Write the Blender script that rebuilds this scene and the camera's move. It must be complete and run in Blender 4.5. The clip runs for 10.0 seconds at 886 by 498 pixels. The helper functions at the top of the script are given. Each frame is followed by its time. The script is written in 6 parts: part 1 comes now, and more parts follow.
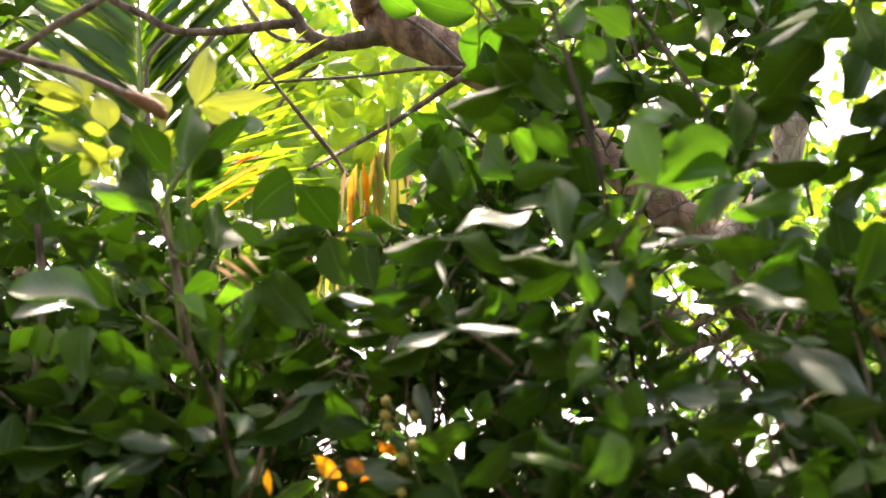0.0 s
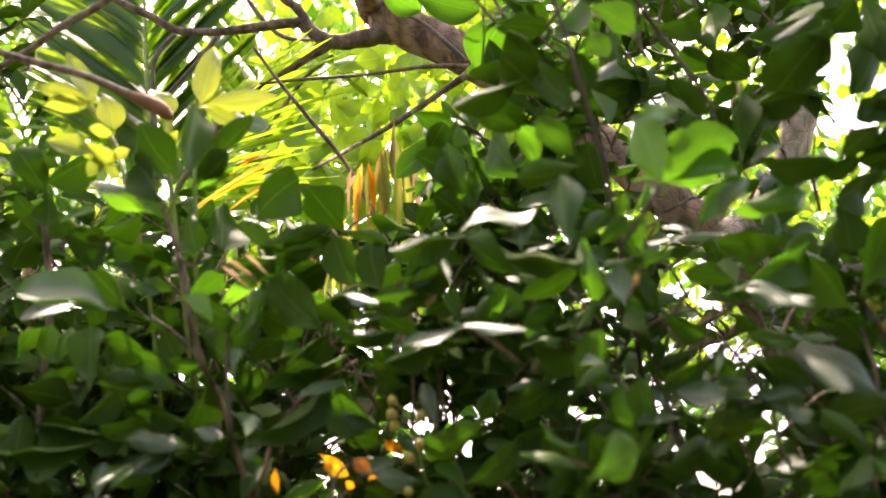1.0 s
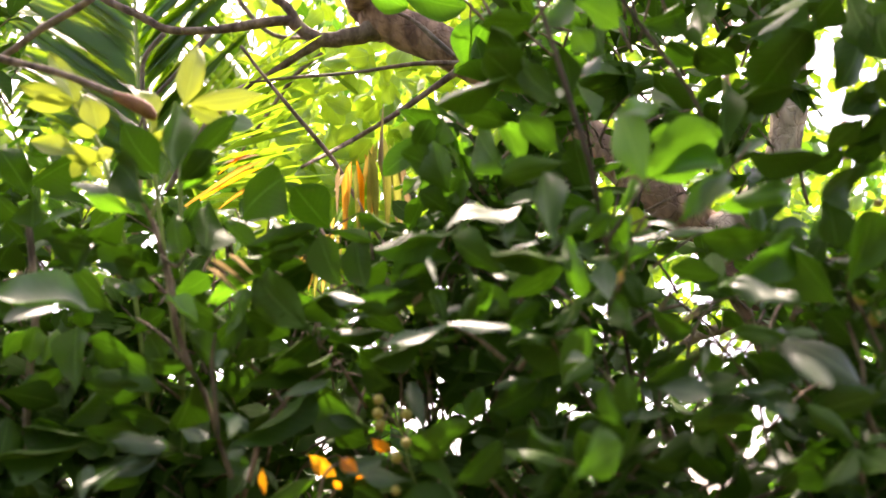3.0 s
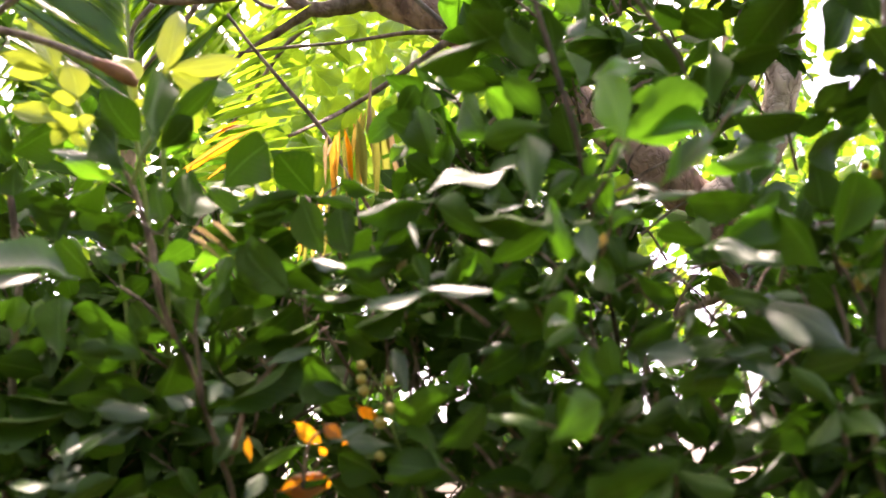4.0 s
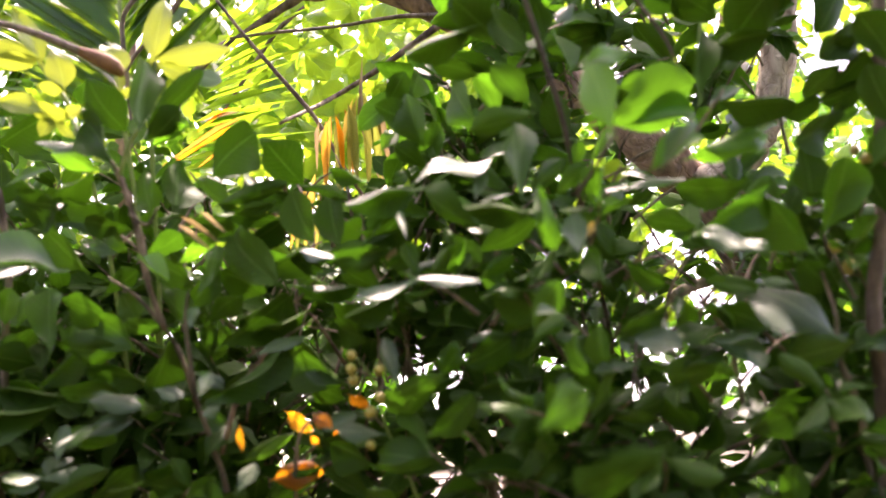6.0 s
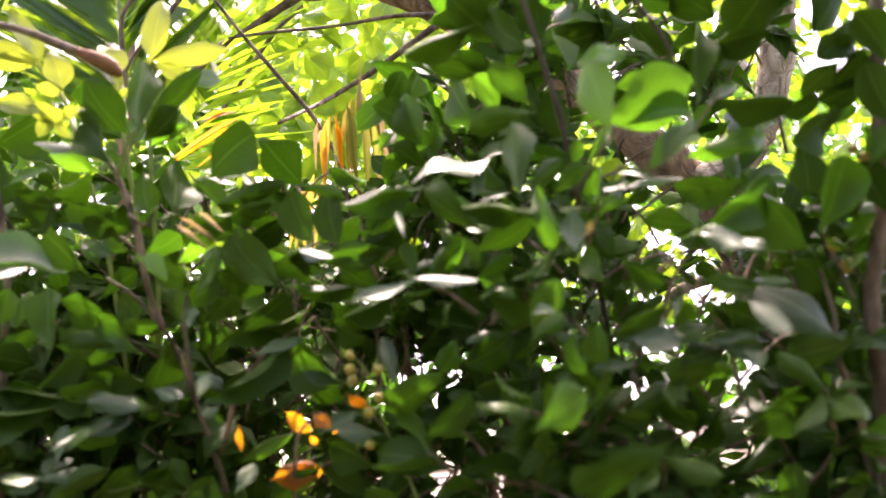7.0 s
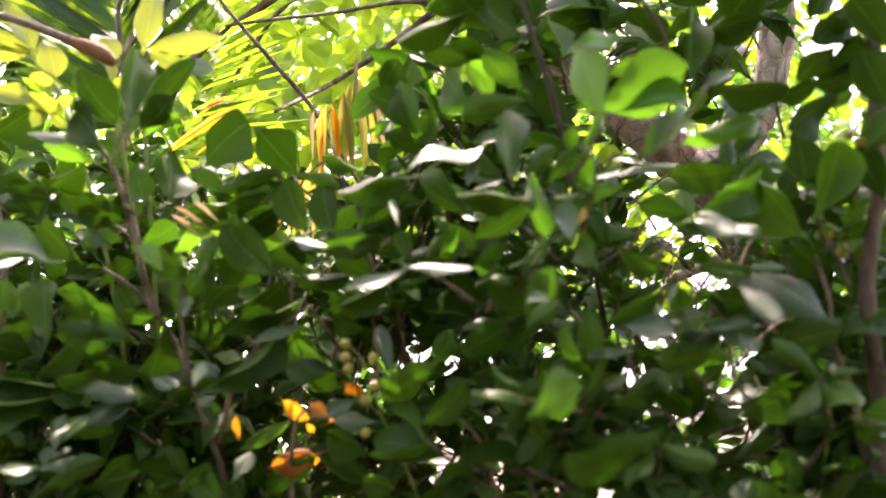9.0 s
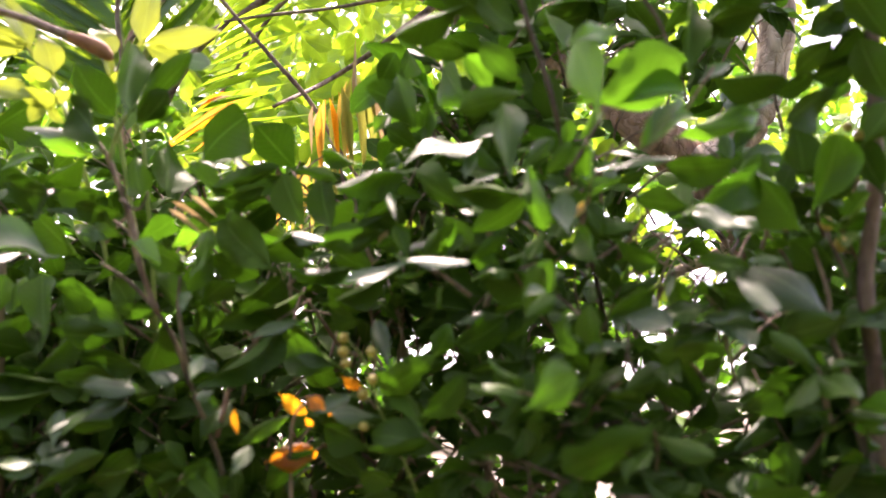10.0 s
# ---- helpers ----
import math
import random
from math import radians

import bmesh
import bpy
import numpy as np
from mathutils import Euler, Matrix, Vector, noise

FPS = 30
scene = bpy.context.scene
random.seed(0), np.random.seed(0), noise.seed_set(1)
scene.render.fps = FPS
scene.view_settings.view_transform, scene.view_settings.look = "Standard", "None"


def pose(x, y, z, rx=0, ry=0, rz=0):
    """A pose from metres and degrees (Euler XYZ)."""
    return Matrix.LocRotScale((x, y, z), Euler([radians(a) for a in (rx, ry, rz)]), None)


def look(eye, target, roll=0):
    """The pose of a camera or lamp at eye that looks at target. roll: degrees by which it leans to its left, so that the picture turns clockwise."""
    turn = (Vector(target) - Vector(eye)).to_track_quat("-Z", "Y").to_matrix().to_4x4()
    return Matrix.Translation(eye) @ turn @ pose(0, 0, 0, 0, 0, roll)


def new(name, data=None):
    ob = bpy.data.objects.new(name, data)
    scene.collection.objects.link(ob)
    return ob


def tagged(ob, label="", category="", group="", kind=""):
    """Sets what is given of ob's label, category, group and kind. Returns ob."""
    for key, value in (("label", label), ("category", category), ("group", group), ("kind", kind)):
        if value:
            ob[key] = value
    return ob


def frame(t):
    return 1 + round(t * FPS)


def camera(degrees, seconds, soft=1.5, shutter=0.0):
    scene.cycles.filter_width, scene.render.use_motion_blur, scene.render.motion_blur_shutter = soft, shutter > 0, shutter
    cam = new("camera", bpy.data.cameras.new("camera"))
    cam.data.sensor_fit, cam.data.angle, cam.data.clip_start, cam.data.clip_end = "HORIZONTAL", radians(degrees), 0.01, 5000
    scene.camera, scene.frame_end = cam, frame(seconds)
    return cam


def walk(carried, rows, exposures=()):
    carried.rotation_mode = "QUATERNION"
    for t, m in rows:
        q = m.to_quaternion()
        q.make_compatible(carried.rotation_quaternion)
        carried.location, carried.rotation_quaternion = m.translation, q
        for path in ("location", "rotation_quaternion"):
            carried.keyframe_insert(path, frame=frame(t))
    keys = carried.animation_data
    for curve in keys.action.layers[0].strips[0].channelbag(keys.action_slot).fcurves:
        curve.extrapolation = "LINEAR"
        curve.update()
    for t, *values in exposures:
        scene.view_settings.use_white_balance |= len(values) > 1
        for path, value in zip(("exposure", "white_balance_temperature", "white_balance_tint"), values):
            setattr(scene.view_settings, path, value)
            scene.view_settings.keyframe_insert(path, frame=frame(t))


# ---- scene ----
# camera: a phone held by hand, almost still, tilting slowly down
cam = camera(58, 10.0)
PATH = [
    (0.0, 0.0, 0.0, 1.5, 109.004, 1.135, 0.391),
    (0.5, -0.0018, -0.0006, 1.5003, 109.025, 1.226, 0.849),
    (1.0, 0.0019, 0.0001, 1.5011, 108.833, 1.348, 1.036),
    (1.5, 0.0042, 0.0006, 1.5027, 108.69, 1.531, 1.037),
    (2.0, 0.0059, 0.0, 1.5027, 108.829, 1.674, 0.95),
    (2.5, 0.0072, 0.0, 1.5038, 108.909, 1.806, 0.87),
    (2.7, 0.0082, 0.0008, 1.5035, 108.83, 1.86, 0.87),
    (3.8, 0.021, 0.0093, 1.4972, 107.38, 2.21, 1.0),
    (4.0, 0.0231, 0.0107, 1.4958, 106.852, 2.28, 0.909),
    (4.5, 0.0269, 0.0119, 1.4965, 106.068, 2.433, 0.901),
    (5.0, 0.0279, 0.0116, 1.4969, 105.74, 2.581, 0.875),
    (5.5, 0.0299, 0.0111, 1.4999, 105.603, 2.707, 0.927),
    (7.0, 0.0331, 0.0106, 1.502, 105.488, 2.978, 1.024),
    (7.5, 0.0332, 0.0109, 1.5008, 105.3, 3.002, 1.045),
    (8.0, 0.034, 0.0114, 1.4985, 105.09, 3.088, 1.081),
    (8.5, 0.0365, 0.0111, 1.4998, 104.864, 3.155, 1.173),
    (9.0, 0.0389, 0.011, 1.5023, 104.599, 3.241, 1.225),
    (9.5, 0.0415, 0.0119, 1.5009, 104.454, 3.28, 1.352),
    (10.0, 0.0416, 0.0124, 1.5004, 104.337, 3.345, 1.338),
]
walk(cam, [(t, pose(x, y, z, rx, ry, rz)) for t, x, y, z, rx, ry, rz in PATH], exposures=[(0.0, 3.38, 7450, 28), (2.5, 3.40, 7450, 28), (4.5, 3.57, 7250, 33), (10.0, 3.68, 7100, 36)])
cam.data.dof.use_dof = True
cam.data.dof.focus_distance = 1.45
cam.data.dof.aperture_fstop = 4.4

# ---- light ----
SUN_ELEVATION, SUN_AZIMUTH = 62.0, -10.0        # degrees; azimuth from +y towards +x
world = bpy.data.worlds.new("sky")
scene.world = world
world.use_nodes = True
wn = world.node_tree.nodes
sky = wn.new("ShaderNodeTexSky")
sky.sky_type = "NISHITA"
sky.sun_disc = False
sky.sun_elevation = radians(SUN_ELEVATION)
sky.sun_rotation = radians(SUN_AZIMUTH)
sky.dust_density = 5.0
sky.ozone_density = 1.0
sky.air_density = 0.6
wn["Background"].inputs["Strength"].default_value = 0.15
world.node_tree.links.new(sky.outputs["Color"], wn["Background"].inputs["Color"])
sun_way = Vector((math.sin(radians(SUN_AZIMUTH)) * math.cos(radians(SUN_ELEVATION)),
                  math.cos(radians(SUN_AZIMUTH)) * math.cos(radians(SUN_ELEVATION)),
                  math.sin(radians(SUN_ELEVATION))))
sun_data = bpy.data.lights.new("sun", "SUN")
sun_data.energy = 1.8
sun_data.angle = radians(1.5)
sun_data.color = (1.0, 0.95, 0.86)
sun = new("sun", sun_data)
sun.matrix_world = look(sun_way * 30, (0, 0, 0))


# ---- materials ----
def material(name):
    m = bpy.data.materials.new(name)
    m.use_nodes = True
    return m, m.node_tree.nodes, m.node_tree.links, m.node_tree.nodes["Principled BSDF"]


def noise_node(nodes, links, scale, detail=4.0, coord="Object", stretch=None):
    tc = nodes.new("ShaderNodeTexCoord")
    n = nodes.new("ShaderNodeTexNoise")
    n.inputs["Scale"].default_value = scale
    n.inputs["Detail"].default_value = detail
    if stretch:
        mp = nodes.new("ShaderNodeMapping")
        mp.inputs["Scale"].default_value = stretch
        links.new(tc.outputs[coord], mp.inputs["Vector"])
        links.new(mp.outputs["Vector"], n.inputs["Vector"])
    else:
        links.new(tc.outputs[coord], n.inputs["Vector"])
    return n


def ramp(nodes, links, source, stops):
    r = nodes.new("ShaderNodeValToRGB")
    while len(r.color_ramp.elements) < len(stops):
        r.color_ramp.elements.new(0.5)
    for e, (p, c) in zip(r.color_ramp.elements, stops):
        e.position, e.color = p, (*c, 1.0)
    links.new(source, r.inputs["Fac"])
    return r


def leaf_material(name, dark, light, glow_dark, glow_light, share, rough=0.32, joined=False, spots=0.0, gloss=0.5):
    """A leaf: glossy face, light that shines through, paler midrib and side veins, tone varied leaf by leaf."""
    m, nodes, links, bsdf = material(name)
    if joined:
        geo = nodes.new("ShaderNodeNewGeometry")
        rnd = geo.outputs["Random Per Island"]
    else:
        rnd = nodes.new("ShaderNodeObjectInfo").outputs["Random"]
    uv = nodes.new("ShaderNodeTexCoord")
    sep = nodes.new("ShaderNodeSeparateXYZ")
    links.new(uv.outputs["UV"], sep.inputs[0])

    def math_node(op, a, b=None):
        n = nodes.new("ShaderNodeMath")
        n.operation = op
        for i, v in enumerate((a, b)):
            if v is None:
                continue
            if isinstance(v, (int, float)):
                n.inputs[i].default_value = v
            else:
                links.new(v, n.inputs[i])
        return n.outputs[0]

    off = math_node("ABSOLUTE", math_node("SUBTRACT", sep.outputs["X"], 0.5))
    rib = math_node("LESS_THAN", off, 0.022)
    slant = math_node("SUBTRACT", sep.outputs["Y"], math_node("MULTIPLY", off, 0.55))
    side = math_node("LESS_THAN", math_node("FRACT", math_node("MULTIPLY", slant, 9.0)), 0.09)
    veins = math_node("MAXIMUM", rib, math_node("MULTIPLY", side, 0.35))
    n = noise_node(nodes, links, 3.0, 5.0, "UV")
    mixed = math_node("ADD", math_node("MULTIPLY", rnd, 0.65), math_node("MULTIPLY", n.outputs["Fac"], 0.35))
    base = ramp(nodes, links, mixed, [(0.2, dark), (0.85, light)])
    glow = ramp(nodes, links, mixed, [(0.2, glow_dark), (0.85, glow_light)])
    vein_mix = nodes.new("ShaderNodeMixRGB")
    links.new(math_node("MULTIPLY", veins, 0.4), vein_mix.inputs["Fac"])
    links.new(base.outputs["Color"], vein_mix.inputs["Color1"])
    vein_mix.inputs["Color2"].default_value = (*[min(1, c * 2.2 + 0.03) for c in light], 1)
    colour = vein_mix.outputs["Color"]
    if spots:
        sp = noise_node(nodes, links, 7.0, 3.0, "UV")
        edge = ramp(nodes, links, sp.outputs["Fac"], [(0.60, (0, 0, 0)), (0.68, (1, 1, 1))])
        sm = nodes.new("ShaderNodeMixRGB")
        links.new(math_node("MULTIPLY", edge.outputs["Color"], spots), sm.inputs["Fac"])
        links.new(colour, sm.inputs["Color1"])
        sm.inputs["Color2"].default_value = (0.09, 0.06, 0.025, 1)
        colour = sm.outputs["Color"]
    links.new(colour, bsdf.inputs["Base Color"])
    bsdf.inputs["Specular IOR Level"].default_value = gloss
    rr = ramp(nodes, links, n.outputs["Fac"], [(0.3, (rough * 0.8,) * 3), (0.7, (min(1, rough * 1.35),) * 3)])
    links.new(rr.outputs["Color"], bsdf.inputs["Roughness"])
    bump = nodes.new("ShaderNodeBump")
    bump.inputs["Strength"].default_value = 0.25
    bump.inputs["Distance"].default_value = 0.002
    links.new(math_node("ADD", veins, math_node("MULTIPLY", n.outputs["Fac"], 0.8)), bump.inputs["Height"])
    links.new(bump.outputs["Normal"], bsdf.inputs["Normal"])
    tr = nodes.new("ShaderNodeBsdfTranslucent")
    links.new(glow.outputs["Color"], tr.inputs["Color"])
    mix = nodes.new("ShaderNodeMixShader")
    mix.inputs["Fac"].default_value = share
    links.new(bsdf.outputs[0], mix.inputs[1])
    links.new(tr.outputs[0], mix.inputs[2])
    links.new(mix.outputs[0], nodes["Material Output"].inputs["Surface"])
    return m


def bark_material(name, dark, light, scale=30.0, depth=0.006, moss=None):
    m, nodes, links, bsdf = material(name)
    n = noise_node(nodes, links, scale, 8.0, "Object", (1, 1, 0.35))
    big = noise_node(nodes, links, scale * 0.12, 3.0)
    c = ramp(nodes, links, n.outputs["Fac"], [(0.36, dark), (0.60, light)])
    out = c.outputs["Color"]
    if moss:
        mk = ramp(nodes, links, big.outputs["Fac"], [(0.5, (0, 0, 0)), (0.65, (0.6, 0.6, 0.6))])
        mm = nodes.new("ShaderNodeMixRGB")
        links.new(mk.outputs["Color"], mm.inputs["Fac"])
        links.new(out, mm.inputs["Color1"])
        mm.inputs["Color2"].default_value = (*moss, 1)
        out = mm.outputs["Color"]
    links.new(out, bsdf.inputs["Base Color"])
    bsdf.inputs["Roughness"].default_value = 0.85
    bsdf.inputs["Specular IOR Level"].default_value = 0.25
    v = nodes.new("ShaderNodeTexVoronoi")
    v.feature = "DISTANCE_TO_EDGE"
    v.inputs["Scale"].default_value = scale * 1.2
    tc = nodes.new("ShaderNodeTexCoord")
    warp = nodes.new("ShaderNodeMixRGB")
    warp.inputs["Fac"].default_value = 0.055
    links.new(tc.outputs["Object"], warp.inputs["Color1"])
    rough_way = noise_node(nodes, links, scale * 0.8, 5.0)
    links.new(rough_way.outputs["Color"], warp.inputs["Color2"])
    grain = nodes.new("ShaderNodeMapping")
    grain.inputs["Scale"].default_value = (1.0, 1.0, 0.45)
    links.new(warp.outputs["Color"], grain.inputs["Vector"])
    links.new(grain.outputs["Vector"], v.inputs["Vector"])
    crack = ramp(nodes, links, v.outputs["Distance"], [(0.0, (0, 0, 0)), (0.12, (1, 1, 1))])
    seam = ramp(nodes, links, v.outputs["Distance"], [(0.0, (0.45, 0.40, 0.36)), (0.16, (1, 1, 1))])
    plates = nodes.new("ShaderNodeMixRGB")
    plates.blend_type = "MULTIPLY"
    plates.inputs["Fac"].default_value = 0.28
    links.new(out, plates.inputs["Color1"])
    links.new(seam.outputs["Color"], plates.inputs["Color2"])
    links.new(plates.outputs["Color"], bsdf.inputs["Base Color"])
    add = nodes.new("ShaderNodeMixRGB")
    add.inputs["Fac"].default_value = 0.45
    links.new(n.outputs["Fac"], add.inputs["Color1"])
    links.new(crack.outputs["Color"], add.inputs["Color2"])
    bump = nodes.new("ShaderNodeBump")
    bump.inputs["Strength"].default_value = 0.8
    bump.inputs["Distance"].default_value = depth
    links.new(add.outputs["Color"], bump.inputs["Height"])
    links.new(bump.outputs["Normal"], bsdf.inputs["Normal"])
    return m


def plain_material(name, dark, light, scale, rough, bump_depth=0.001):
    m, nodes, links, bsdf = material(name)
    n = noise_node(nodes, links, scale, 6.0)
    c = ramp(nodes, links, n.outputs["Fac"], [(0.3, dark), (0.7, light)])
    links.new(c.outputs["Color"], bsdf.inputs["Base Color"])
    bsdf.inputs["Roughness"].default_value = rough
    bump = nodes.new("ShaderNodeBump")
    bump.inputs["Distance"].default_value = bump_depth
    bump.inputs["Strength"].default_value = 0.5
    links.new(n.outputs["Fac"], bump.inputs["Height"])
    links.new(bump.outputs["Normal"], bsdf.inputs["Normal"])
    return m


LEAF = {
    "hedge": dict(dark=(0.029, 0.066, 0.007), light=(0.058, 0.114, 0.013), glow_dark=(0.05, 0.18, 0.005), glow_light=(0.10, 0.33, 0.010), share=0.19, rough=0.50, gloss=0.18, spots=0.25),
    # hedge with added gloss, so that leaves catching the light show their sheen
    "hedge_sheen": dict(dark=(0.032, 0.058, 0.015), light=(0.064, 0.110, 0.028), glow_dark=(0.05, 0.17, 0.006), glow_light=(0.10, 0.32, 0.012), share=0.15, rough=0.46, gloss=0.44, spots=0.25),
    # hedge darkened and less see-through, the shade put into the leaf colour
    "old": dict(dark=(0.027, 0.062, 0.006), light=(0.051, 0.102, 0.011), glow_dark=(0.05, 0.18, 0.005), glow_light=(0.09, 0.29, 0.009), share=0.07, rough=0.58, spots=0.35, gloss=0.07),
    # hedge made brighter and more see-through, for leaves that look backlit and mid-green shrubs
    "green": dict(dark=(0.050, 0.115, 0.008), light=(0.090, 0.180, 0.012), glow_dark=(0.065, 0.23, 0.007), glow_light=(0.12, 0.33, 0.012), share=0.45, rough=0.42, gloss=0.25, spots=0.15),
    "young": dict(dark=(0.17, 0.24, 0.02), light=(0.25, 0.30, 0.035), glow_dark=(0.25, 0.32, 0.022), glow_light=(0.34, 0.40, 0.035), share=0.42, rough=0.45),
    "tree": dict(dark=(0.060, 0.130, 0.015), light=(0.120, 0.220, 0.025), glow_dark=(0.28, 0.49, 0.018), glow_light=(0.44, 0.66, 0.027), share=0.48, rough=0.40),
    "palm": dict(dark=(0.030, 0.080, 0.012), light=(0.060, 0.140, 0.020), glow_dark=(0.20, 0.40, 0.014), glow_light=(0.42, 0.63, 0.03), share=0.5, rough=0.35),
    "dry": dict(dark=(0.30, 0.16, 0.03), light=(0.42, 0.30, 0.10), glow_dark=(0.70, 0.30, 0.02), glow_light=(0.80, 0.60, 0.10), share=0.45, rough=0.6),
    "olive": dict(dark=(0.10, 0.12, 0.03), light=(0.22, 0.22, 0.06), glow_dark=(0.30, 0.34, 0.05), glow_light=(0.50, 0.46, 0.08), share=0.40, rough=0.6),
    "tan": dict(dark=(0.24, 0.18, 0.10), light=(0.42, 0.33, 0.20), glow_dark=(0.35, 0.24, 0.10), glow_light=(0.50, 0.36, 0.18), share=0.30, rough=0.7),
    "orange": dict(dark=(0.32, 0.085, 0.006), light=(0.44, 0.15, 0.010), glow_dark=(0.90, 0.26, 0.006), glow_light=(0.98, 0.46, 0.015), share=0.65, rough=0.5),
}
leaf_mats = {k: leaf_material("leaf_" + k, **v) for k, v in LEAF.items()}
leaf_mats_joined = {k: leaf_material("foliage_" + k, joined=True, **v) for k, v in LEAF.items()}
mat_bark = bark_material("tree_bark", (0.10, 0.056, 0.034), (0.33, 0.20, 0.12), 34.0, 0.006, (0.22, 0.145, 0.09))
# tree bark darkened, so the trunk looks less lit
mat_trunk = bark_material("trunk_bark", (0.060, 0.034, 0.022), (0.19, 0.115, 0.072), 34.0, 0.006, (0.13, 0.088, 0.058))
mat_limb = bark_material("limb_bark", (0.08, 0.050, 0.034), (0.24, 0.165, 0.11), 40.0, 0.004, (0.15, 0.14, 0.10))
mat_dark = bark_material("dark_stem_bark", (0.040, 0.028, 0.018), (0.12, 0.085, 0.058), 60.0, 0.002)
# tree bark made paler, the sunlit look put into the colour
mat_lit_bark = bark_material("lit_bark", (0.17, 0.125, 0.080), (0.46, 0.36, 0.25), 34.0, 0.005, (0.30, 0.24, 0.17))
mat_twig = bark_material("twig_bark", (0.10, 0.068, 0.048), (0.31, 0.22, 0.16), 90.0, 0.001)
mat_stem = bark_material("hedge_stem_bark", (0.060, 0.046, 0.030), (0.20, 0.15, 0.10), 90.0, 0.001)
mat_slim = bark_material("slim_trunk_bark", (0.09, 0.058, 0.042), (0.22, 0.155, 0.115), 70.0, 0.002)
mat_shoot = plain_material("green_shoot", (0.13, 0.19, 0.03), (0.26, 0.32, 0.08), 60.0, 0.5)
mat_cut = plain_material("brown_twig_end", (0.16, 0.06, 0.025), (0.36, 0.16, 0.06), 50.0, 0.8)
mat_berry = plain_material("yellow_berry", (0.26, 0.20, 0.03), (0.42, 0.33, 0.06), 120.0, 0.55)
mat_soil = plain_material("soil", (0.045, 0.036, 0.022), (0.13, 0.105, 0.070), 6.0, 0.95, 0.02)

# ---- geometry helpers ----
rng = random.Random(7)


def part(name, verts, faces, mat, parent, label="", uvs=None, kind="", smooth=True):
    me = bpy.data.meshes.new(name)
    me.from_pydata(verts, [], faces)
    if uvs is not None:
        layer = me.uv_layers.new(name="UVMap")
        layer.data.foreach_set("uv", np.asarray(uvs, dtype=np.float32).ravel())
    me.polygons.foreach_set("use_smooth", [smooth] * len(me.polygons))
    me.materials.append(mat)
    me.update()
    ob = new(name, me)
    if parent is not None:
        ob.parent = parent
        ob.matrix_parent_inverse = parent.matrix_world.inverted()
    return tagged(ob, label, kind=kind)


def thing(name, at, label, category, group="", kind=""):
    ob = new(name)
    ob.empty_display_size = 0.05
    ob.matrix_world = Matrix.Translation(at)
    return tagged(ob, label, category, group, kind)


def spline(points, steps):
    """Catmull-Rom through (x, y, z, r) points."""
    p = [np.array(q, float) for q in points]
    p = [2 * p[0] - p[1]] + p + [2 * p[-1] - p[-2]]
    out = []
    for i in range(1, len(p) - 2):
        for k in range(steps):
            t = k / steps
            a, b, c, d = p[i - 1:i + 3]
            out.append(0.5 * (2 * b + (c - a) * t + (2 * a - 5 * b + 4 * c - d) * t * t + (3 * b - a - 3 * c + d) * t ** 3))
    out.append(p[-2])
    return out


def tube(points, steps=6, ring=10, rough=0.06, seed=0.0):
    """A tapered, slightly knotty stem through (x, y, z, radius) points: verts, faces."""
    line = spline(points, steps)
    verts, faces = [], []
    up = Vector((0.31, 0.2, 0.93)).normalized()
    for i, q in enumerate(line):
        a, b = line[max(0, i - 1)][:3], line[min(len(line) - 1, i + 1)][:3]
        way = Vector(b - a).normalized()
        u = way.cross(up)
        if u.length < 0.05:
            u = way.cross(Vector((1, 0, 0)))
        u.normalize()
        v = way.cross(u)
        c, r = Vector(q[:3]), max(float(q[3]), 0.0003)
        for k in range(ring):
            an = 2 * math.pi * k / ring
            d = u * math.cos(an) + v * math.sin(an)
            w = 1 + rough * 2.0 * noise.noise((c + d * r) * (0.55 / r) + Vector((seed, 0, 0)))
            verts.append(c + d * r * w)
    n = len(line)
    for i in range(n - 1):
        for k in range(ring):
            k2 = (k + 1) % ring
            faces.append((i * ring + k, i * ring + k2, (i + 1) * ring + k2, (i + 1) * ring + k))
    faces.append(tuple(range(ring - 1, -1, -1)))
    faces.append(tuple((n - 1) * ring + k for k in range(ring)))
    return verts, faces


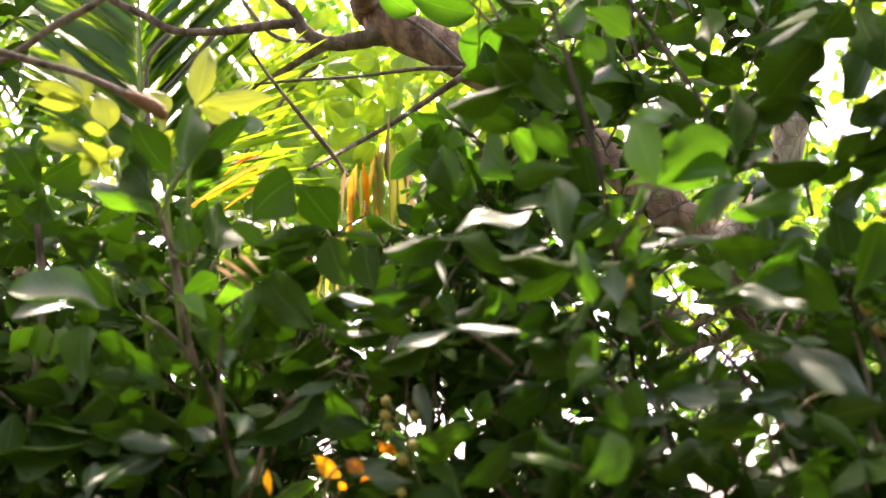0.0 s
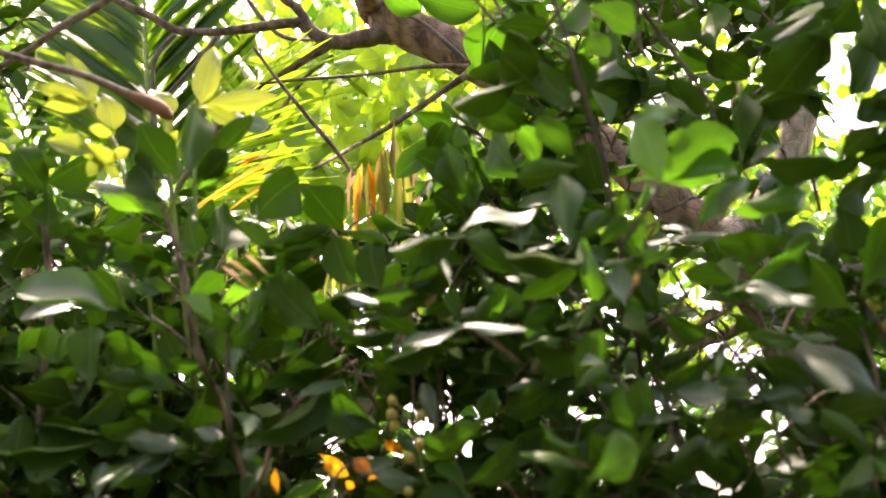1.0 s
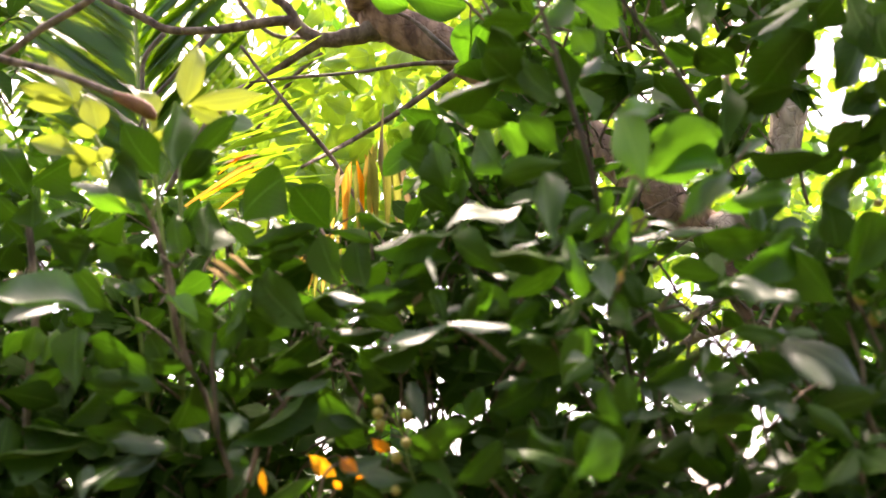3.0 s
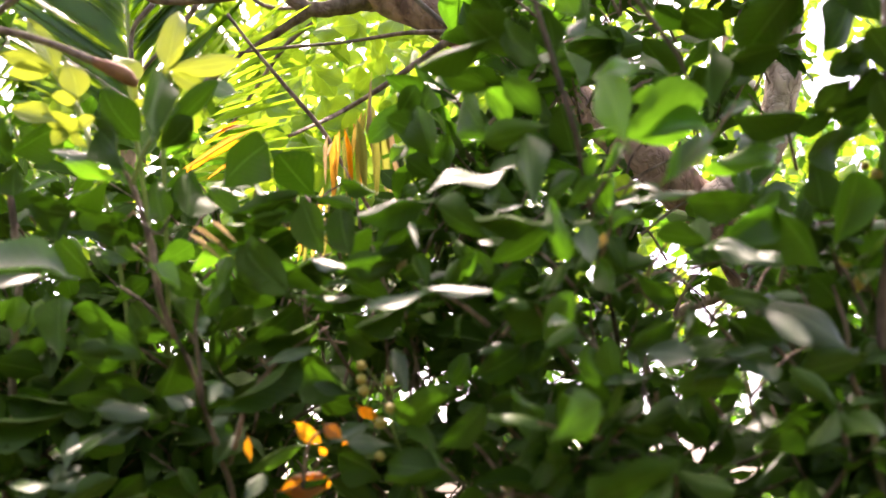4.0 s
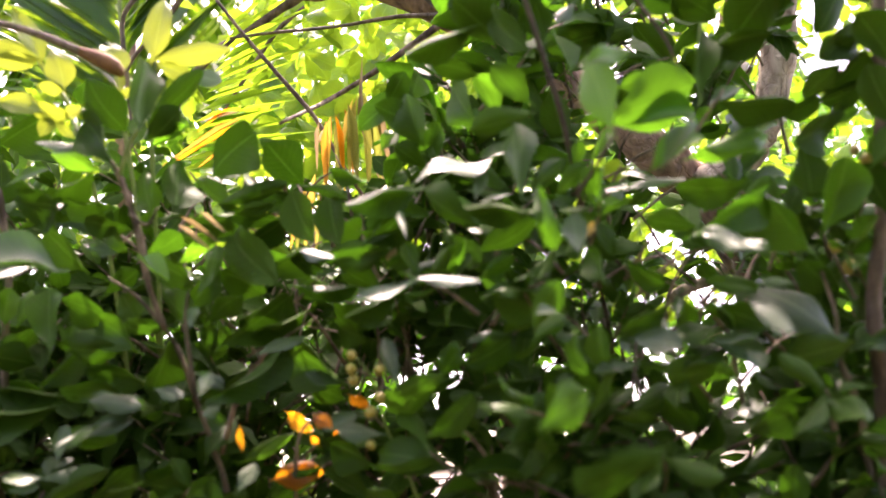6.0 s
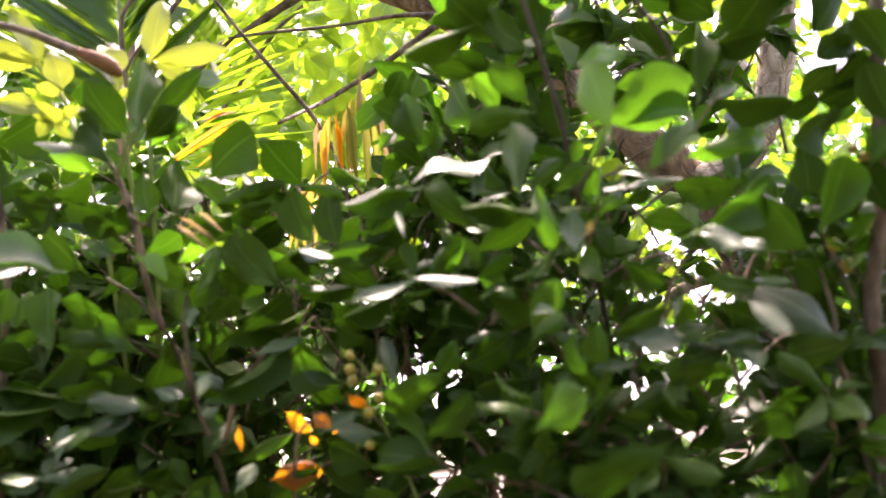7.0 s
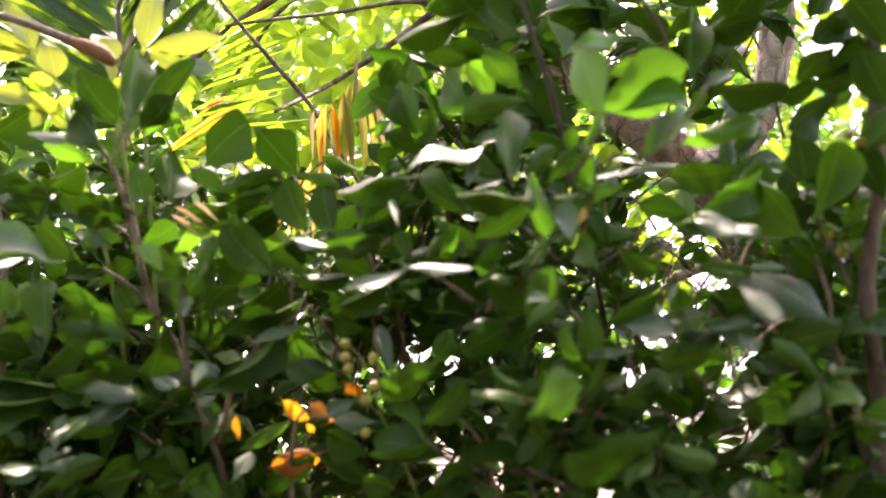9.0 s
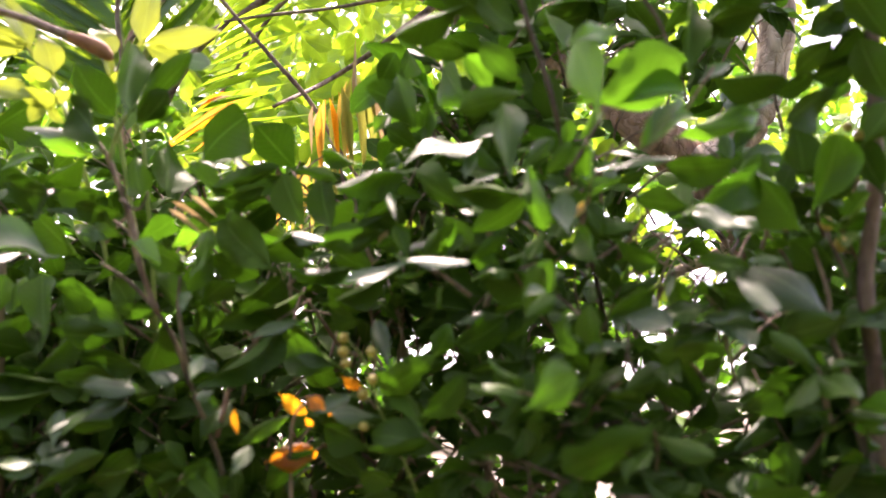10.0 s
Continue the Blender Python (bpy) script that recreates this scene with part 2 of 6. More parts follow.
def leaf_form(kind, variant, nu=14, nv=6):
    """A unit leaf along +y, face to +z: verts, faces, uvs per corner."""
    r = random.Random(variant * 31 + len(kind))
    bend, fold = r.uniform(-0.50, 0.50), r.uniform(-0.1, 0.5)
    wave, phase, sway = r.uniform(0.02, 0.09), r.uniform(0, 6), r.uniform(-0.14, 0.14)
    lead, notch = r.uniform(1.15, 1.5), r.uniform(0.03, 0.09)
    rim, ess = r.choice((-1, 1)) * r.uniform(0.12, 0.36), 0.0
    if kind == "flat":
        bend, fold, wave, rim = bend * 0.35, fold * 0.15, wave * 0.4, rim * 0.5
    if kind == "wavy":
        ess, bend, sway, fold = r.uniform(0.03, 0.06), bend * 0.4, sway, fold * 0.5
    if kind == "round":
        bend, fold, wave, rim = bend * 0.6, fold * 0.5, wave * 0.9, rim * 1.1
    if kind == "point":
        bend, fold, wave, rim = bend * 0.4, fold * 0.4, wave * 0.4, rim * 0.3
    if kind == "strip":
        bend, fold, wave, sway, rim = bend * 0.25, 0.3, wave * 0.2, sway * 0.4, 0.0
    verts, faces, uvs = [], [], []
    stalk = 0 if kind == "strip" else 2
    for i in range(-stalk, nu + 1):
        t = 1 - (1 - i / nu) ** 1.5 if i > 0 else i * 0.07
        if t < 0:
            for j in range(nv + 1):
                verts.append((0.022 * (j / nv * 2 - 1), t, 0.012 * (1 - abs(j / nv * 2 - 1)) + t * t * bend * 2))
            continue
        if kind in ("round", "flat", "curl"):             # obovate with a blunt tip
            w = math.sin(math.pi * min(1, t ** lead) * 0.995) ** 0.72
        elif kind in ("oval", "wavy"):            # elliptic, narrowed to both ends
            w = math.sin(math.pi * t ** 1.12) ** 0.75
        elif kind == "point":                     # elliptic with a drawn-out tip
            w = math.sin(math.pi * t ** 0.85) ** 1.0
        else:                                     # strip, for palm leaflets
            w = (1 - t ** 2.2) * min(1, t * 8 + 0.35)
        w = max(w, 0.05 if 0 < t < 1 else 0.02)
        if i == 0:
            w = 0.06
        for j in range(nv + 1):
            s = j / nv * 2 - 1
            lobe = 1 + notch * math.sin(t * 9 + phase * 2 + (1.7 if s > 0 else 0)) * abs(s) if kind != "strip" else 1
            x = 0.5 * w * s * lobe + sway * math.sin(math.pi * t) * 0.5
            z = fold * abs(s) * w * 0.45 + rim * abs(s) ** 3 * w * 0.5 + bend * (t * t - t * 0.6)
            z += wave * math.sin(t * 8 + phase + s) * abs(s) + ess * math.sin(2 * math.pi * t)
            verts.append((x, t, z))
    for i in range(nu + stalk):
        for j in range(nv):
            f = (i * (nv + 1) + j, i * (nv + 1) + j + 1, (i + 1) * (nv + 1) + j + 1, (i + 1) * (nv + 1) + j)
            faces.append(f)
            for k in f:
                row = (k // (nv + 1) - stalk) / nu
                uvs.append(((k % (nv + 1)) / nv, 1 - (1 - row) ** 1.5 if row > 0 else row))
    return np.array(verts), faces, uvs


FORMS = {(k, v): leaf_form(k, v) for k in ("round", "point", "flat", "oval", "wavy", "curl") for v in range(7)}
FORMS.update({("strip", v): leaf_form("strip", v, 6, 2) for v in range(4)})
LOW = {(k, v): leaf_form(k, v, 5, 2) for k in ("round", "point", "strip", "oval", "curl") for v in range(4)}
leaf_meshes = {}


def leaf_mesh(kind, variant, tone):
    key = (kind, variant, tone)
    if key not in leaf_meshes:
        verts, faces, uvs = FORMS[kind, variant]
        me = bpy.data.meshes.new("leaf")
        me.from_pydata([tuple(v) for v in verts], [], faces)
        me.uv_layers.new(name="UVMap").data.foreach_set("uv", np.asarray(uvs, dtype=np.float32).ravel())
        me.polygons.foreach_set("use_smooth", [True] * len(faces))
        me.materials.append(leaf_mats[tone])
        leaf_meshes[key] = me
    return leaf_meshes[key]


def leaf_pose(base, tip, width, normal):
    along = Vector(tip) - Vector(base)
    length = max(along.length, 1e-4)
    along.normalize()
    n = Vector(normal)
    n = n - along * n.dot(along)
    if n.length < 1e-3:
        n = along.orthogonal()
    n.normalize()
    side = along.cross(n)
    return Matrix(((side.x * width, along.x * length, n.x * length, base[0]),
                   (side.y * width, along.y * length, n.y * length, base[1]),
                   (side.z * width, along.z * length, n.z * length, base[2]),
                   (0, 0, 0, 1)))


class Plant:
    """Gathers the leaves and stems of one plant, then links them under one thing."""

    def __init__(self, name, at, label, category, group=""):
        self.ob = thing(name, at, label, category, group)
        self.kept, self.wild, self.twigs = [], [], ([], [])
        self.count = 0

    def stem(self, name, points, mat, label="", **more):
        self.count += 1
        v, f = tube(points, seed=self.count * 3.7, **more)
        return part(name, v, f, mat, self.ob, label)

    def twig(self, points, ring=5, steps=3):
        v, f = tube(points, steps=steps, ring=ring, rough=0.03)
        n = len(self.twigs[0])
        self.twigs[0].extend(v)
        self.twigs[1].extend(tuple(i + n for i in q) for q in f)

    def leaf(self, tone, base, tip, width, normal, kind="round", sun=0.0):
        """A leaf that is always a mesh of its own; sun: radius of the opening in the crown that lets the sun on it."""
        if sun:
            FLECKS.append(((Vector(base) + Vector(tip)) / 2, sun))
        self.kept.append((leaf_pose(base, tip, width, normal), kind, tone))

    def fill(self, tone, base, tip, width, normal, kind="round"):
        self.wild.append((leaf_pose(base, tip, width, normal), kind, tone))

    def finish(self, limit=300, twig_mat=None, leaf_name="leaf"):
        # no leaf hangs in the sun's openings
        self.wild = [w for w in self.wild if not sunlit((w[0] @ Vector((0, 0, 0)) + w[0] @ Vector((0, 1, 0))) / 2)]
        # the foliage towards the path (small y) gets single leaves, the rest is joined
        self.wild.sort(key=lambda w: w[0][1][3])
        room = max(0, limit - len(self.kept))
        single, rest = self.kept + self.wild[:room], self.wild[room:]
        inv = self.ob.matrix_world.inverted()
        for i, (m, kind, tone) in enumerate(single):
            ob = new(leaf_name, leaf_mesh(kind, int(abs(m[0][3] * 7919 + m[2][3] * 10007)) % (4 if kind == "strip" else 7), tone))
            ob.parent = self.ob
            ob.matrix_basis = inv @ m
        join_leaves(rest, self.ob)
        if self.twigs[0]:
            part("twig", self.twigs[0], self.twigs[1], twig_mat or mat_twig, self.ob, kind="stuff")


def join_leaves(rest, parent, name="foliage"):
    for tone in sorted({w[2] for w in rest}):
        vs, fs, us, n = [], [], [], 0
        for m, kind, t in rest:
            if t != tone:
                continue
            verts, faces, uvs = LOW[kind, rng.randrange(4)]
            a = np.array(m)
            vs.append(verts @ a[:3, :3].T + a[:3, 3])
            fs.extend(tuple(i + n for i in f) for f in faces)
            us.extend(uvs)
            n += len(verts)
        part(name, np.concatenate(vs).tolist(), fs, leaf_mats_joined[tone], parent, uvs=us, kind="stuff")


def rand_unit(r):
    while True:
        v = Vector((r.uniform(-1, 1), r.uniform(-1, 1), r.uniform(-1, 1)))
        if 0.05 < v.length < 1:
            return v.normalized()


def sprig(plant, r, base, way, length, leaves, size, tone, kind="round", up=0.8, twig=0.0016, droop=0.15, clear=None):
    """A twig with leaves set alternately along it and a tuft at its end."""
    way = Vector(way).normalized()
    base = Vector(base)
    mid = base + way * length * 0.5 + rand_unit(r) * length * 0.08
    end = base + way * length + Vector((0, 0, -droop * length))
    plant.twig([(*base, twig * 1.3), (*mid, twig), (*end, twig * 0.6)])
    for i in range(leaves):
        t = 0.25 + 0.75 * (i + 1) / leaves
        at = base.lerp(mid, t * 2) if t < 0.5 else mid.lerp(end, t * 2 - 1)
        out = rand_unit(r) + way * 0.5
        out.z *= 0.6
        out.y *= 0.7
        out.normalize()
        s = size * r.uniform(0.7, 1.2)
        n = (Vector((0, -0.5, up)) + rand_unit(r) * 0.65).normalized()
        width = s * r.uniform(0.40, 0.56)
        kind = r.choice(("oval", "curl", "round")) if kind in ("round", "oval", "curl") else kind
        if clear is None or not clear(at + out * s * 0.5):
            plant.fill(tone, at, at + out * s, width, n, kind)


# ---- ground ----
def make_ground():
    verts, faces, n = [], [], 40
    for i in range(n + 1):
        for j in range(n + 1):
            x, y = ((i / n) * 2 - 1), ((j / n) * 2 - 1)
            x, y = 400 * x * abs(x), 400 * y * abs(y)
            verts.append((x, y, 0.05 * noise.noise(Vector((x, y, 0)) * 0.5)))
    for i in range(n):
        for j in range(n):
            a = i * (n + 1) + j
            faces.append((a, a + n + 1, a + n + 2, a + 1))
    g = part("ground", verts, faces, mat_soil, None, kind="structure")
    tagged(g, "bare brown soil under the hedge", "ground")


make_ground()

# ---- holes left in the added crown for the sun: centre and radius ----
OPEN = [((0.183, 0.561, 1.768), 0.06), ((0.255, 0.591, 1.68), 0.045), ((0.262, 0.594, 1.743), 0.05), ((0.055, 0.908, 2.096), 0.09), ((-0.286, 0.726, 1.91), 0.07), ((-0.368, 0.714, 1.885), 0.125), ((-0.21, 0.709, 1.918), 0.065), ((0.314, 0.671, 1.534), 0.05), ((-0.099, 0.725, 1.55), 0.07), ((-0.11, 0.738, 1.5), 0.07), ((-0.156, 0.728, 1.537), 0.03), ((-0.055, 0.721, 1.568), 0.035), ((0.067, 0.719, 1.85), 0.06), ((-0.097, 1.087, 1.957), 0.12), ((-0.337, 1.149, 2.002), 0.10), ((-0.3, 1.111, 1.846), 0.05), ((-0.178, 1.119, 1.864), 0.09), ((-0.353, 1.552, 2.289), 0.16), ((-0.314, 1.513, 2.403), 0.14)]
FLECKS = []


def sunlit(at, grow=0.008):
    """Whether a leaf at this place would stand in one of the sun's openings."""
    for c, rad in OPEN:
        d = at - Vector(c)
        a = d.dot(sun_way)
        if a > 0.02 and (d - sun_way * a).length < rad * 0.7 + grow:
            return True
    for c, rad in FLECKS:
        d = at - Vector(c)
        a = d.dot(sun_way)
        if a > 0.02 and (d - sun_way * a).length < rad + grow * 2:
            return True
    return False


# ---- hedge, plant by plant ----
def hedge_fill(plant, seed, count, xs, ys, low, top, size, tone="hedge", leaves=6, kind="round", up=0.8, thin=True, shade=0.55):
    """Leafy twigs spread through a plant's crown. low and top: heights as rise per metre of distance above eye level."""
    r = random.Random(seed)
    for _ in range(count):
        y = r.uniform(*ys)
        x = r.uniform(*xs) * y
        rise = r.uniform(low, top(x / y) if callable(top) else top)
        if in_gap(x, y, rise + 0.03, 0.8) or (thin and any(math.hypot(x / y - a, rise + 0.04 - b) < c * 0.8 for a, b, c in THIN)):
            continue
        z = 1.5 + y * rise
        way = Vector((r.uniform(-0.8, 0.8), r.uniform(-0.7, 0.3), r.uniform(0.2, 1.0)))
        # shade: share of hedge twigs put in the darkened tone to look shaded
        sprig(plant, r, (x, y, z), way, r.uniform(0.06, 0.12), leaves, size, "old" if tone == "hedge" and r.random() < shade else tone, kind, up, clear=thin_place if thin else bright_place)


# openings in the foliage through which the sky shows: bearing, rise, size, and where the line of sight starts
GAPS = []


def opening(bearing, rise, size, start):
    GAPS.append((bearing, rise, size, start))


# openings in the sky beside the pale limb and above
opening(0.548, 0.623, 0.0158, 0.007)
opening(0.546, 0.568, 0.0216, 0.007)
opening(0.545, 0.518, 0.0288, 0.007)
opening(0.619, 0.556, 0.0115, 0.007)
opening(0.442, 0.563, 0.0101, 0.007)
opening(0.281, 0.624, 0.013, 0.007)
opening(0.297, 0.582, 0.0086, 0.007)
opening(0.148, 0.692, 0.0072, 0.007)
opening(0.165, 0.643, 0.0086, 0.007)
opening(0.355, 0.427, 0.0072, 0.007)
opening(0.558, 0.445, 0.0101, 0.007)
# openings in the middle shrub
opening(0.139, 0.255, 0.0086, 0.007)
opening(0.18, 0.222, 0.0072, 0.007)
opening(-0.098, 0.211, 0.0065, 0.007)
opening(0.013, 0.204, 0.0043, 0.007)
opening(0.066, 0.123, 0.00808, 0.007)
opening(0.014, 0.13, 0.0058, 0.007)
opening(0.022, 0.077, 0.0092, 0.007)
opening(0.027, 0.041, 0.004, 0.007)
opening(0.138, 0.07, 0.00576, 0.007)
opening(0.197, 0.255, 0.0086, 0.007)
opening(-0.013, -0.004, 0.0104, 0.042)
opening(-0.028, 0.081, 0.00808, 0.042)
opening(-0.017, 0.04, 0.00576, 0.042)
opening(-0.044, 0.126, 0.00344, 0.042)
opening(-0.048, 0.109, 0.004, 0.042)
opening(0.174, -0.052, 0.0104, 0.039)
opening(0.039, 0.042, 0.0052, 0.041)
opening(0.053, 0.004, 0.00464, 0.041)
opening(0.041, -0.022, 0.00576, 0.041)
opening(-0.038, -0.027, 0.00576, 0.042)
opening(0.005, 0.107, 0.0076, 0.028)
opening(-0.006, 0.083, 0.0068, 0.028)
opening(-0.001, -0.007, 0.0085, 0.028)
opening(0.122, 0.204, 0.0051, 0.028)
opening(0.136, 0.046, 0.0051, 0.028)
opening(0.011, 0.127, 0.0089, 0.033)
opening(-0.013, 0.083, 0.0089, 0.033)
opening(-0.003, -0.002, 0.0106, 0.033)
opening(0.052, 0.009, 0.0073, 0.033)
opening(-0.023, -0.019, 0.0073, 0.033)
opening(-0.037, 0.119, 0.0049, 0.033)
opening(0.048, 0.042, 0.0049, 0.033)
opening(0.101, 0.066, 0.0049, 0.033)
opening(-0.041, 0.158, 0.0049, 0.033)
# openings in the right shrub
opening(0.309, 0.146, 0.0115, 0.007)
opening(0.358, 0.187, 0.0101, 0.007)
opening(0.384, 0.197, 0.0094, 0.007)
opening(0.371, 0.162, 0.0072, 0.007)
opening(0.379, 0.122, 0.00464, 0.007)
opening(0.29, 0.078, 0.00576, 0.007)
opening(0.263, 0.079, 0.00344, 0.007)
opening(0.236, 0.054, 0.00344, 0.007)
opening(0.362, 0.056, 0.00688, 0.007)
opening(0.31, 0.025, 0.0104, 0.007)
opening(0.286, 0.045, 0.004, 0.007)
opening(0.281, 0.29, 0.0094, 0.007)
opening(0.29, 0.271, 0.0101, 0.007)
opening(0.313, 0.255, 0.0072, 0.007)
opening(0.345, 0.25, 0.0065, 0.007)
opening(0.237, 0.184, 0.0036, 0.007)
opening(0.224, 0.086, 0.0092, 0.039)
opening(0.339, 0.017, 0.00808, 0.037)
opening(0.33, -0.019, 0.0092, 0.038)
opening(0.275, 0.028, 0.00576, 0.038)
opening(0.242, 0.152, 0.0076, 0.028)
opening(0.25, 0.166, 0.0051, 0.028)
opening(0.346, 0.01, 0.0076, 0.028)
opening(0.379, 0.103, 0.0068, 0.028)
opening(0.323, 0.206, 0.0068, 0.028)
# openings in the left shrub
opening(-0.556, 0.324, 0.0115, 0.007)
opening(-0.526, 0.358, 0.0058, 0.007)
opening(-0.514, 0.346, 0.0058, 0.007)
opening(-0.407, 0.178, 0.0065, 0.007)
opening(-0.441, 0.197, 0.0043, 0.007)
opening(-0.396, 0.354, 0.0086, 0.007)
opening(-0.157, 0.096, 0.00576, 0.007)
opening(-0.14, 0.118, 0.00344, 0.007)
opening(-0.234, 0.388, 0.005, 0.007)
opening(-0.151, -0.034, 0.00576, 0.043)
# places where the hedge is thin and what stands behind or on it shows
THIN = ((-0.157, 0.069, 0.022), (-0.058, 0.103, 0.030), (-0.095, 0.418, 0.05), (-0.158, 0.314, 0.030), (-0.265, 0.306, 0.04),
        (-0.295, 0.43, 0.04), (-0.160, 0.002, 0.026), (0.309, 0.401, 0.045), (0.349, 0.345, 0.05), (0.487, 0.503, 0.035),
        (0.2, 0.503, 0.022), (0.35, 0.223, 0.028), (0.315, 0.262, 0.032), (0.335, 0.222, 0.036))


def in_gap(x, y, rise, part_of, extra=0.0):
    """Whether the place x, y lies in one of the lines of sight to the sky."""
    return any(math.hypot((x - a) / y - u, rise - v) < c * part_of + extra for u, v, c, a in GAPS)


def bright_place(at):
    return in_gap(at.x, at.y, (at.z - 1.5) / at.y, 0.8, 0.009)


def thin_place(at):
    u, rise = at.x / at.y, (at.z - 1.5) / at.y
    return bright_place(at) or any(math.hypot(u - a, rise - b) < c + 0.007 for a, b, c in THIN)


def skirt(plant, seed, count, xs, ys, zs, size, tone="hedge"):
    """The lower and outer foliage of a shrub, down to the ground."""
    r = random.Random(seed)
    for _ in range(count):
        at = (r.uniform(*xs), r.uniform(*ys), r.uniform(*zs))
        way = Vector((r.uniform(-0.8, 0.8), r.uniform(-0.7, 0.7), r.uniform(0.2, 1.0)))
        sprig(plant, r, at, way, r.uniform(0.06, 0.12), 6, size, tone, clear=bright_place)


def berry(stalk, at, radius):
    bm = bmesh.new()
    bmesh.ops.create_uvsphere(bm, u_segments=12, v_segments=8, radius=radius)
    for v in bm.verts:
        v.co *= 1 + 0.06 * noise.noise(v.co * 300)
        v.co += Vector(at)
    me = bpy.data.meshes.new("berry")
    bm.to_mesh(me)
    bm.free()
    me.polygons.foreach_set("use_smooth", [True] * len(me.polygons))
    me.materials.append(mat_berry)
    ob = new("berry", me)
    ob.parent = stalk
    ob.matrix_parent_inverse = (stalk.parent.matrix_world @ stalk.matrix_parent_inverse).inverted()


HEDGE = "glossy dark green hedge shrubs"
# the shrub with the bare knotty stem
left_shrub = Plant("shrub", (-0.25, 0.72, 0), "dark green glossy hedge shrub with a knotty grey-brown stem", "shrub", HEDGE)
left_shrub.stem("stem", [(-0.1722, 0.8607, 1.2262, 0.0046), (-0.1771, 0.7772, 1.4686, 0.0032), (-0.1885, 0.7554, 1.5318, 0.0026), (-0.2014, 0.7403, 1.5757, 0.0024), (-0.2123, 0.7269, 1.6146, 0.0023), (-0.2271, 0.7176, 1.6416, 0.0020), (-0.2495, 0.7086, 1.6677, 0.0016), (-0.2722, 0.7032, 1.6837, 0.0012)], mat_stem, "grey-brown woody stem")
left_shrub.stem("stem", [(-0.1985, 0.7306, 1.5722, 0.0022), (-0.2007, 0.7166, 1.6128, 0.0022), (-0.2021, 0.7067, 1.6415, 0.0017), (-0.198, 0.6985, 1.6653, 0.0012)], mat_stem)
left_shrub.stem("stem", [(-0.2246, 0.7193, 1.6367, 0.0027), (-0.2365, 0.7051, 1.6781, 0.0027), (-0.2399, 0.6942, 1.7097, 0.0037), (-0.2455, 0.685, 1.7364, 0.0024), (-0.254, 0.6749, 1.7657, 0.0024), (-0.2624, 0.669, 1.7828, 0.0017), (-0.2799, 0.6627, 1.8011, 0.0010), (-0.2915, 0.6596, 1.81, 0.0007)], mat_twig)
left_shrub.stem("stem", [(-0.255, 0.6741, 1.7681, 0.0020), (-0.2442, 0.665, 1.7945, 0.0020), (-0.2283, 0.6576, 1.816, 0.0020), (-0.2193, 0.6526, 1.8304, 0.0012)], mat_shoot)
left_shrub.stem("stem", [(-0.2445, 0.6752, 1.7331, 0.0017), (-0.2295, 0.6786, 1.7232, 0.0014), (-0.2191, 0.6737, 1.7374, 0.0010)], mat_stem)
left_shrub.stem("stem", [(-0.4092, 0.8382, 1.523, 0.0040), (-0.4163, 0.816, 1.5874, 0.0040), (-0.4109, 0.7939, 1.6514, 0.0035), (-0.4023, 0.7756, 1.7048, 0.0035), (-0.403, 0.759, 1.7529, 0.0035), (-0.4055, 0.7461, 1.7904, 0.0031), (-0.4133, 0.7442, 1.7959, 0.0022)], mat_twig, "pale bare upright stem")
left_shrub.stem("stem", [(-0.4422, 0.9116, 1.3097, 0.0040), (-0.4269, 0.8325, 1.5394, 0.0040), (-0.4306, 0.8196, 1.577, 0.0031)], mat_twig)
left_shrub.twig([(-0.1809, 0.7572, 1.5268, 0.0026), (-0.1591, 0.7373, 1.5845, 0.002), (-0.1277, 0.7258, 1.6178, 0.0015), (-0.0861, 0.7178, 1.6412, 0.001)])
left_shrub.leaf("old", (-0.250, 0.673, 1.811), (-0.280, 0.647, 1.851), 0.036, (-0.04, -0.82, -0.58), "oval")
left_shrub.leaf("old", (-0.247, 0.641, 1.768), (-0.280, 0.659, 1.816), 0.036, (-0.52, -0.85, -0.02), "round")
left_shrub.leaf("hedge", (-0.226, 0.638, 1.794), (-0.237, 0.672, 1.878), 0.028, (0.66, -0.66, 0.35), "round")
left_shrub.leaf("old", (-0.232, 0.676, 1.821), (-0.173, 0.644, 1.847), 0.022, (0.16, -0.42, -0.89), "round")
left_shrub.leaf("hedge_sheen", (-0.197, 0.680, 1.870), (-0.168, 0.680, 1.860), 0.023, (0.08, -0.94, 0.32), "flat")
left_shrub.leaf("old", (-0.229, 0.668, 1.799), (-0.198, 0.662, 1.824), 0.034, (0.56, -0.31, -0.77), "round")
left_shrub.leaf("green", (-0.233, 0.685, 1.800), (-0.196, 0.675, 1.815), 0.017, (-0.20, -0.96, -0.18), "round")
left_shrub.leaf("old", (-0.213, 0.702, 1.790), (-0.207, 0.678, 1.737), 0.044, (0.80, -0.50, 0.33), "round")
left_shrub.leaf("old", (-0.183, 0.704, 1.776), (-0.151, 0.736, 1.832), 0.052, (0.83, -0.52, -0.19), "round")
left_shrub.leaf("old", (-0.104, 0.750, 1.779), (-0.138, 0.730, 1.818), 0.048, (-0.19, -0.79, -0.58), "round")
left_shrub.leaf("old", (-0.245, 0.706, 1.784), (-0.234, 0.694, 1.741), 0.033, (-0.46, -0.88, 0.13), "round")
left_shrub.leaf("hedge_sheen", (-0.274, 0.670, 1.795), (-0.310, 0.630, 1.787), 0.018, (0.43, -0.54, 0.72), "flat", sun=0.009)
left_shrub.leaf("green", (-0.270, 0.667, 1.772), (-0.322, 0.673, 1.792), 0.022, (-0.30, -0.78, -0.55), "round")
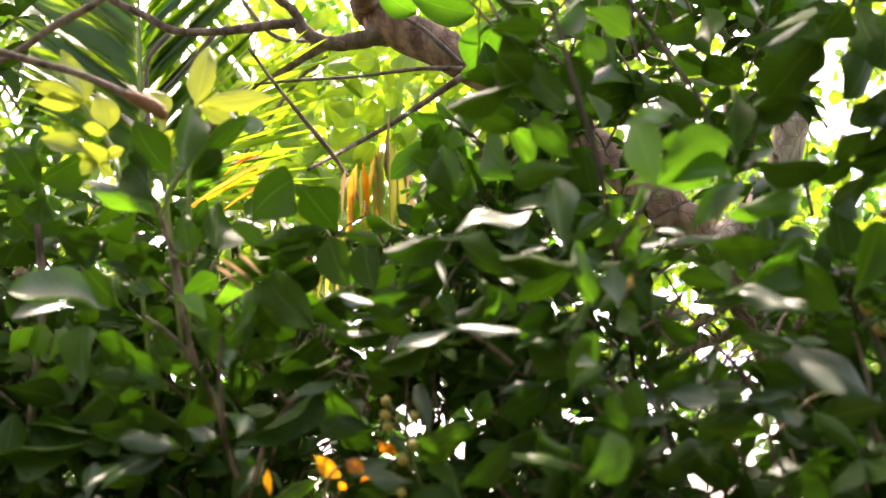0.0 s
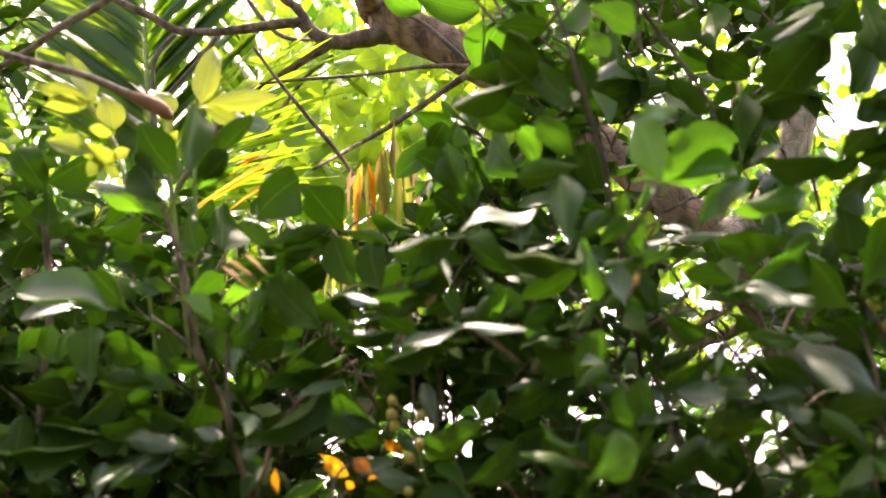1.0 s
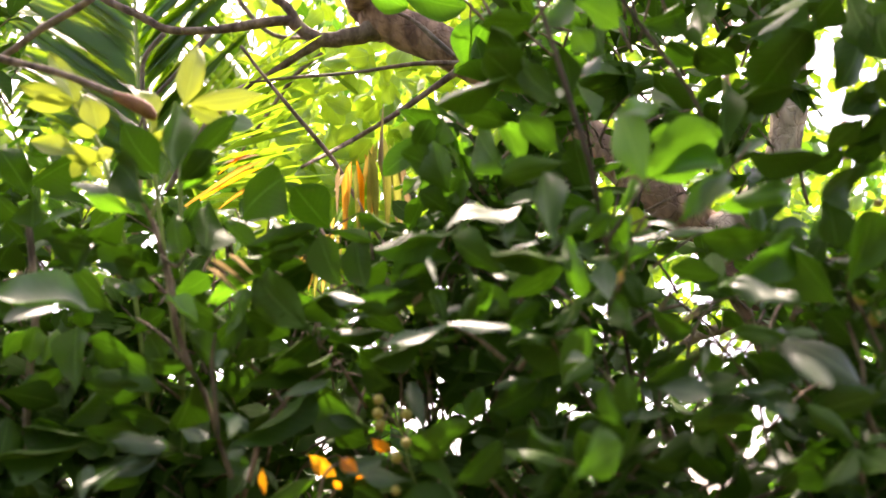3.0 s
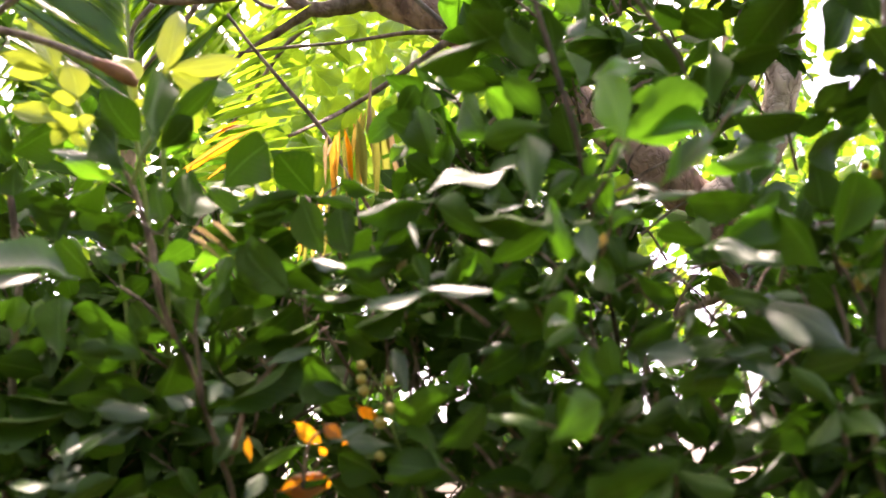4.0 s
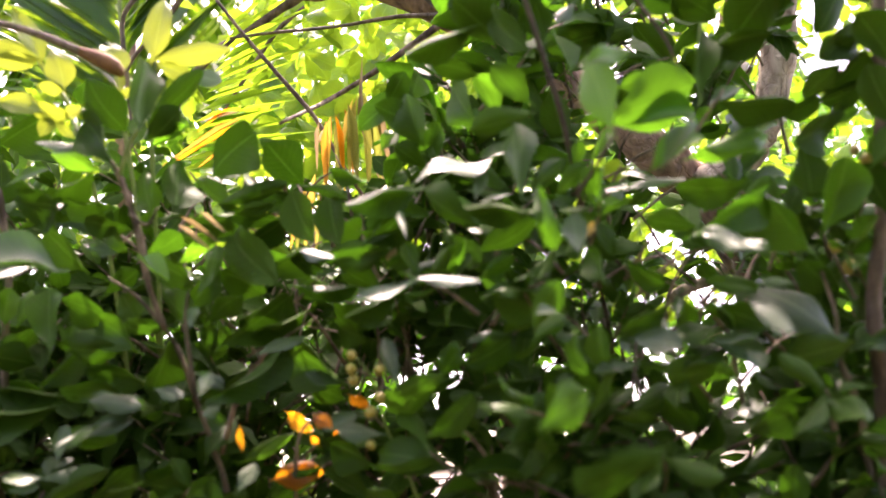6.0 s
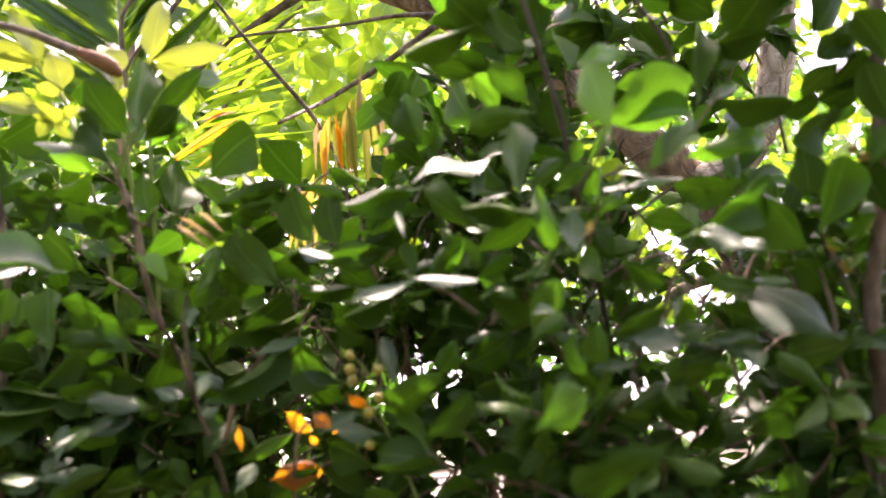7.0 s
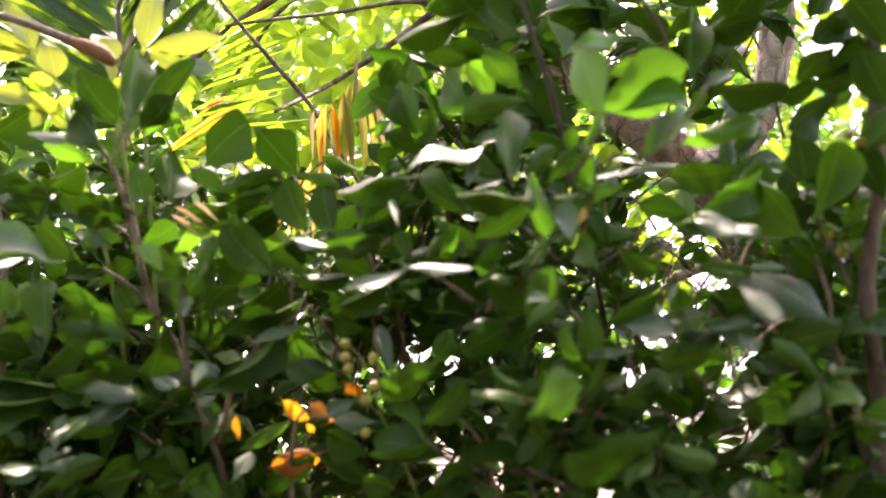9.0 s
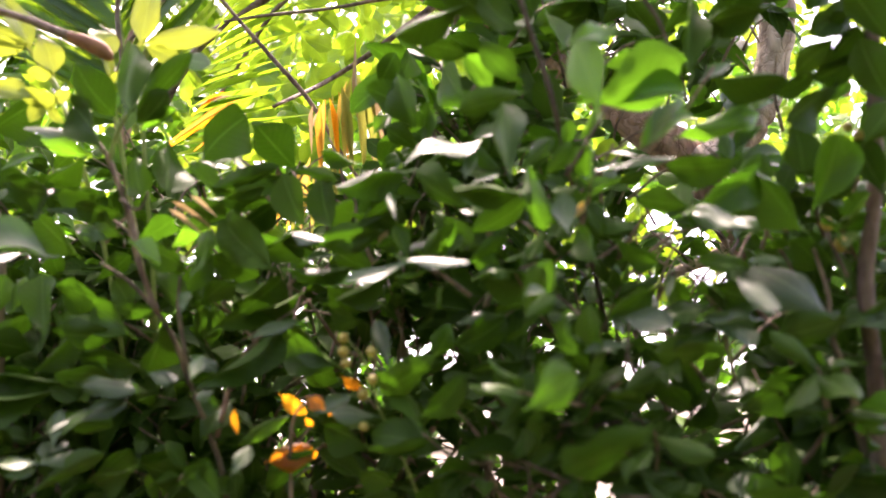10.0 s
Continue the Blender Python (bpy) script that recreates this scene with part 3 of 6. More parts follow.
left_shrub.leaf("old", (-0.277, 0.671, 1.773), (-0.318, 0.689, 1.760), 0.026, (0.16, -0.31, -0.94), "oval")
left_shrub.leaf("old", (-0.407, 0.739, 1.827), (-0.434, 0.721, 1.866), 0.037, (-0.01, -0.90, -0.44), "round")
left_shrub.leaf("old", (-0.417, 0.762, 1.846), (-0.381, 0.778, 1.882), 0.049, (0.74, -0.23, -0.63), "oval")
left_shrub.leaf("old", (-0.415, 0.743, 1.869), (-0.393, 0.757, 1.892), 0.020, (0.77, -0.31, -0.56), "round")
left_shrub.leaf("old", (-0.413, 0.749, 1.803), (-0.433, 0.731, 1.817), 0.026, (0.00, -0.65, -0.76), "oval")
left_shrub.leaf("old", (-0.388, 0.718, 1.811), (-0.388, 0.722, 1.782), 0.036, (-0.23, -0.96, -0.12), "round")
left_shrub.leaf("old", (-0.338, 0.661, 1.747), (-0.293, 0.649, 1.735), 0.045, (-0.35, -0.64, -0.69), "round")
left_shrub.leaf("hedge_sheen", (-0.358, 0.684, 1.771), (-0.341, 0.716, 1.798), 0.010, (0.49, -0.71, 0.51), "flat")
left_shrub.leaf("old", (-0.265, 0.687, 1.743), (-0.317, 0.703, 1.758), 0.027, (-0.37, -0.53, -0.76), "round")
left_shrub.leaf("hedge_sheen", (-0.310, 0.704, 1.757), (-0.323, 0.676, 1.743), 0.011, (0.40, -0.56, 0.73), "flat", sun=0.009)
left_shrub.leaf("hedge_sheen", (-0.317, 0.687, 1.732), (-0.278, 0.693, 1.723), 0.012, (0.23, -0.82, 0.53), "flat")
left_shrub.leaf("old", (-0.252, 0.699, 1.725), (-0.287, 0.681, 1.733), 0.022, (0.21, -0.74, -0.64), "round")
left_shrub.leaf("old", (-0.305, 0.725, 1.699), (-0.340, 0.715, 1.735), 0.044, (-0.21, -0.86, -0.47), "oval")
left_shrub.leaf("hedge_sheen", (-0.275, 0.614, 1.669), (-0.325, 0.573, 1.672), 0.060, (0.44, -0.48, 0.76), "wavy", sun=0.030)
left_shrub.leaf("hedge_sheen", (-0.346, 0.710, 1.699), (-0.367, 0.660, 1.676), 0.019, (0.42, -0.52, 0.74), "flat", sun=0.009)
left_shrub.leaf("hedge_sheen", (-0.294, 0.690, 1.713), (-0.259, 0.690, 1.701), 0.013, (0.14, -0.89, 0.44), "round")
left_shrub.leaf("hedge_sheen", (-0.242, 0.689, 1.696), (-0.206, 0.671, 1.670), 0.017, (0.28, -0.56, 0.78), "wavy", sun=0.014)
left_shrub.leaf("old", (-0.251, 0.696, 1.705), (-0.282, 0.704, 1.730), 0.028, (-0.46, -0.83, -0.32), "curl")
left_shrub.leaf("old", (-0.405, 0.724, 1.772), (-0.427, 0.736, 1.746), 0.040, (0.66, -0.28, -0.69), "round")
left_shrub.leaf("hedge", (-0.257, 0.753, 1.718), (-0.222, 0.747, 1.734), 0.032, (0.31, -0.45, -0.83), "round")
left_shrub.leaf("green", (-0.219, 0.736, 1.704), (-0.183, 0.724, 1.726), 0.021, (0.21, -0.64, -0.74), "round")
left_shrub.leaf("old", (-0.236, 0.702, 1.697), (-0.193, 0.698, 1.674), 0.024, (-0.30, -0.88, -0.37), "round")
left_shrub.leaf("old", (-0.110, 0.687, 1.663), (-0.174, 0.713, 1.722), 0.049, (-0.52, -0.83, -0.20), "curl")
left_shrub.leaf("hedge", (-0.181, 0.681, 1.662), (-0.171, 0.699, 1.707), 0.018, (0.78, -0.63, 0.07), "round")
left_shrub.leaf("old", (-0.186, 0.737, 1.758), (-0.114, 0.703, 1.759), 0.019, (-0.24, -0.52, -0.82), "round")
left_shrub.leaf("old", (-0.176, 0.705, 1.739), (-0.124, 0.725, 1.750), 0.015, (0.34, -0.44, -0.83), "curl")
left_shrub.leaf("old", (-0.099, 0.726, 1.756), (-0.177, 0.764, 1.795), 0.033, (-0.57, -0.52, -0.63), "oval")
left_shrub.leaf("old", (-0.130, 0.755, 1.747), (-0.179, 0.725, 1.751), 0.020, (0.30, -0.61, -0.73), "oval")
left_shrub.leaf("old", (-0.169, 0.738, 1.756), (-0.215, 0.752, 1.792), 0.024, (-0.55, -0.71, -0.43), "curl")
left_shrub.leaf("green", (-0.427, 0.773, 1.666), (-0.407, 0.767, 1.695), 0.022, (0.62, -0.56, -0.55), "curl")
left_shrub.leaf("green", (-0.398, 0.767, 1.658), (-0.399, 0.773, 1.696), 0.025, (0.80, -0.59, 0.11), "round")
left_shrub.leaf("green", (-0.384, 0.766, 1.658), (-0.380, 0.774, 1.695), 0.018, (0.10, -0.97, 0.20), "round")
left_shrub.leaf("hedge", (-0.334, 0.732, 1.629), (-0.345, 0.748, 1.687), 0.036, (-0.14, -0.96, 0.25), "round")
left_shrub.leaf("hedge", (-0.335, 0.747, 1.676), (-0.292, 0.753, 1.658), 0.037, (-0.14, -0.80, -0.59), "round")
left_shrub.leaf("old", (-0.252, 0.733, 1.642), (-0.270, 0.727, 1.674), 0.026, (-0.12, -0.96, -0.24), "round")
left_shrub.leaf("hedge", (-0.253, 0.734, 1.621), (-0.294, 0.746, 1.653), 0.036, (-0.36, -0.93, -0.12), "round")
left_shrub.leaf("old", (-0.220, 0.718, 1.625), (-0.242, 0.742, 1.587), 0.046, (0.68, -0.38, -0.63), "oval")
left_shrub.leaf("hedge", (-0.228, 0.730, 1.641), (-0.258, 0.710, 1.641), 0.021, (0.39, -0.57, -0.72), "curl")
left_shrub.leaf("hedge", (-0.336, 0.746, 1.633), (-0.276, 0.734, 1.622), 0.031, (-0.27, -0.80, -0.53), "round")
left_shrub.leaf("hedge", (-0.395, 0.759, 1.630), (-0.355, 0.741, 1.644), 0.023, (0.09, -0.46, -0.88), "round")
left_shrub.leaf("hedge", (-0.272, 0.744, 1.586), (-0.314, 0.716, 1.593), 0.025, (0.37, -0.71, -0.60), "oval")
left_shrub.leaf("old", (-0.309, 0.723, 1.581), (-0.383, 0.747, 1.593), 0.028, (-0.34, -0.77, -0.54), "round")
left_shrub.leaf("hedge", (-0.316, 0.718, 1.573), (-0.401, 0.742, 1.570), 0.027, (-0.20, -0.79, -0.58), "oval")
left_shrub.leaf("hedge_sheen", (-0.234, 0.718, 1.569), (-0.282, 0.702, 1.576), 0.022, (0.32, -0.79, 0.53), "round")
left_shrub.leaf("hedge_sheen", (-0.275, 0.688, 1.551), (-0.245, 0.712, 1.563), 0.010, (0.34, -0.72, 0.60), "flat")
left_shrub.leaf("hedge_sheen", (-0.286, 0.656, 1.533), (-0.273, 0.695, 1.555), 0.010, (0.29, -0.54, 0.79), "flat", sun=0.009)
left_shrub.leaf("hedge_sheen", (-0.225, 0.701, 1.583), (-0.197, 0.699, 1.575), 0.011, (0.09, -0.84, 0.53), "flat")
left_shrub.leaf("hedge_sheen", (-0.192, 0.713, 1.595), (-0.167, 0.707, 1.582), 0.016, (0.07, -0.85, 0.52), "curl")
left_shrub.leaf("hedge", (-0.171, 0.681, 1.566), (-0.116, 0.719, 1.613), 0.032, (0.74, -0.49, -0.46), "curl")
left_shrub.leaf("hedge", (-0.184, 0.715, 1.564), (-0.162, 0.705, 1.552), 0.023, (-0.54, -0.78, -0.31), "round")
left_shrub.leaf("hedge_sheen", (-0.183, 0.661, 1.627), (-0.180, 0.669, 1.644), 0.011, (0.04, -0.89, 0.46), "round")
left_shrub.leaf("old", (-0.196, 0.721, 1.643), (-0.239, 0.739, 1.677), 0.030, (-0.51, -0.83, -0.23), "oval")
left_shrub.leaf("hedge", (-0.187, 0.729, 1.644), (-0.153, 0.711, 1.667), 0.025, (0.17, -0.63, -0.75), "curl")
left_shrub.leaf("old", (-0.170, 0.714, 1.620), (-0.119, 0.746, 1.668), 0.046, (0.72, -0.58, -0.39), "round")
left_shrub.leaf("old", (-0.098, 0.720, 1.646), (-0.152, 0.750, 1.631), 0.035, (-0.06, -0.54, -0.84), "oval")
left_shrub.leaf("hedge", (-0.246, 0.758, 1.593), (-0.304, 0.742, 1.611), 0.033, (0.02, -0.78, -0.63), "round")
left_shrub.leaf("old", (-0.399, 0.726, 1.626), (-0.359, 0.754, 1.615), 0.030, (0.34, -0.72, -0.60), "curl")
left_shrub.leaf("hedge", (-0.349, 0.750, 1.596), (-0.320, 0.770, 1.635), 0.030, (0.82, -0.42, -0.40), "curl")
left_shrub.leaf("old", (-0.211, 0.731, 1.652), (-0.186, 0.749, 1.698), 0.025, (0.77, -0.61, -0.17), "round")
left_shrub.leaf("old", (-0.289, 0.738, 1.677), (-0.260, 0.742, 1.699), 0.023, (0.55, -0.58, -0.61), "round")
left_shrub.leaf("old", (-0.203, 0.766, 1.738), (-0.156, 0.754, 1.751), 0.031, (0.11, -0.44, -0.89), "oval")
left_shrub.leaf("old", (-0.193, 0.753, 1.700), (-0.150, 0.787, 1.683), 0.032, (0.16, -0.60, -0.78), "round")
left_shrub.leaf("hedge", (-0.156, 0.758, 1.723), (-0.109, 0.782, 1.704), 0.026, (0.13, -0.75, -0.64), "round")
left_shrub.leaf("old", (-0.126, 0.783, 1.705), (-0.077, 0.757, 1.674), 0.033, (-0.63, -0.57, -0.52), "round")
left_shrub.leaf("old", (-0.414, 0.765, 1.782), (-0.434, 0.755, 1.803), 0.029, (-0.01, -0.89, -0.46), "curl")
left_shrub.leaf("old", (-0.379, 0.774, 1.796), (-0.419, 0.766, 1.820), 0.034, (-0.25, -0.72, -0.65), "curl")
left_shrub.leaf("hedge_sheen", (-0.313, 0.704, 1.511), (-0.318, 0.721, 1.532), 0.013, (0.39, -0.65, 0.65), "flat")
left_shrub.leaf("hedge_sheen", (-0.310, 0.706, 1.518), (-0.299, 0.719, 1.530), 0.009, (0.20, -0.71, 0.67), "round")
left_shrub.leaf("hedge_sheen", (-0.292, 0.654, 1.513), (-0.309, 0.629, 1.509), 0.015, (0.38, -0.40, 0.83), "flat", sun=0.009)
left_shrub.leaf("hedge_sheen", (-0.307, 0.706, 1.537), (-0.306, 0.719, 1.555), 0.009, (0.33, -0.77, 0.55), "flat")
left_shrub.leaf("hedge_sheen", (-0.262, 0.629, 1.530), (-0.255, 0.654, 1.547), 0.005, (0.32, -0.57, 0.76), "flat", sun=0.009)
left_shrub.leaf("hedge", (-0.329, 0.718, 1.489), (-0.253, 0.687, 1.516), 0.019, (0.03, -0.62, -0.78), "round")
left_shrub.leaf("green", (-0.237, 0.752, 1.476), (-0.230, 0.753, 1.500), 0.021, (-0.07, -0.99, 0.09), "round")
left_shrub.leaf("green", (-0.211, 0.764, 1.474), (-0.204, 0.761, 1.489), 0.014, (-0.19, -0.98, -0.08), "curl")
left_shrub.leaf("green", (-0.166, 0.772, 1.519), (-0.118, 0.773, 1.544), 0.016, (-0.10, -0.96, 0.26), "point")
left_shrub.leaf("hedge_sheen", (-0.155, 0.715, 1.494), (-0.144, 0.730, 1.517), 0.017, (0.02, -0.83, 0.56), "flat")
left_shrub.leaf("hedge", (-0.286, 0.737, 1.496), (-0.249, 0.728, 1.522), 0.030, (0.37, -0.60, -0.71), "round")
left_shrub.leaf("old", (-0.239, 0.728, 1.507), (-0.202, 0.737, 1.491), 0.029, (0.03, -0.90, -0.44), "curl")
left_shrub.leaf("hedge", (-0.316, 0.729, 1.551), (-0.277, 0.756, 1.539), 0.027, (0.33, -0.73, -0.60), "round")
left_shrub.leaf("hedge_sheen", (-0.276, 0.693, 1.544), (-0.245, 0.710, 1.560), 0.015, (0.17, -0.82, 0.54), "flat")
left_shrub.leaf("hedge_sheen", (-0.300, 0.693, 1.524), (-0.304, 0.711, 1.556), 0.014, (0.30, -0.81, 0.51), "flat")
left_shrub.leaf("hedge_sheen", (-0.319, 0.705, 1.512), (-0.349, 0.699, 1.514), 0.013, (0.20, -0.71, 0.67), "flat")
left_shrub.leaf("hedge_sheen", (-0.312, 0.691, 1.511), (-0.270, 0.712, 1.518), 0.017, (0.25, -0.73, 0.63), "flat")
left_shrub.leaf("hedge_sheen", (-0.340, 0.696, 1.503), (-0.320, 0.707, 1.507), 0.011, (0.30, -0.79, 0.54), "flat")
left_shrub.leaf("hedge_sheen", (-0.278, 0.696, 1.575), (-0.237, 0.707, 1.568), 0.020, (0.29, -0.81, 0.51), "flat")
left_shrub.leaf("hedge_sheen", (-0.221, 0.694, 1.581), (-0.202, 0.689, 1.570), 0.009, (0.10, -0.83, 0.55), "flat")
left_shrub.leaf("hedge_sheen", (-0.151, 0.592, 1.563), (-0.150, 0.610, 1.580), 0.010, (0.22, -0.67, 0.71), "flat", sun=0.009)
left_shrub.leaf("hedge_sheen", (-0.166, 0.696, 1.564), (-0.178, 0.687, 1.556), 0.011, (0.28, -0.83, 0.48), "flat")
left_shrub.leaf("hedge_sheen", (-0.091, 0.707, 1.691), (-0.061, 0.717, 1.696), 0.010, (0.15, -0.77, 0.62), "oval")
left_shrub.leaf("hedge", (-0.108, 0.719, 1.671), (-0.047, 0.704, 1.665), 0.015, (-0.23, -0.56, -0.79), "round")
left_shrub.leaf("hedge", (-0.197, 0.705, 1.488), (-0.173, 0.718, 1.505), 0.023, (0.59, -0.77, -0.25), "oval")
left_shrub.leaf("hedge", (-0.235, 0.704, 1.504), (-0.274, 0.719, 1.495), 0.023, (-0.11, -0.71, -0.70), "curl")
left_shrub.leaf("hedge", (-0.335, 0.739, 1.587), (-0.365, 0.725, 1.598), 0.023, (0.16, -0.80, -0.58), "oval")
left_shrub.leaf("old", (-0.134, 0.695, 1.680), (-0.094, 0.725, 1.706), 0.034, (0.70, -0.46, -0.55), "round")
left_shrub.leaf("old", (-0.162, 0.730, 1.713), (-0.114, 0.710, 1.733), 0.027, (0.06, -0.65, -0.75), "round")
left_shrub.leaf("old", (-0.199, 0.710, 1.738), (-0.167, 0.730, 1.726), 0.030, (0.05, -0.59, -0.81), "round")
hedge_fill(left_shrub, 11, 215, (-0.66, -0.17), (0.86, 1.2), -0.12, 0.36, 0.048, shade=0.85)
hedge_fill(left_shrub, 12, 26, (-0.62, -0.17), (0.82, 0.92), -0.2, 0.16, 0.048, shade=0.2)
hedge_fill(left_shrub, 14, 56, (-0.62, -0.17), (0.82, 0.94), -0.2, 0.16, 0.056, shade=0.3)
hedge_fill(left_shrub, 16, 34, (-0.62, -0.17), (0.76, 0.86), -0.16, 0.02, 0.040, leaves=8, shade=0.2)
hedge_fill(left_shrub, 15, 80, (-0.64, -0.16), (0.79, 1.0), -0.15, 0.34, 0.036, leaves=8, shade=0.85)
skirt(left_shrub, 13, 150, (-0.80, -0.12), (0.76, 1.25), (0.08, 1.36), 0.06)

# the young shoot with yellow-green leaves, and the cut twig beside it
shoot = Plant("seedling", (-0.33, 0.82, 0), "young shoot with thin yellow-green pinnate leaves above the hedge", "shrub")
shoot.stem("stem", [(-0.2805, 0.9892, 1.1868, 0.0027), (-0.3106, 0.8163, 1.6889, 0.0023), (-0.3247, 0.7397, 1.8288, 0.0025), (-0.3419, 0.7528, 1.8734, 0.0027), (-0.3578, 0.7431, 1.9015, 0.0027), (-0.3703, 0.7363, 1.9213, 0.0023), (-0.3741, 0.7315, 1.9353, 0.0018)], mat_shoot)
shoot.stem("stem", [(-0.2731, 0.8741, 1.521, 0.0023), (-0.266, 0.8089, 1.7103, 0.0023), (-0.2631, 0.7648, 1.8384, 0.0023), (-0.2561, 0.7476, 1.8884, 0.0023), (-0.2416, 0.7143, 1.9027, 0.0021)], mat_shoot)
shoot.stem("stem", [(-0.2706, 0.8358, 1.6324, 0.0023), (-0.2884, 0.7647, 1.8389, 0.0023), (-0.2922, 0.7503, 1.8807, 0.0023)], mat_shoot)
shoot.leaf("young", (-0.364, 0.721, 1.919), (-0.418, 0.709, 1.932), 0.021, (0.23, -0.97, 0.00), "point")
shoot.leaf("young", (-0.359, 0.710, 1.911), (-0.412, 0.720, 1.912), 0.022, (-0.11, -0.52, -0.84), "point")
shoot.leaf("young", (-0.359, 0.719, 1.912), (-0.396, 0.721, 1.978), 0.027, (0.48, -0.83, 0.30), "point")
shoot.leaf("young", (-0.333, 0.715, 1.881), (-0.343, 0.705, 1.919), 0.030, (0.69, -0.73, -0.03), "point")
shoot.leaf("young", (-0.332, 0.712, 1.876), (-0.356, 0.708, 1.880), 0.016, (-0.01, -0.68, -0.74), "point")
shoot.leaf("young", (-0.352, 0.713, 1.855), (-0.405, 0.727, 1.877), 0.025, (-0.16, -0.97, 0.20), "point")
shoot.leaf("young", (-0.328, 0.723, 1.853), (-0.368, 0.717, 1.866), 0.022, (-0.10, -0.75, -0.65), "point")
shoot.leaf("young", (-0.346, 0.726, 1.854), (-0.357, 0.724, 1.834), 0.018, (0.18, -0.98, -0.01), "point")
shoot.leaf("young", (-0.332, 0.721, 1.852), (-0.316, 0.719, 1.861), 0.015, (-0.04, -0.98, -0.22), "point")
shoot.leaf("young", (-0.342, 0.727, 1.851), (-0.323, 0.723, 1.830), 0.012, (-0.37, -0.91, -0.18), "point")
shoot.leaf("young", (-0.242, 0.701, 1.900), (-0.238, 0.709, 1.974), 0.031, (-0.03, -0.99, 0.10), "point")
shoot.leaf("young", (-0.238, 0.707, 1.902), (-0.170, 0.723, 1.921), 0.025, (0.25, -0.97, -0.07), "point")
shoot.leaf("young", (-0.241, 0.710, 1.900), (-0.206, 0.720, 1.886), 0.020, (0.26, -0.96, -0.01), "point")
shoot.leaf("young", (-0.286, 0.733, 1.904), (-0.309, 0.737, 1.942), 0.032, (0.37, -0.87, 0.32), "point")
shoot.leaf("young", (-0.285, 0.731, 1.882), (-0.293, 0.739, 1.915), 0.012, (0.61, -0.72, 0.32), "point")
shoot.leaf("young", (-0.284, 0.737, 1.877), (-0.274, 0.733, 1.888), 0.010, (-0.05, -0.97, -0.25), "point")
bare_twig = Plant("twig", (-0.662, 0.693, 2.047), "bare brown twig with a swollen broken end", "twig")
bare_twig.stem("stem", [(-0.6749, 0.6595, 2.0418, 0.0057), (-0.5515, 0.6751, 1.9966, 0.0049), (-0.4392, 0.6891, 1.9558, 0.0041), (-0.3661, 0.6963, 1.9351, 0.0037), (-0.3129, 0.704, 1.9127, 0.0045)], mat_twig)
bare_twig.stem("twig_end", [(-0.3146, 0.7038, 1.9133, 0.0045), (-0.3, 0.7059, 1.9071, 0.0068), (-0.2866, 0.7082, 1.9004, 0.0079), (-0.2788, 0.7105, 1.8938, 0.0062), (-0.2744, 0.712, 1.8895, 0.0028)], mat_cut, "swollen reddish-brown broken end")
bare_twig.stem("stem", [(-0.5513, 0.7949, 1.9838, 0.0032), (-0.4798, 0.7832, 2.0176, 0.0037), (-0.4407, 0.7747, 2.0424, 0.0042), (-0.3887, 0.7657, 2.0687, 0.0042), (-0.33, 0.7524, 2.1071, 0.0042)], mat_twig)

# the shrub in the middle, with berries
middle_shrub = Plant("shrub", (-0.02, 0.70, 0), "dark green hedge shrub with small yellow berries on thin stalks", "shrub", HEDGE)
middle_shrub.stem("stem", [(-0.0275, 1.0008, 1.1786, 0.0054), (-0.0263, 0.8985, 1.5165, 0.0042), (-0.0129, 0.8781, 1.5851, 0.0034), (-0.0293, 0.8542, 1.6665, 0.0030), (-0.0525, 0.8336, 1.7370, 0.0021), (-0.0575, 0.8182, 1.7902, 0.0013)], mat_twig)
middle_shrub.stem("stem", [(0.0946, 1.0354, 1.1653, 0.0052), (0.0664, 0.9290, 1.5152, 0.0039), (0.0623, 0.9042, 1.5984, 0.0030), (0.0455, 0.8793, 1.6825, 0.0026), (0.0412, 0.8545, 1.7672, 0.0022), (0.0308, 0.8278, 1.8590, 0.0013)], mat_twig)
berry_stalk = middle_shrub.stem("berry_stalk", [(0.002, 0.7162, 1.4678, 0.0012), (-0.0135, 0.7007, 1.5127, 0.001), (-0.0256, 0.6914, 1.5397, 0.0009), (-0.0298, 0.6837, 1.5621, 0.0009), (-0.0369, 0.6768, 1.5823, 0.0009), (-0.047, 0.6721, 1.5958, 0.0007)], mat_shoot)
middle_shrub.twig([(-0.0316, 0.6922, 1.5652, 0.001), (-0.0266, 0.6883, 1.5764, 0.001), (-0.0274, 0.6852, 1.5854, 0.0007)])
middle_shrub.twig([(-0.0284, 0.7007, 1.5403, 0.001), (-0.0335, 0.6984, 1.5472, 0.001), (-0.0377, 0.6968, 1.5518, 0.0007)])
middle_shrub.twig([(-0.036, 0.6867, 1.5811, 0.001), (-0.0441, 0.6851, 1.5858, 0.001), (-0.0507, 0.6844, 1.5877, 0.0007)])
berry(berry_stalk, (-0.0493, 0.6583, 1.5958), 0.0042)
berry(berry_stalk, (-0.05, 0.6619, 1.5853), 0.0046)
berry(berry_stalk, (-0.0483, 0.6649, 1.5765), 0.0046)
berry(berry_stalk, (-0.0269, 0.6625, 1.5835), 0.0046)
berry(berry_stalk, (-0.0278, 0.67, 1.5617), 0.0042)
berry(berry_stalk, (-0.0366, 0.6781, 1.5513), 0.0051)
berry(berry_stalk, (-0.0381, 0.6871, 1.5253), 0.0042)
middle_shrub.leaf("old", (-0.107, 0.702, 1.757), (-0.086, 0.698, 1.704), 0.038, (-0.44, -0.89, -0.10), "point")
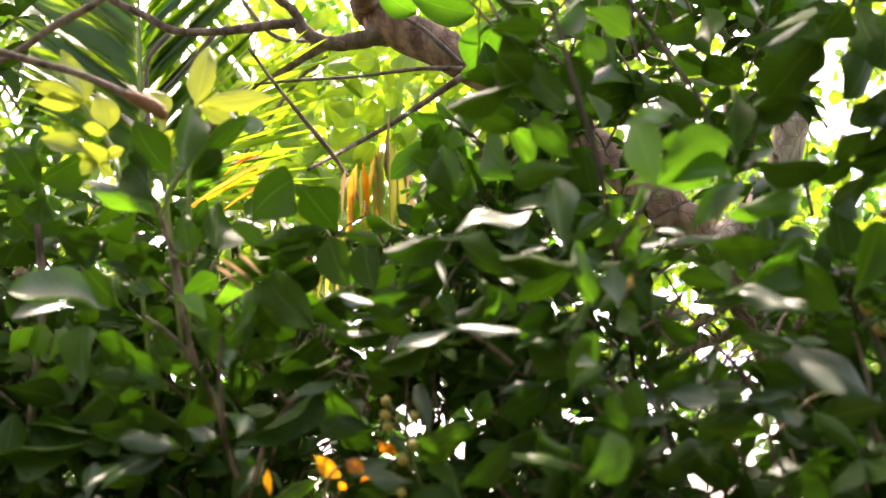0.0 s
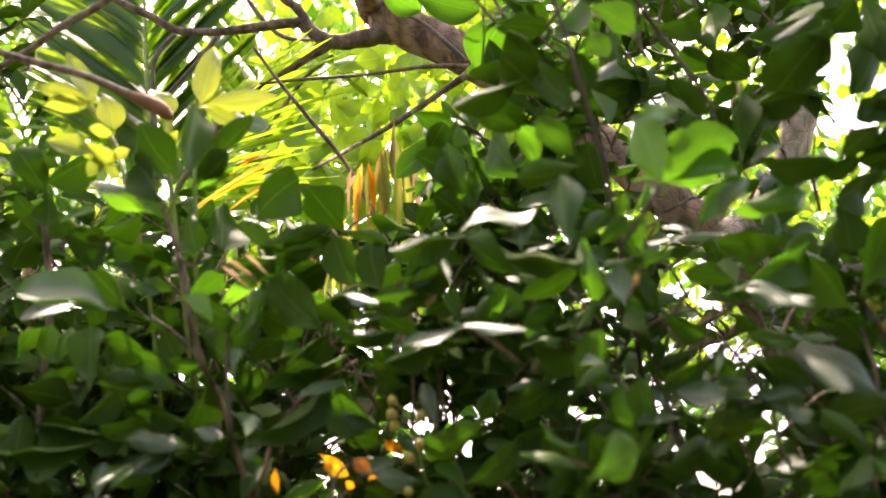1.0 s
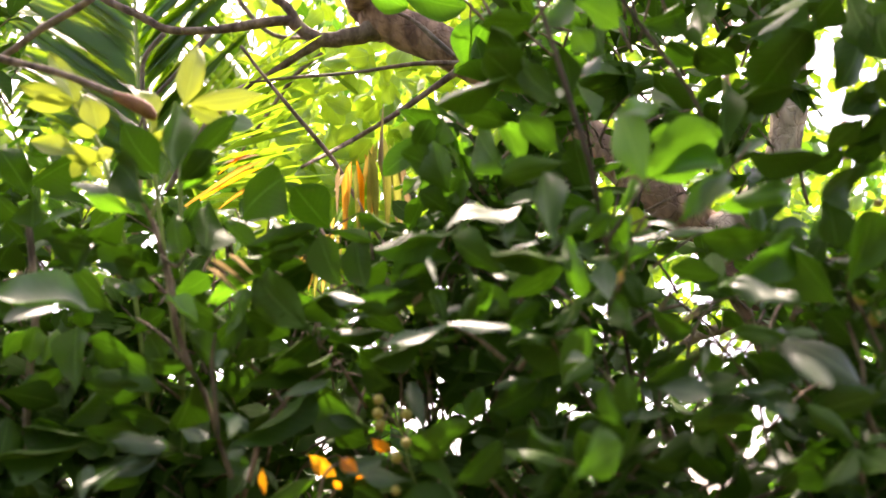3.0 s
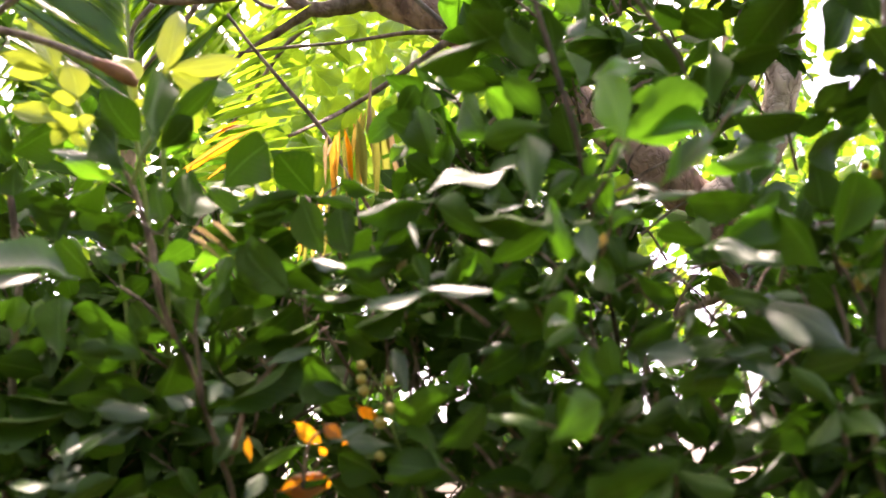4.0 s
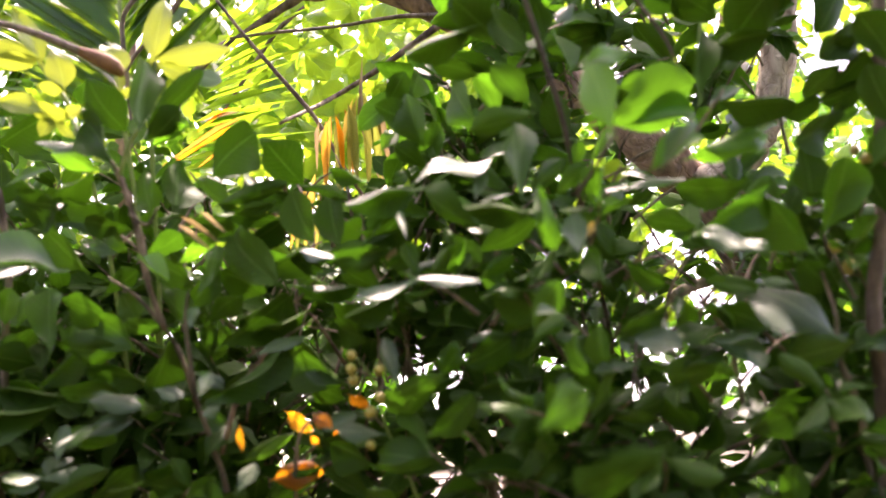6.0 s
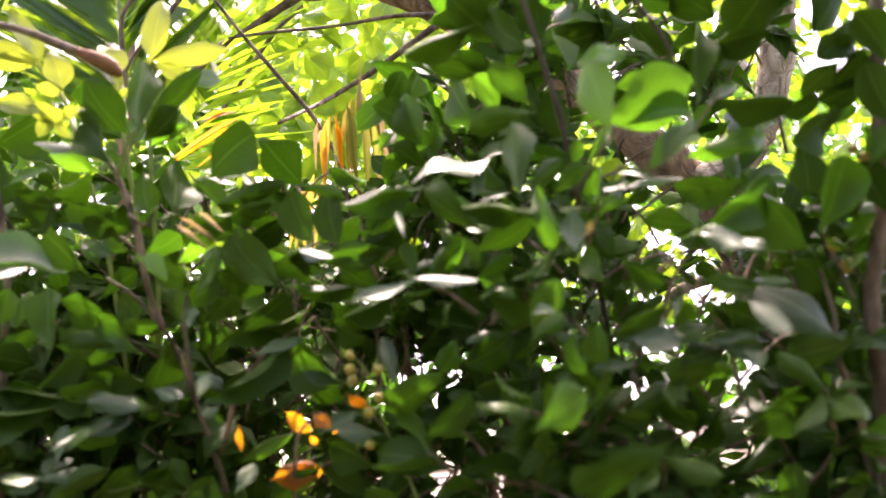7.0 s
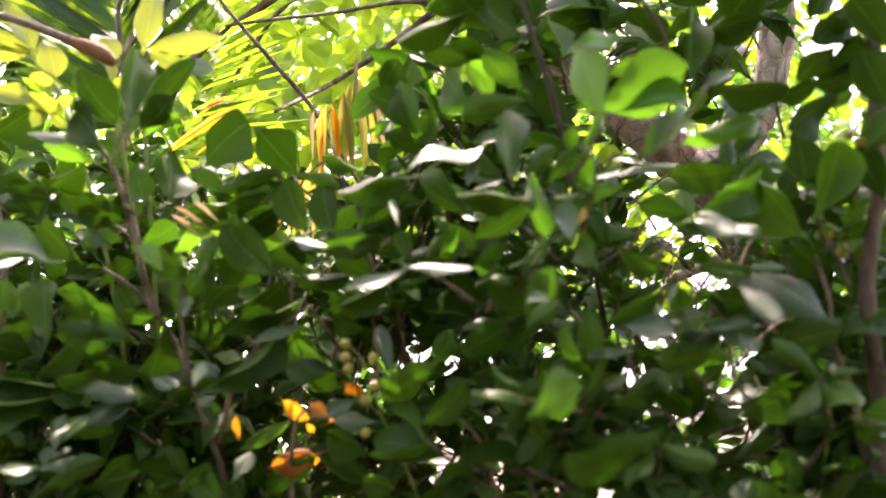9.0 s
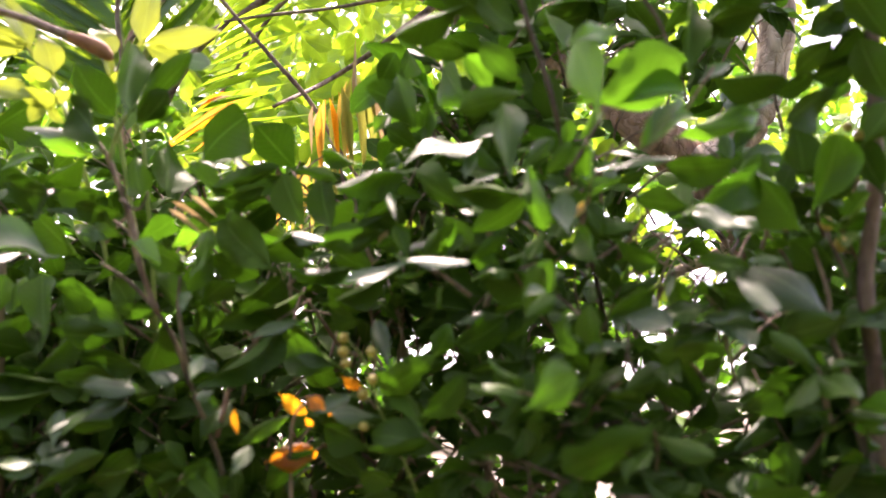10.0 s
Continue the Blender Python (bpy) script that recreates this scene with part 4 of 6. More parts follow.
middle_shrub.leaf("old", (-0.075, 0.724, 1.760), (-0.064, 0.696, 1.701), 0.040, (-0.62, -0.75, 0.24), "point")
middle_shrub.leaf("hedge", (0.014, 0.696, 1.751), (-0.054, 0.664, 1.730), 0.027, (0.47, -0.48, -0.74), "round")
middle_shrub.leaf("old", (-0.102, 0.723, 1.769), (-0.057, 0.697, 1.745), 0.014, (-0.61, -0.59, -0.53), "round")
middle_shrub.leaf("old", (-0.040, 0.723, 1.770), (-0.074, 0.737, 1.789), 0.019, (-0.57, -0.59, -0.58), "round")
middle_shrub.leaf("old", (0.016, 0.755, 1.794), (-0.015, 0.745, 1.813), 0.027, (-0.26, -0.61, -0.75), "round")
middle_shrub.leaf("green", (-0.039, 0.896, 1.873), (-0.020, 0.904, 1.901), 0.021, (0.01, -0.97, 0.25), "oval")
middle_shrub.leaf("old", (-0.020, 0.758, 1.867), (0.001, 0.742, 1.891), 0.029, (0.26, -0.68, -0.69), "curl")
middle_shrub.leaf("old", (0.001, 0.746, 1.863), (0.019, 0.754, 1.899), 0.031, (0.77, -0.58, -0.27), "curl")
middle_shrub.leaf("hedge", (0.018, 0.737, 1.827), (-0.032, 0.743, 1.856), 0.035, (-0.48, -0.56, -0.68), "round")
middle_shrub.leaf("hedge", (0.015, 0.740, 1.810), (-0.002, 0.720, 1.857), 0.040, (-0.59, -0.65, -0.48), "oval")
middle_shrub.leaf("hedge", (0.071, 0.713, 1.814), (0.041, 0.727, 1.868), 0.046, (-0.81, -0.51, -0.30), "curl")
middle_shrub.leaf("green", (0.087, 0.707, 1.821), (0.068, 0.693, 1.859), 0.028, (0.27, -0.94, -0.21), "round")
middle_shrub.leaf("hedge_sheen", (0.008, 0.600, 1.719), (0.074, 0.610, 1.745), 0.036, (-0.18, -0.65, 0.73), "wavy", sun=0.028)
middle_shrub.leaf("hedge_sheen", (0.057, 0.592, 1.702), (0.067, 0.608, 1.729), 0.011, (-0.23, -0.82, 0.53), "flat")
middle_shrub.leaf("hedge_sheen", (0.088, 0.596, 1.706), (0.060, 0.604, 1.703), 0.009, (-0.24, -0.63, 0.74), "flat", sun=0.009)
middle_shrub.leaf("old", (0.056, 0.649, 1.698), (0.012, 0.671, 1.735), 0.038, (-0.70, -0.47, -0.54), "round")
middle_shrub.leaf("old", (0.111, 0.636, 1.703), (0.049, 0.644, 1.716), 0.020, (-0.25, -0.50, -0.83), "round")
middle_shrub.leaf("old", (-0.045, 0.724, 1.714), (-0.014, 0.736, 1.744), 0.028, (0.65, -0.65, -0.40), "round")
middle_shrub.leaf("hedge_sheen", (-0.016, 0.707, 1.712), (-0.046, 0.693, 1.697), 0.009, (0.11, -0.82, 0.57), "flat")
middle_shrub.leaf("hedge_sheen", (-0.088, 0.636, 1.681), (-0.057, 0.622, 1.669), 0.017, (0.05, -0.62, 0.78), "round", sun=0.009)
middle_shrub.leaf("hedge", (-0.094, 0.712, 1.693), (-0.020, 0.688, 1.688), 0.027, (-0.27, -0.70, -0.66), "curl")
middle_shrub.leaf("hedge_sheen", (-0.088, 0.685, 1.667), (-0.057, 0.695, 1.678), 0.007, (0.08, -0.87, 0.49), "oval")
middle_shrub.leaf("hedge_sheen", (0.002, 0.598, 1.676), (-0.005, 0.624, 1.704), 0.007, (-0.06, -0.76, 0.65), "flat", sun=0.009)
middle_shrub.leaf("hedge", (-0.023, 0.687, 1.677), (0.012, 0.673, 1.686), 0.020, (0.01, -0.56, -0.83), "oval")
middle_shrub.leaf("hedge_sheen", (-0.003, 0.652, 1.661), (0.025, 0.658, 1.673), 0.011, (-0.08, -0.83, 0.56), "flat")
middle_shrub.leaf("green", (0.012, 0.668, 1.656), (0.050, 0.652, 1.684), 0.019, (0.12, -0.77, -0.62), "oval")
middle_shrub.leaf("hedge_sheen", (0.009, 0.591, 1.641), (0.055, 0.567, 1.632), 0.017, (-0.15, -0.61, 0.78), "flat", sun=0.028)
middle_shrub.leaf("hedge_sheen", (0.010, 0.601, 1.642), (-0.036, 0.576, 1.619), 0.020, (-0.06, -0.61, 0.79), "flat", sun=0.024)
middle_shrub.leaf("hedge", (-0.008, 0.657, 1.650), (-0.058, 0.683, 1.632), 0.020, (0.00, -0.56, -0.83), "oval")
middle_shrub.leaf("old", (0.059, 0.675, 1.681), (0.108, 0.645, 1.694), 0.030, (-0.08, -0.50, -0.86), "round")
middle_shrub.leaf("old", (0.031, 0.694, 1.709), (0.060, 0.666, 1.668), 0.027, (-0.82, -0.52, -0.23), "round")
middle_shrub.leaf("green", (0.056, 0.664, 1.653), (0.090, 0.656, 1.671), 0.016, (0.12, -0.82, -0.56), "round")
middle_shrub.leaf("old", (-0.047, 0.712, 1.718), (-0.009, 0.728, 1.697), 0.022, (-0.21, -0.57, -0.80), "round")
middle_shrub.leaf("old", (-0.088, 0.752, 1.719), (-0.047, 0.728, 1.738), 0.032, (0.17, -0.42, -0.89), "round")
middle_shrub.leaf("old", (-0.042, 0.723, 1.618), (-0.077, 0.737, 1.636), 0.029, (-0.54, -0.66, -0.53), "oval")
middle_shrub.leaf("hedge_sheen", (-0.140, 0.700, 1.606), (-0.098, 0.720, 1.626), 0.016, (0.06, -0.78, 0.62), "flat")
middle_shrub.leaf("hedge", (-0.059, 0.721, 1.578), (-0.121, 0.759, 1.622), 0.049, (-0.66, -0.68, -0.33), "round")
middle_shrub.leaf("hedge_sheen", (-0.065, 0.722, 1.581), (-0.099, 0.718, 1.589), 0.017, (0.26, -0.74, 0.62), "flat")
middle_shrub.leaf("old", (-0.068, 0.753, 1.571), (-0.098, 0.747, 1.584), 0.037, (-0.14, -0.72, -0.68), "curl")
middle_shrub.leaf("hedge_sheen", (-0.013, 0.667, 1.571), (-0.025, 0.693, 1.614), 0.016, (-0.00, -0.86, 0.50), "flat")
middle_shrub.leaf("hedge", (0.009, 0.786, 1.620), (0.051, 0.814, 1.665), 0.043, (0.62, -0.78, -0.09), "round")
middle_shrub.leaf("green", (0.020, 0.696, 1.580), (0.041, 0.704, 1.609), 0.023, (0.49, -0.86, -0.11), "round")
middle_shrub.leaf("hedge", (0.013, 0.638, 1.529), (0.048, 0.622, 1.554), 0.027, (0.15, -0.72, -0.68), "oval")
middle_shrub.leaf("hedge", (0.022, 0.668, 1.577), (-0.023, 0.692, 1.547), 0.039, (0.15, -0.65, -0.75), "round")
middle_shrub.leaf("hedge", (0.086, 0.691, 1.610), (0.048, 0.669, 1.583), 0.035, (0.61, -0.75, -0.25), "oval")
middle_shrub.leaf("hedge_sheen", (0.044, 0.656, 1.600), (0.066, 0.664, 1.611), 0.009, (0.00, -0.83, 0.56), "flat")
middle_shrub.leaf("hedge", (0.101, 0.671, 1.570), (0.053, 0.689, 1.567), 0.026, (-0.21, -0.67, -0.71), "round")
middle_shrub.leaf("tan", (0.108, 0.715, 1.539), (0.099, 0.725, 1.555), 0.015, (-0.82, -0.57, -0.10), "curl")
middle_shrub.leaf("green", (0.052, 0.804, 1.559), (0.078, 0.796, 1.567), 0.019, (-0.36, -0.89, 0.27), "curl")
middle_shrub.leaf("hedge_sheen", (-0.079, 0.696, 1.539), (-0.051, 0.704, 1.552), 0.018, (0.01, -0.84, 0.54), "flat")
middle_shrub.leaf("hedge_sheen", (-0.027, 0.693, 1.533), (-0.066, 0.687, 1.540), 0.020, (0.21, -0.76, 0.62), "flat")
middle_shrub.leaf("hedge", (0.124, 0.670, 1.628), (0.068, 0.650, 1.642), 0.038, (0.01, -0.58, -0.82), "round")
middle_shrub.leaf("hedge", (0.076, 0.653, 1.519), (0.121, 0.667, 1.551), 0.039, (0.44, -0.87, -0.23), "round")
middle_shrub.leaf("tan", (-0.022, 0.709, 1.687), (-0.012, 0.703, 1.697), 0.009, (0.40, -0.58, -0.71), "point")
middle_shrub.leaf("old", (-0.032, 0.737, 1.668), (-0.078, 0.763, 1.698), 0.033, (-0.66, -0.57, -0.49), "round")
middle_shrub.leaf("old", (-0.077, 0.747, 1.661), (-0.047, 0.773, 1.633), 0.027, (-0.00, -0.73, -0.68), "round")
middle_shrub.leaf("old", (-0.039, 0.723, 1.509), (-0.078, 0.742, 1.531), 0.039, (-0.55, -0.77, -0.32), "round")
middle_shrub.leaf("tree", (-0.108, 1.005, 1.469), (-0.094, 1.020, 1.493), 0.028, (-0.26, -0.75, 0.61), "round")
middle_shrub.leaf("tree", (-0.156, 1.002, 1.478), (-0.114, 1.023, 1.490), 0.019, (0.16, -0.72, 0.68), "oval")
middle_shrub.leaf("tree", (-0.080, 1.058, 1.460), (-0.117, 1.066, 1.454), 0.021, (-0.25, -0.82, 0.52), "round")
middle_shrub.leaf("green", (0.005, 0.916, 1.454), (0.027, 0.909, 1.472), 0.020, (-0.43, -0.88, 0.21), "point")
middle_shrub.leaf("green", (0.046, 0.917, 1.564), (0.079, 0.908, 1.585), 0.022, (-0.36, -0.91, 0.20), "round")
middle_shrub.leaf("hedge", (-0.019, 0.740, 1.475), (-0.046, 0.725, 1.492), 0.027, (-0.01, -0.72, -0.69), "round")
middle_shrub.leaf("old", (-0.087, 0.739, 1.513), (-0.138, 0.766, 1.477), 0.028, (0.12, -0.71, -0.70), "round")
middle_shrub.leaf("old", (-0.050, 0.707, 1.694), (-0.010, 0.713, 1.728), 0.041, (0.56, -0.61, -0.56), "round")
middle_shrub.leaf("old", (-0.072, 0.706, 1.680), (-0.111, 0.714, 1.694), 0.021, (-0.35, -0.77, -0.54), "round")
middle_shrub.leaf("old", (-0.009, 0.704, 1.729), (-0.041, 0.716, 1.751), 0.023, (-0.53, -0.76, -0.38), "curl")
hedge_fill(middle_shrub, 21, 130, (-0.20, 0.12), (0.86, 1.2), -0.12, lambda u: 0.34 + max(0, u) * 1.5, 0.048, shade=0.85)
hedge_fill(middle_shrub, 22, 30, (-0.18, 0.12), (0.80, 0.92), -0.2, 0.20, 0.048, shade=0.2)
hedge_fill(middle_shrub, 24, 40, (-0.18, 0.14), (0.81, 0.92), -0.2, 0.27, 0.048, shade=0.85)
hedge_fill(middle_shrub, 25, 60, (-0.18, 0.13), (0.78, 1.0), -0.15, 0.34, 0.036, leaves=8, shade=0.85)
skirt(middle_shrub, 23, 110, (-0.22, 0.22), (0.76, 1.25), (0.08, 1.36), 0.06)

# the tall shrub with large leaves close by
right_shrub = Plant("shrub", (0.16, 0.60, 0), "tall dark green shrub with large glossy leaves close by", "shrub", HEDGE)
right_shrub.stem("stem", [(0.2084, 0.9925, 1.1771, 0.0056), (0.2043, 0.8739, 1.5215, 0.0032), (0.1915, 0.8054, 1.6181, 0.0025), (0.1623, 0.6960, 1.6725, 0.0021), (0.1420, 0.6296, 1.7191, 0.0019), (0.1281, 0.5899, 1.7683, 0.0022), (0.1154, 0.5750, 1.8117, 0.0022), (0.1019, 0.5586, 1.8594, 0.0019), (0.0899, 0.5451, 1.8985, 0.0016), (0.0808, 0.5317, 1.9375, 0.0010)], mat_dark, "dark upright stem")
right_shrub.stem("stem", [(0.1352, 0.5917, 1.7012, 0.0016), (0.1534, 0.5832, 1.7259, 0.0014), (0.1694, 0.5750, 1.7499, 0.0010)], mat_dark)
right_shrub.stem("stem", [(0.1516, 0.5767, 1.9433, 0.0017), (0.1776, 0.5896, 1.9059, 0.0020), (0.2013, 0.6009, 1.8732, 0.0020), (0.2250, 0.6122, 1.8404, 0.0017), (0.2365, 0.6218, 1.8125, 0.0012)], mat_dark)
right_shrub.stem("stem", [(0.2106, 0.5879, 1.7123, 0.0009), (0.2244, 0.5794, 1.7371, 0.0010), (0.2494, 0.5678, 1.7708, 0.0010)], mat_limb)
right_shrub.leaf("hedge", (0.087, 0.547, 1.691), (0.084, 0.573, 1.759), 0.030, (-0.65, -0.72, 0.25), "round")
right_shrub.leaf("old", (0.106, 0.589, 1.769), (0.058, 0.571, 1.748), 0.023, (0.50, -0.64, -0.58), "round")
right_shrub.leaf("green", (0.107, 0.607, 1.714), (0.117, 0.593, 1.663), 0.021, (0.12, -0.95, 0.28), "round")
right_shrub.leaf("hedge", (0.097, 0.575, 1.701), (0.127, 0.585, 1.727), 0.015, (0.51, -0.80, -0.30), "round")
right_shrub.leaf("old", (0.068, 0.621, 1.822), (0.030, 0.619, 1.838), 0.021, (-0.28, -0.58, -0.76), "curl")
right_shrub.leaf("old", (0.091, 0.614, 1.845), (0.049, 0.586, 1.871), 0.042, (-0.26, -0.43, -0.86), "round")
right_shrub.leaf("old", (0.095, 0.621, 1.871), (0.059, 0.599, 1.907), 0.040, (-0.55, -0.34, -0.76), "curl")
right_shrub.leaf("old", (0.101, 0.620, 1.918), (0.047, 0.600, 1.910), 0.026, (0.25, -0.35, -0.90), "round")
right_shrub.leaf("old", (0.069, 0.592, 1.852), (0.006, 0.608, 1.839), 0.024, (0.09, -0.35, -0.93), "round")
right_shrub.leaf("old", (0.107, 0.568, 1.813), (0.072, 0.592, 1.862), 0.037, (-0.83, -0.36, -0.43), "curl")
right_shrub.leaf("hedge", (0.107, 0.608, 1.788), (0.075, 0.592, 1.814), 0.031, (-0.44, -0.44, -0.78), "curl")
right_shrub.leaf("green", (0.135, 0.606, 1.933), (0.164, 0.594, 1.897), 0.027, (-0.75, -0.50, -0.44), "curl")
right_shrub.leaf("green", (0.128, 0.598, 1.903), (0.141, 0.602, 1.877), 0.024, (0.08, -0.99, -0.14), "round")
right_shrub.leaf("hedge_sheen", (0.150, 0.604, 1.875), (0.132, 0.596, 1.853), 0.014, (-0.07, -0.91, 0.41), "flat")
right_shrub.leaf("hedge", (0.095, 0.593, 1.898), (0.127, 0.607, 1.941), 0.025, (0.70, -0.64, -0.31), "oval")
right_shrub.leaf("old", (0.121, 0.598, 1.836), (0.117, 0.582, 1.870), 0.033, (-0.69, -0.61, -0.38), "curl")
right_shrub.leaf("old", (0.162, 0.637, 1.890), (0.157, 0.643, 1.931), 0.032, (-0.77, -0.64, 0.01), "curl")
right_shrub.leaf("old", (0.217, 0.709, 1.973), (0.270, 0.731, 2.003), 0.036, (0.57, -0.55, -0.61), "round")
right_shrub.leaf("old", (0.277, 0.707, 1.941), (0.285, 0.733, 2.014), 0.042, (-0.83, -0.49, 0.26), "round")
right_shrub.leaf("hedge", (0.277, 0.718, 1.928), (0.244, 0.702, 1.952), 0.034, (-0.52, -0.20, -0.83), "round")
right_shrub.leaf("old", (0.282, 0.637, 1.914), (0.358, 0.663, 1.962), 0.043, (0.58, -0.43, -0.69), "curl")
right_shrub.leaf("hedge_sheen", (0.289, 0.611, 1.893), (0.314, 0.581, 1.900), 0.016, (-0.69, -0.46, 0.56), "flat", sun=0.009)
right_shrub.leaf("old", (0.308, 0.707, 1.914), (0.269, 0.693, 1.942), 0.041, (-0.47, -0.34, -0.82), "curl")
right_shrub.leaf("old", (0.261, 0.824, 1.979), (0.160, 0.776, 1.927), 0.062, (0.57, -0.56, -0.60), "round")
right_shrub.leaf("old", (0.248, 0.786, 1.963), (0.288, 0.814, 1.924), 0.043, (-0.42, -0.49, -0.77), "round")
right_shrub.leaf("old", (0.323, 0.578, 1.883), (0.287, 0.622, 1.841), 0.050, (-0.04, -0.70, -0.71), "round")
right_shrub.leaf("old", (0.302, 0.602, 1.896), (0.331, 0.598, 1.864), 0.051, (-0.74, -0.19, -0.64), "round")
right_shrub.leaf("old", (0.310, 0.595, 1.833), (0.258, 0.605, 1.828), 0.029, (-0.02, -0.54, -0.84), "round")
right_shrub.leaf("old", (0.393, 0.633, 1.954), (0.379, 0.607, 1.878), 0.033, (-0.91, -0.33, 0.27), "curl")
right_shrub.leaf("old", (0.396, 0.634, 1.916), (0.365, 0.626, 1.849), 0.037, (0.40, -0.91, -0.06), "oval")
right_shrub.leaf("old", (0.412, 0.621, 1.944), (0.413, 0.639, 1.903), 0.029, (-0.02, -0.92, -0.38), "oval")
right_shrub.leaf("old", (0.347, 0.573, 1.907), (0.326, 0.587, 1.885), 0.032, (0.20, -0.70, -0.69), "oval")
right_shrub.leaf("old", (0.372, 0.590, 1.822), (0.347, 0.610, 1.814), 0.026, (-0.20, -0.58, -0.79), "round")
right_shrub.leaf("old", (0.359, 0.590, 1.802), (0.328, 0.610, 1.780), 0.023, (0.05, -0.72, -0.69), "round")
right_shrub.leaf("old", (0.392, 0.602, 1.894), (0.386, 0.598, 1.914), 0.030, (-0.92, -0.24, -0.32), "oval")
right_shrub.leaf("old", (0.392, 0.609, 1.847), (0.338, 0.591, 1.805), 0.029, (0.49, -0.83, -0.26), "round")
right_shrub.leaf("old", (0.348, 0.610, 1.783), (0.375, 0.590, 1.809), 0.028, (0.11, -0.74, -0.66), "round")
right_shrub.leaf("old", (0.375, 0.599, 1.788), (0.348, 0.621, 1.777), 0.025, (-0.19, -0.61, -0.76), "oval")
right_shrub.leaf("old", (0.395, 0.604, 1.861), (0.385, 0.596, 1.901), 0.038, (-0.93, -0.22, -0.29), "oval")
right_shrub.leaf("old", (0.264, 0.611, 1.781), (0.312, 0.589, 1.766), 0.032, (-0.41, -0.30, -0.86), "wavy")
right_shrub.leaf("hedge_sheen", (0.240, 0.579, 1.764), (0.267, 0.581, 1.779), 0.013, (-0.14, -0.92, 0.37), "flat")
right_shrub.leaf("old", (0.237, 0.588, 1.771), (0.253, 0.612, 1.850), 0.020, (0.35, -0.91, 0.21), "round")
right_shrub.leaf("old", (0.261, 0.603, 1.806), (0.295, 0.617, 1.839), 0.030, (0.55, -0.79, -0.25), "curl")
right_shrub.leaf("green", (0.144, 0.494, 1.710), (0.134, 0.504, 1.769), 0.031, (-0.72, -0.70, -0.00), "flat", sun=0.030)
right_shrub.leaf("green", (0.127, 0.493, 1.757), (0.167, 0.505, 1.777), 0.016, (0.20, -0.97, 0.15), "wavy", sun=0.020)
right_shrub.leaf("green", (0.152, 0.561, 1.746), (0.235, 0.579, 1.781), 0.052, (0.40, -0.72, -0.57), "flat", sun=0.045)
right_shrub.leaf("green", (0.168, 0.566, 1.775), (0.189, 0.564, 1.787), 0.012, (0.24, -0.77, -0.59), "oval")
right_shrub.leaf("green", (0.179, 0.571, 1.748), (0.233, 0.579, 1.764), 0.027, (0.10, -0.99, 0.13), "curl")
right_shrub.leaf("old", (0.325, 0.617, 1.742), (0.326, 0.623, 1.700), 0.037, (0.17, -0.98, -0.12), "round")
right_shrub.leaf("old", (0.356, 0.610, 1.765), (0.304, 0.590, 1.734), 0.035, (0.56, -0.65, -0.52), "round")
right_shrub.leaf("green", (0.177, 0.528, 1.695), (0.217, 0.532, 1.725), 0.022, (-0.15, -0.94, 0.30), "oval")
right_shrub.leaf("hedge_sheen", (0.159, 0.446, 1.664), (0.187, 0.456, 1.693), 0.009, (-0.51, -0.53, 0.68), "round", sun=0.017)
right_shrub.leaf("green", (0.229, 0.594, 1.728), (0.298, 0.606, 1.752), 0.025, (0.08, -0.97, 0.22), "round")
right_shrub.leaf("old", (0.280, 0.628, 1.717), (0.222, 0.612, 1.705), 0.030, (0.31, -0.64, -0.71), "curl")
right_shrub.leaf("green", (0.218, 0.593, 1.664), (0.297, 0.607, 1.700), 0.031, (0.34, -0.85, -0.40), "curl")
right_shrub.leaf("hedge", (0.323, 0.624, 1.650), (0.289, 0.616, 1.702), 0.046, (-0.74, -0.39, -0.55), "curl")
right_shrub.leaf("green", (0.324, 0.607, 1.667), (0.345, 0.593, 1.720), 0.037, (-0.01, -0.97, -0.25), "round")
right_shrub.leaf("hedge_sheen", (0.219, 0.576, 1.658), (0.245, 0.524, 1.636), 0.021, (-0.47, -0.53, 0.70), "wavy", sun=0.026)
right_shrub.leaf("hedge_sheen", (0.173, 0.613, 1.724), (0.189, 0.587, 1.712), 0.007, (-0.43, -0.57, 0.70), "flat", sun=0.009)
right_shrub.leaf("hedge_sheen", (0.168, 0.600, 1.705), (0.222, 0.600, 1.714), 0.009, (-0.05, -0.90, 0.43), "flat")
right_shrub.leaf("hedge_sheen", (0.152, 0.609, 1.707), (0.174, 0.591, 1.705), 0.013, (-0.40, -0.57, 0.72), "flat", sun=0.009)
right_shrub.leaf("tree", (0.238, 0.909, 1.813), (0.242, 0.891, 1.845), 0.043, (-0.83, -0.53, -0.19), "round")
right_shrub.leaf("hedge", (0.243, 0.656, 1.689), (0.203, 0.664, 1.699), 0.028, (-0.31, -0.50, -0.81), "round")
right_shrub.leaf("green", (0.149, 0.595, 1.730), (0.165, 0.605, 1.760), 0.012, (0.45, -0.89, 0.04), "oval")
right_shrub.leaf("hedge", (0.137, 0.608, 1.724), (0.143, 0.592, 1.746), 0.012, (0.20, -0.78, -0.59), "round")
right_shrub.leaf("hedge", (0.121, 0.604, 1.706), (0.144, 0.596, 1.726), 0.017, (0.22, -0.79, -0.56), "round")
right_shrub.leaf("hedge_sheen", (0.127, 0.563, 1.648), (0.128, 0.577, 1.680), 0.018, (-0.15, -0.89, 0.42), "flat")
right_shrub.leaf("dry", (0.133, 0.578, 1.661), (0.143, 0.582, 1.675), 0.007, (0.49, -0.87, -0.02), "round")
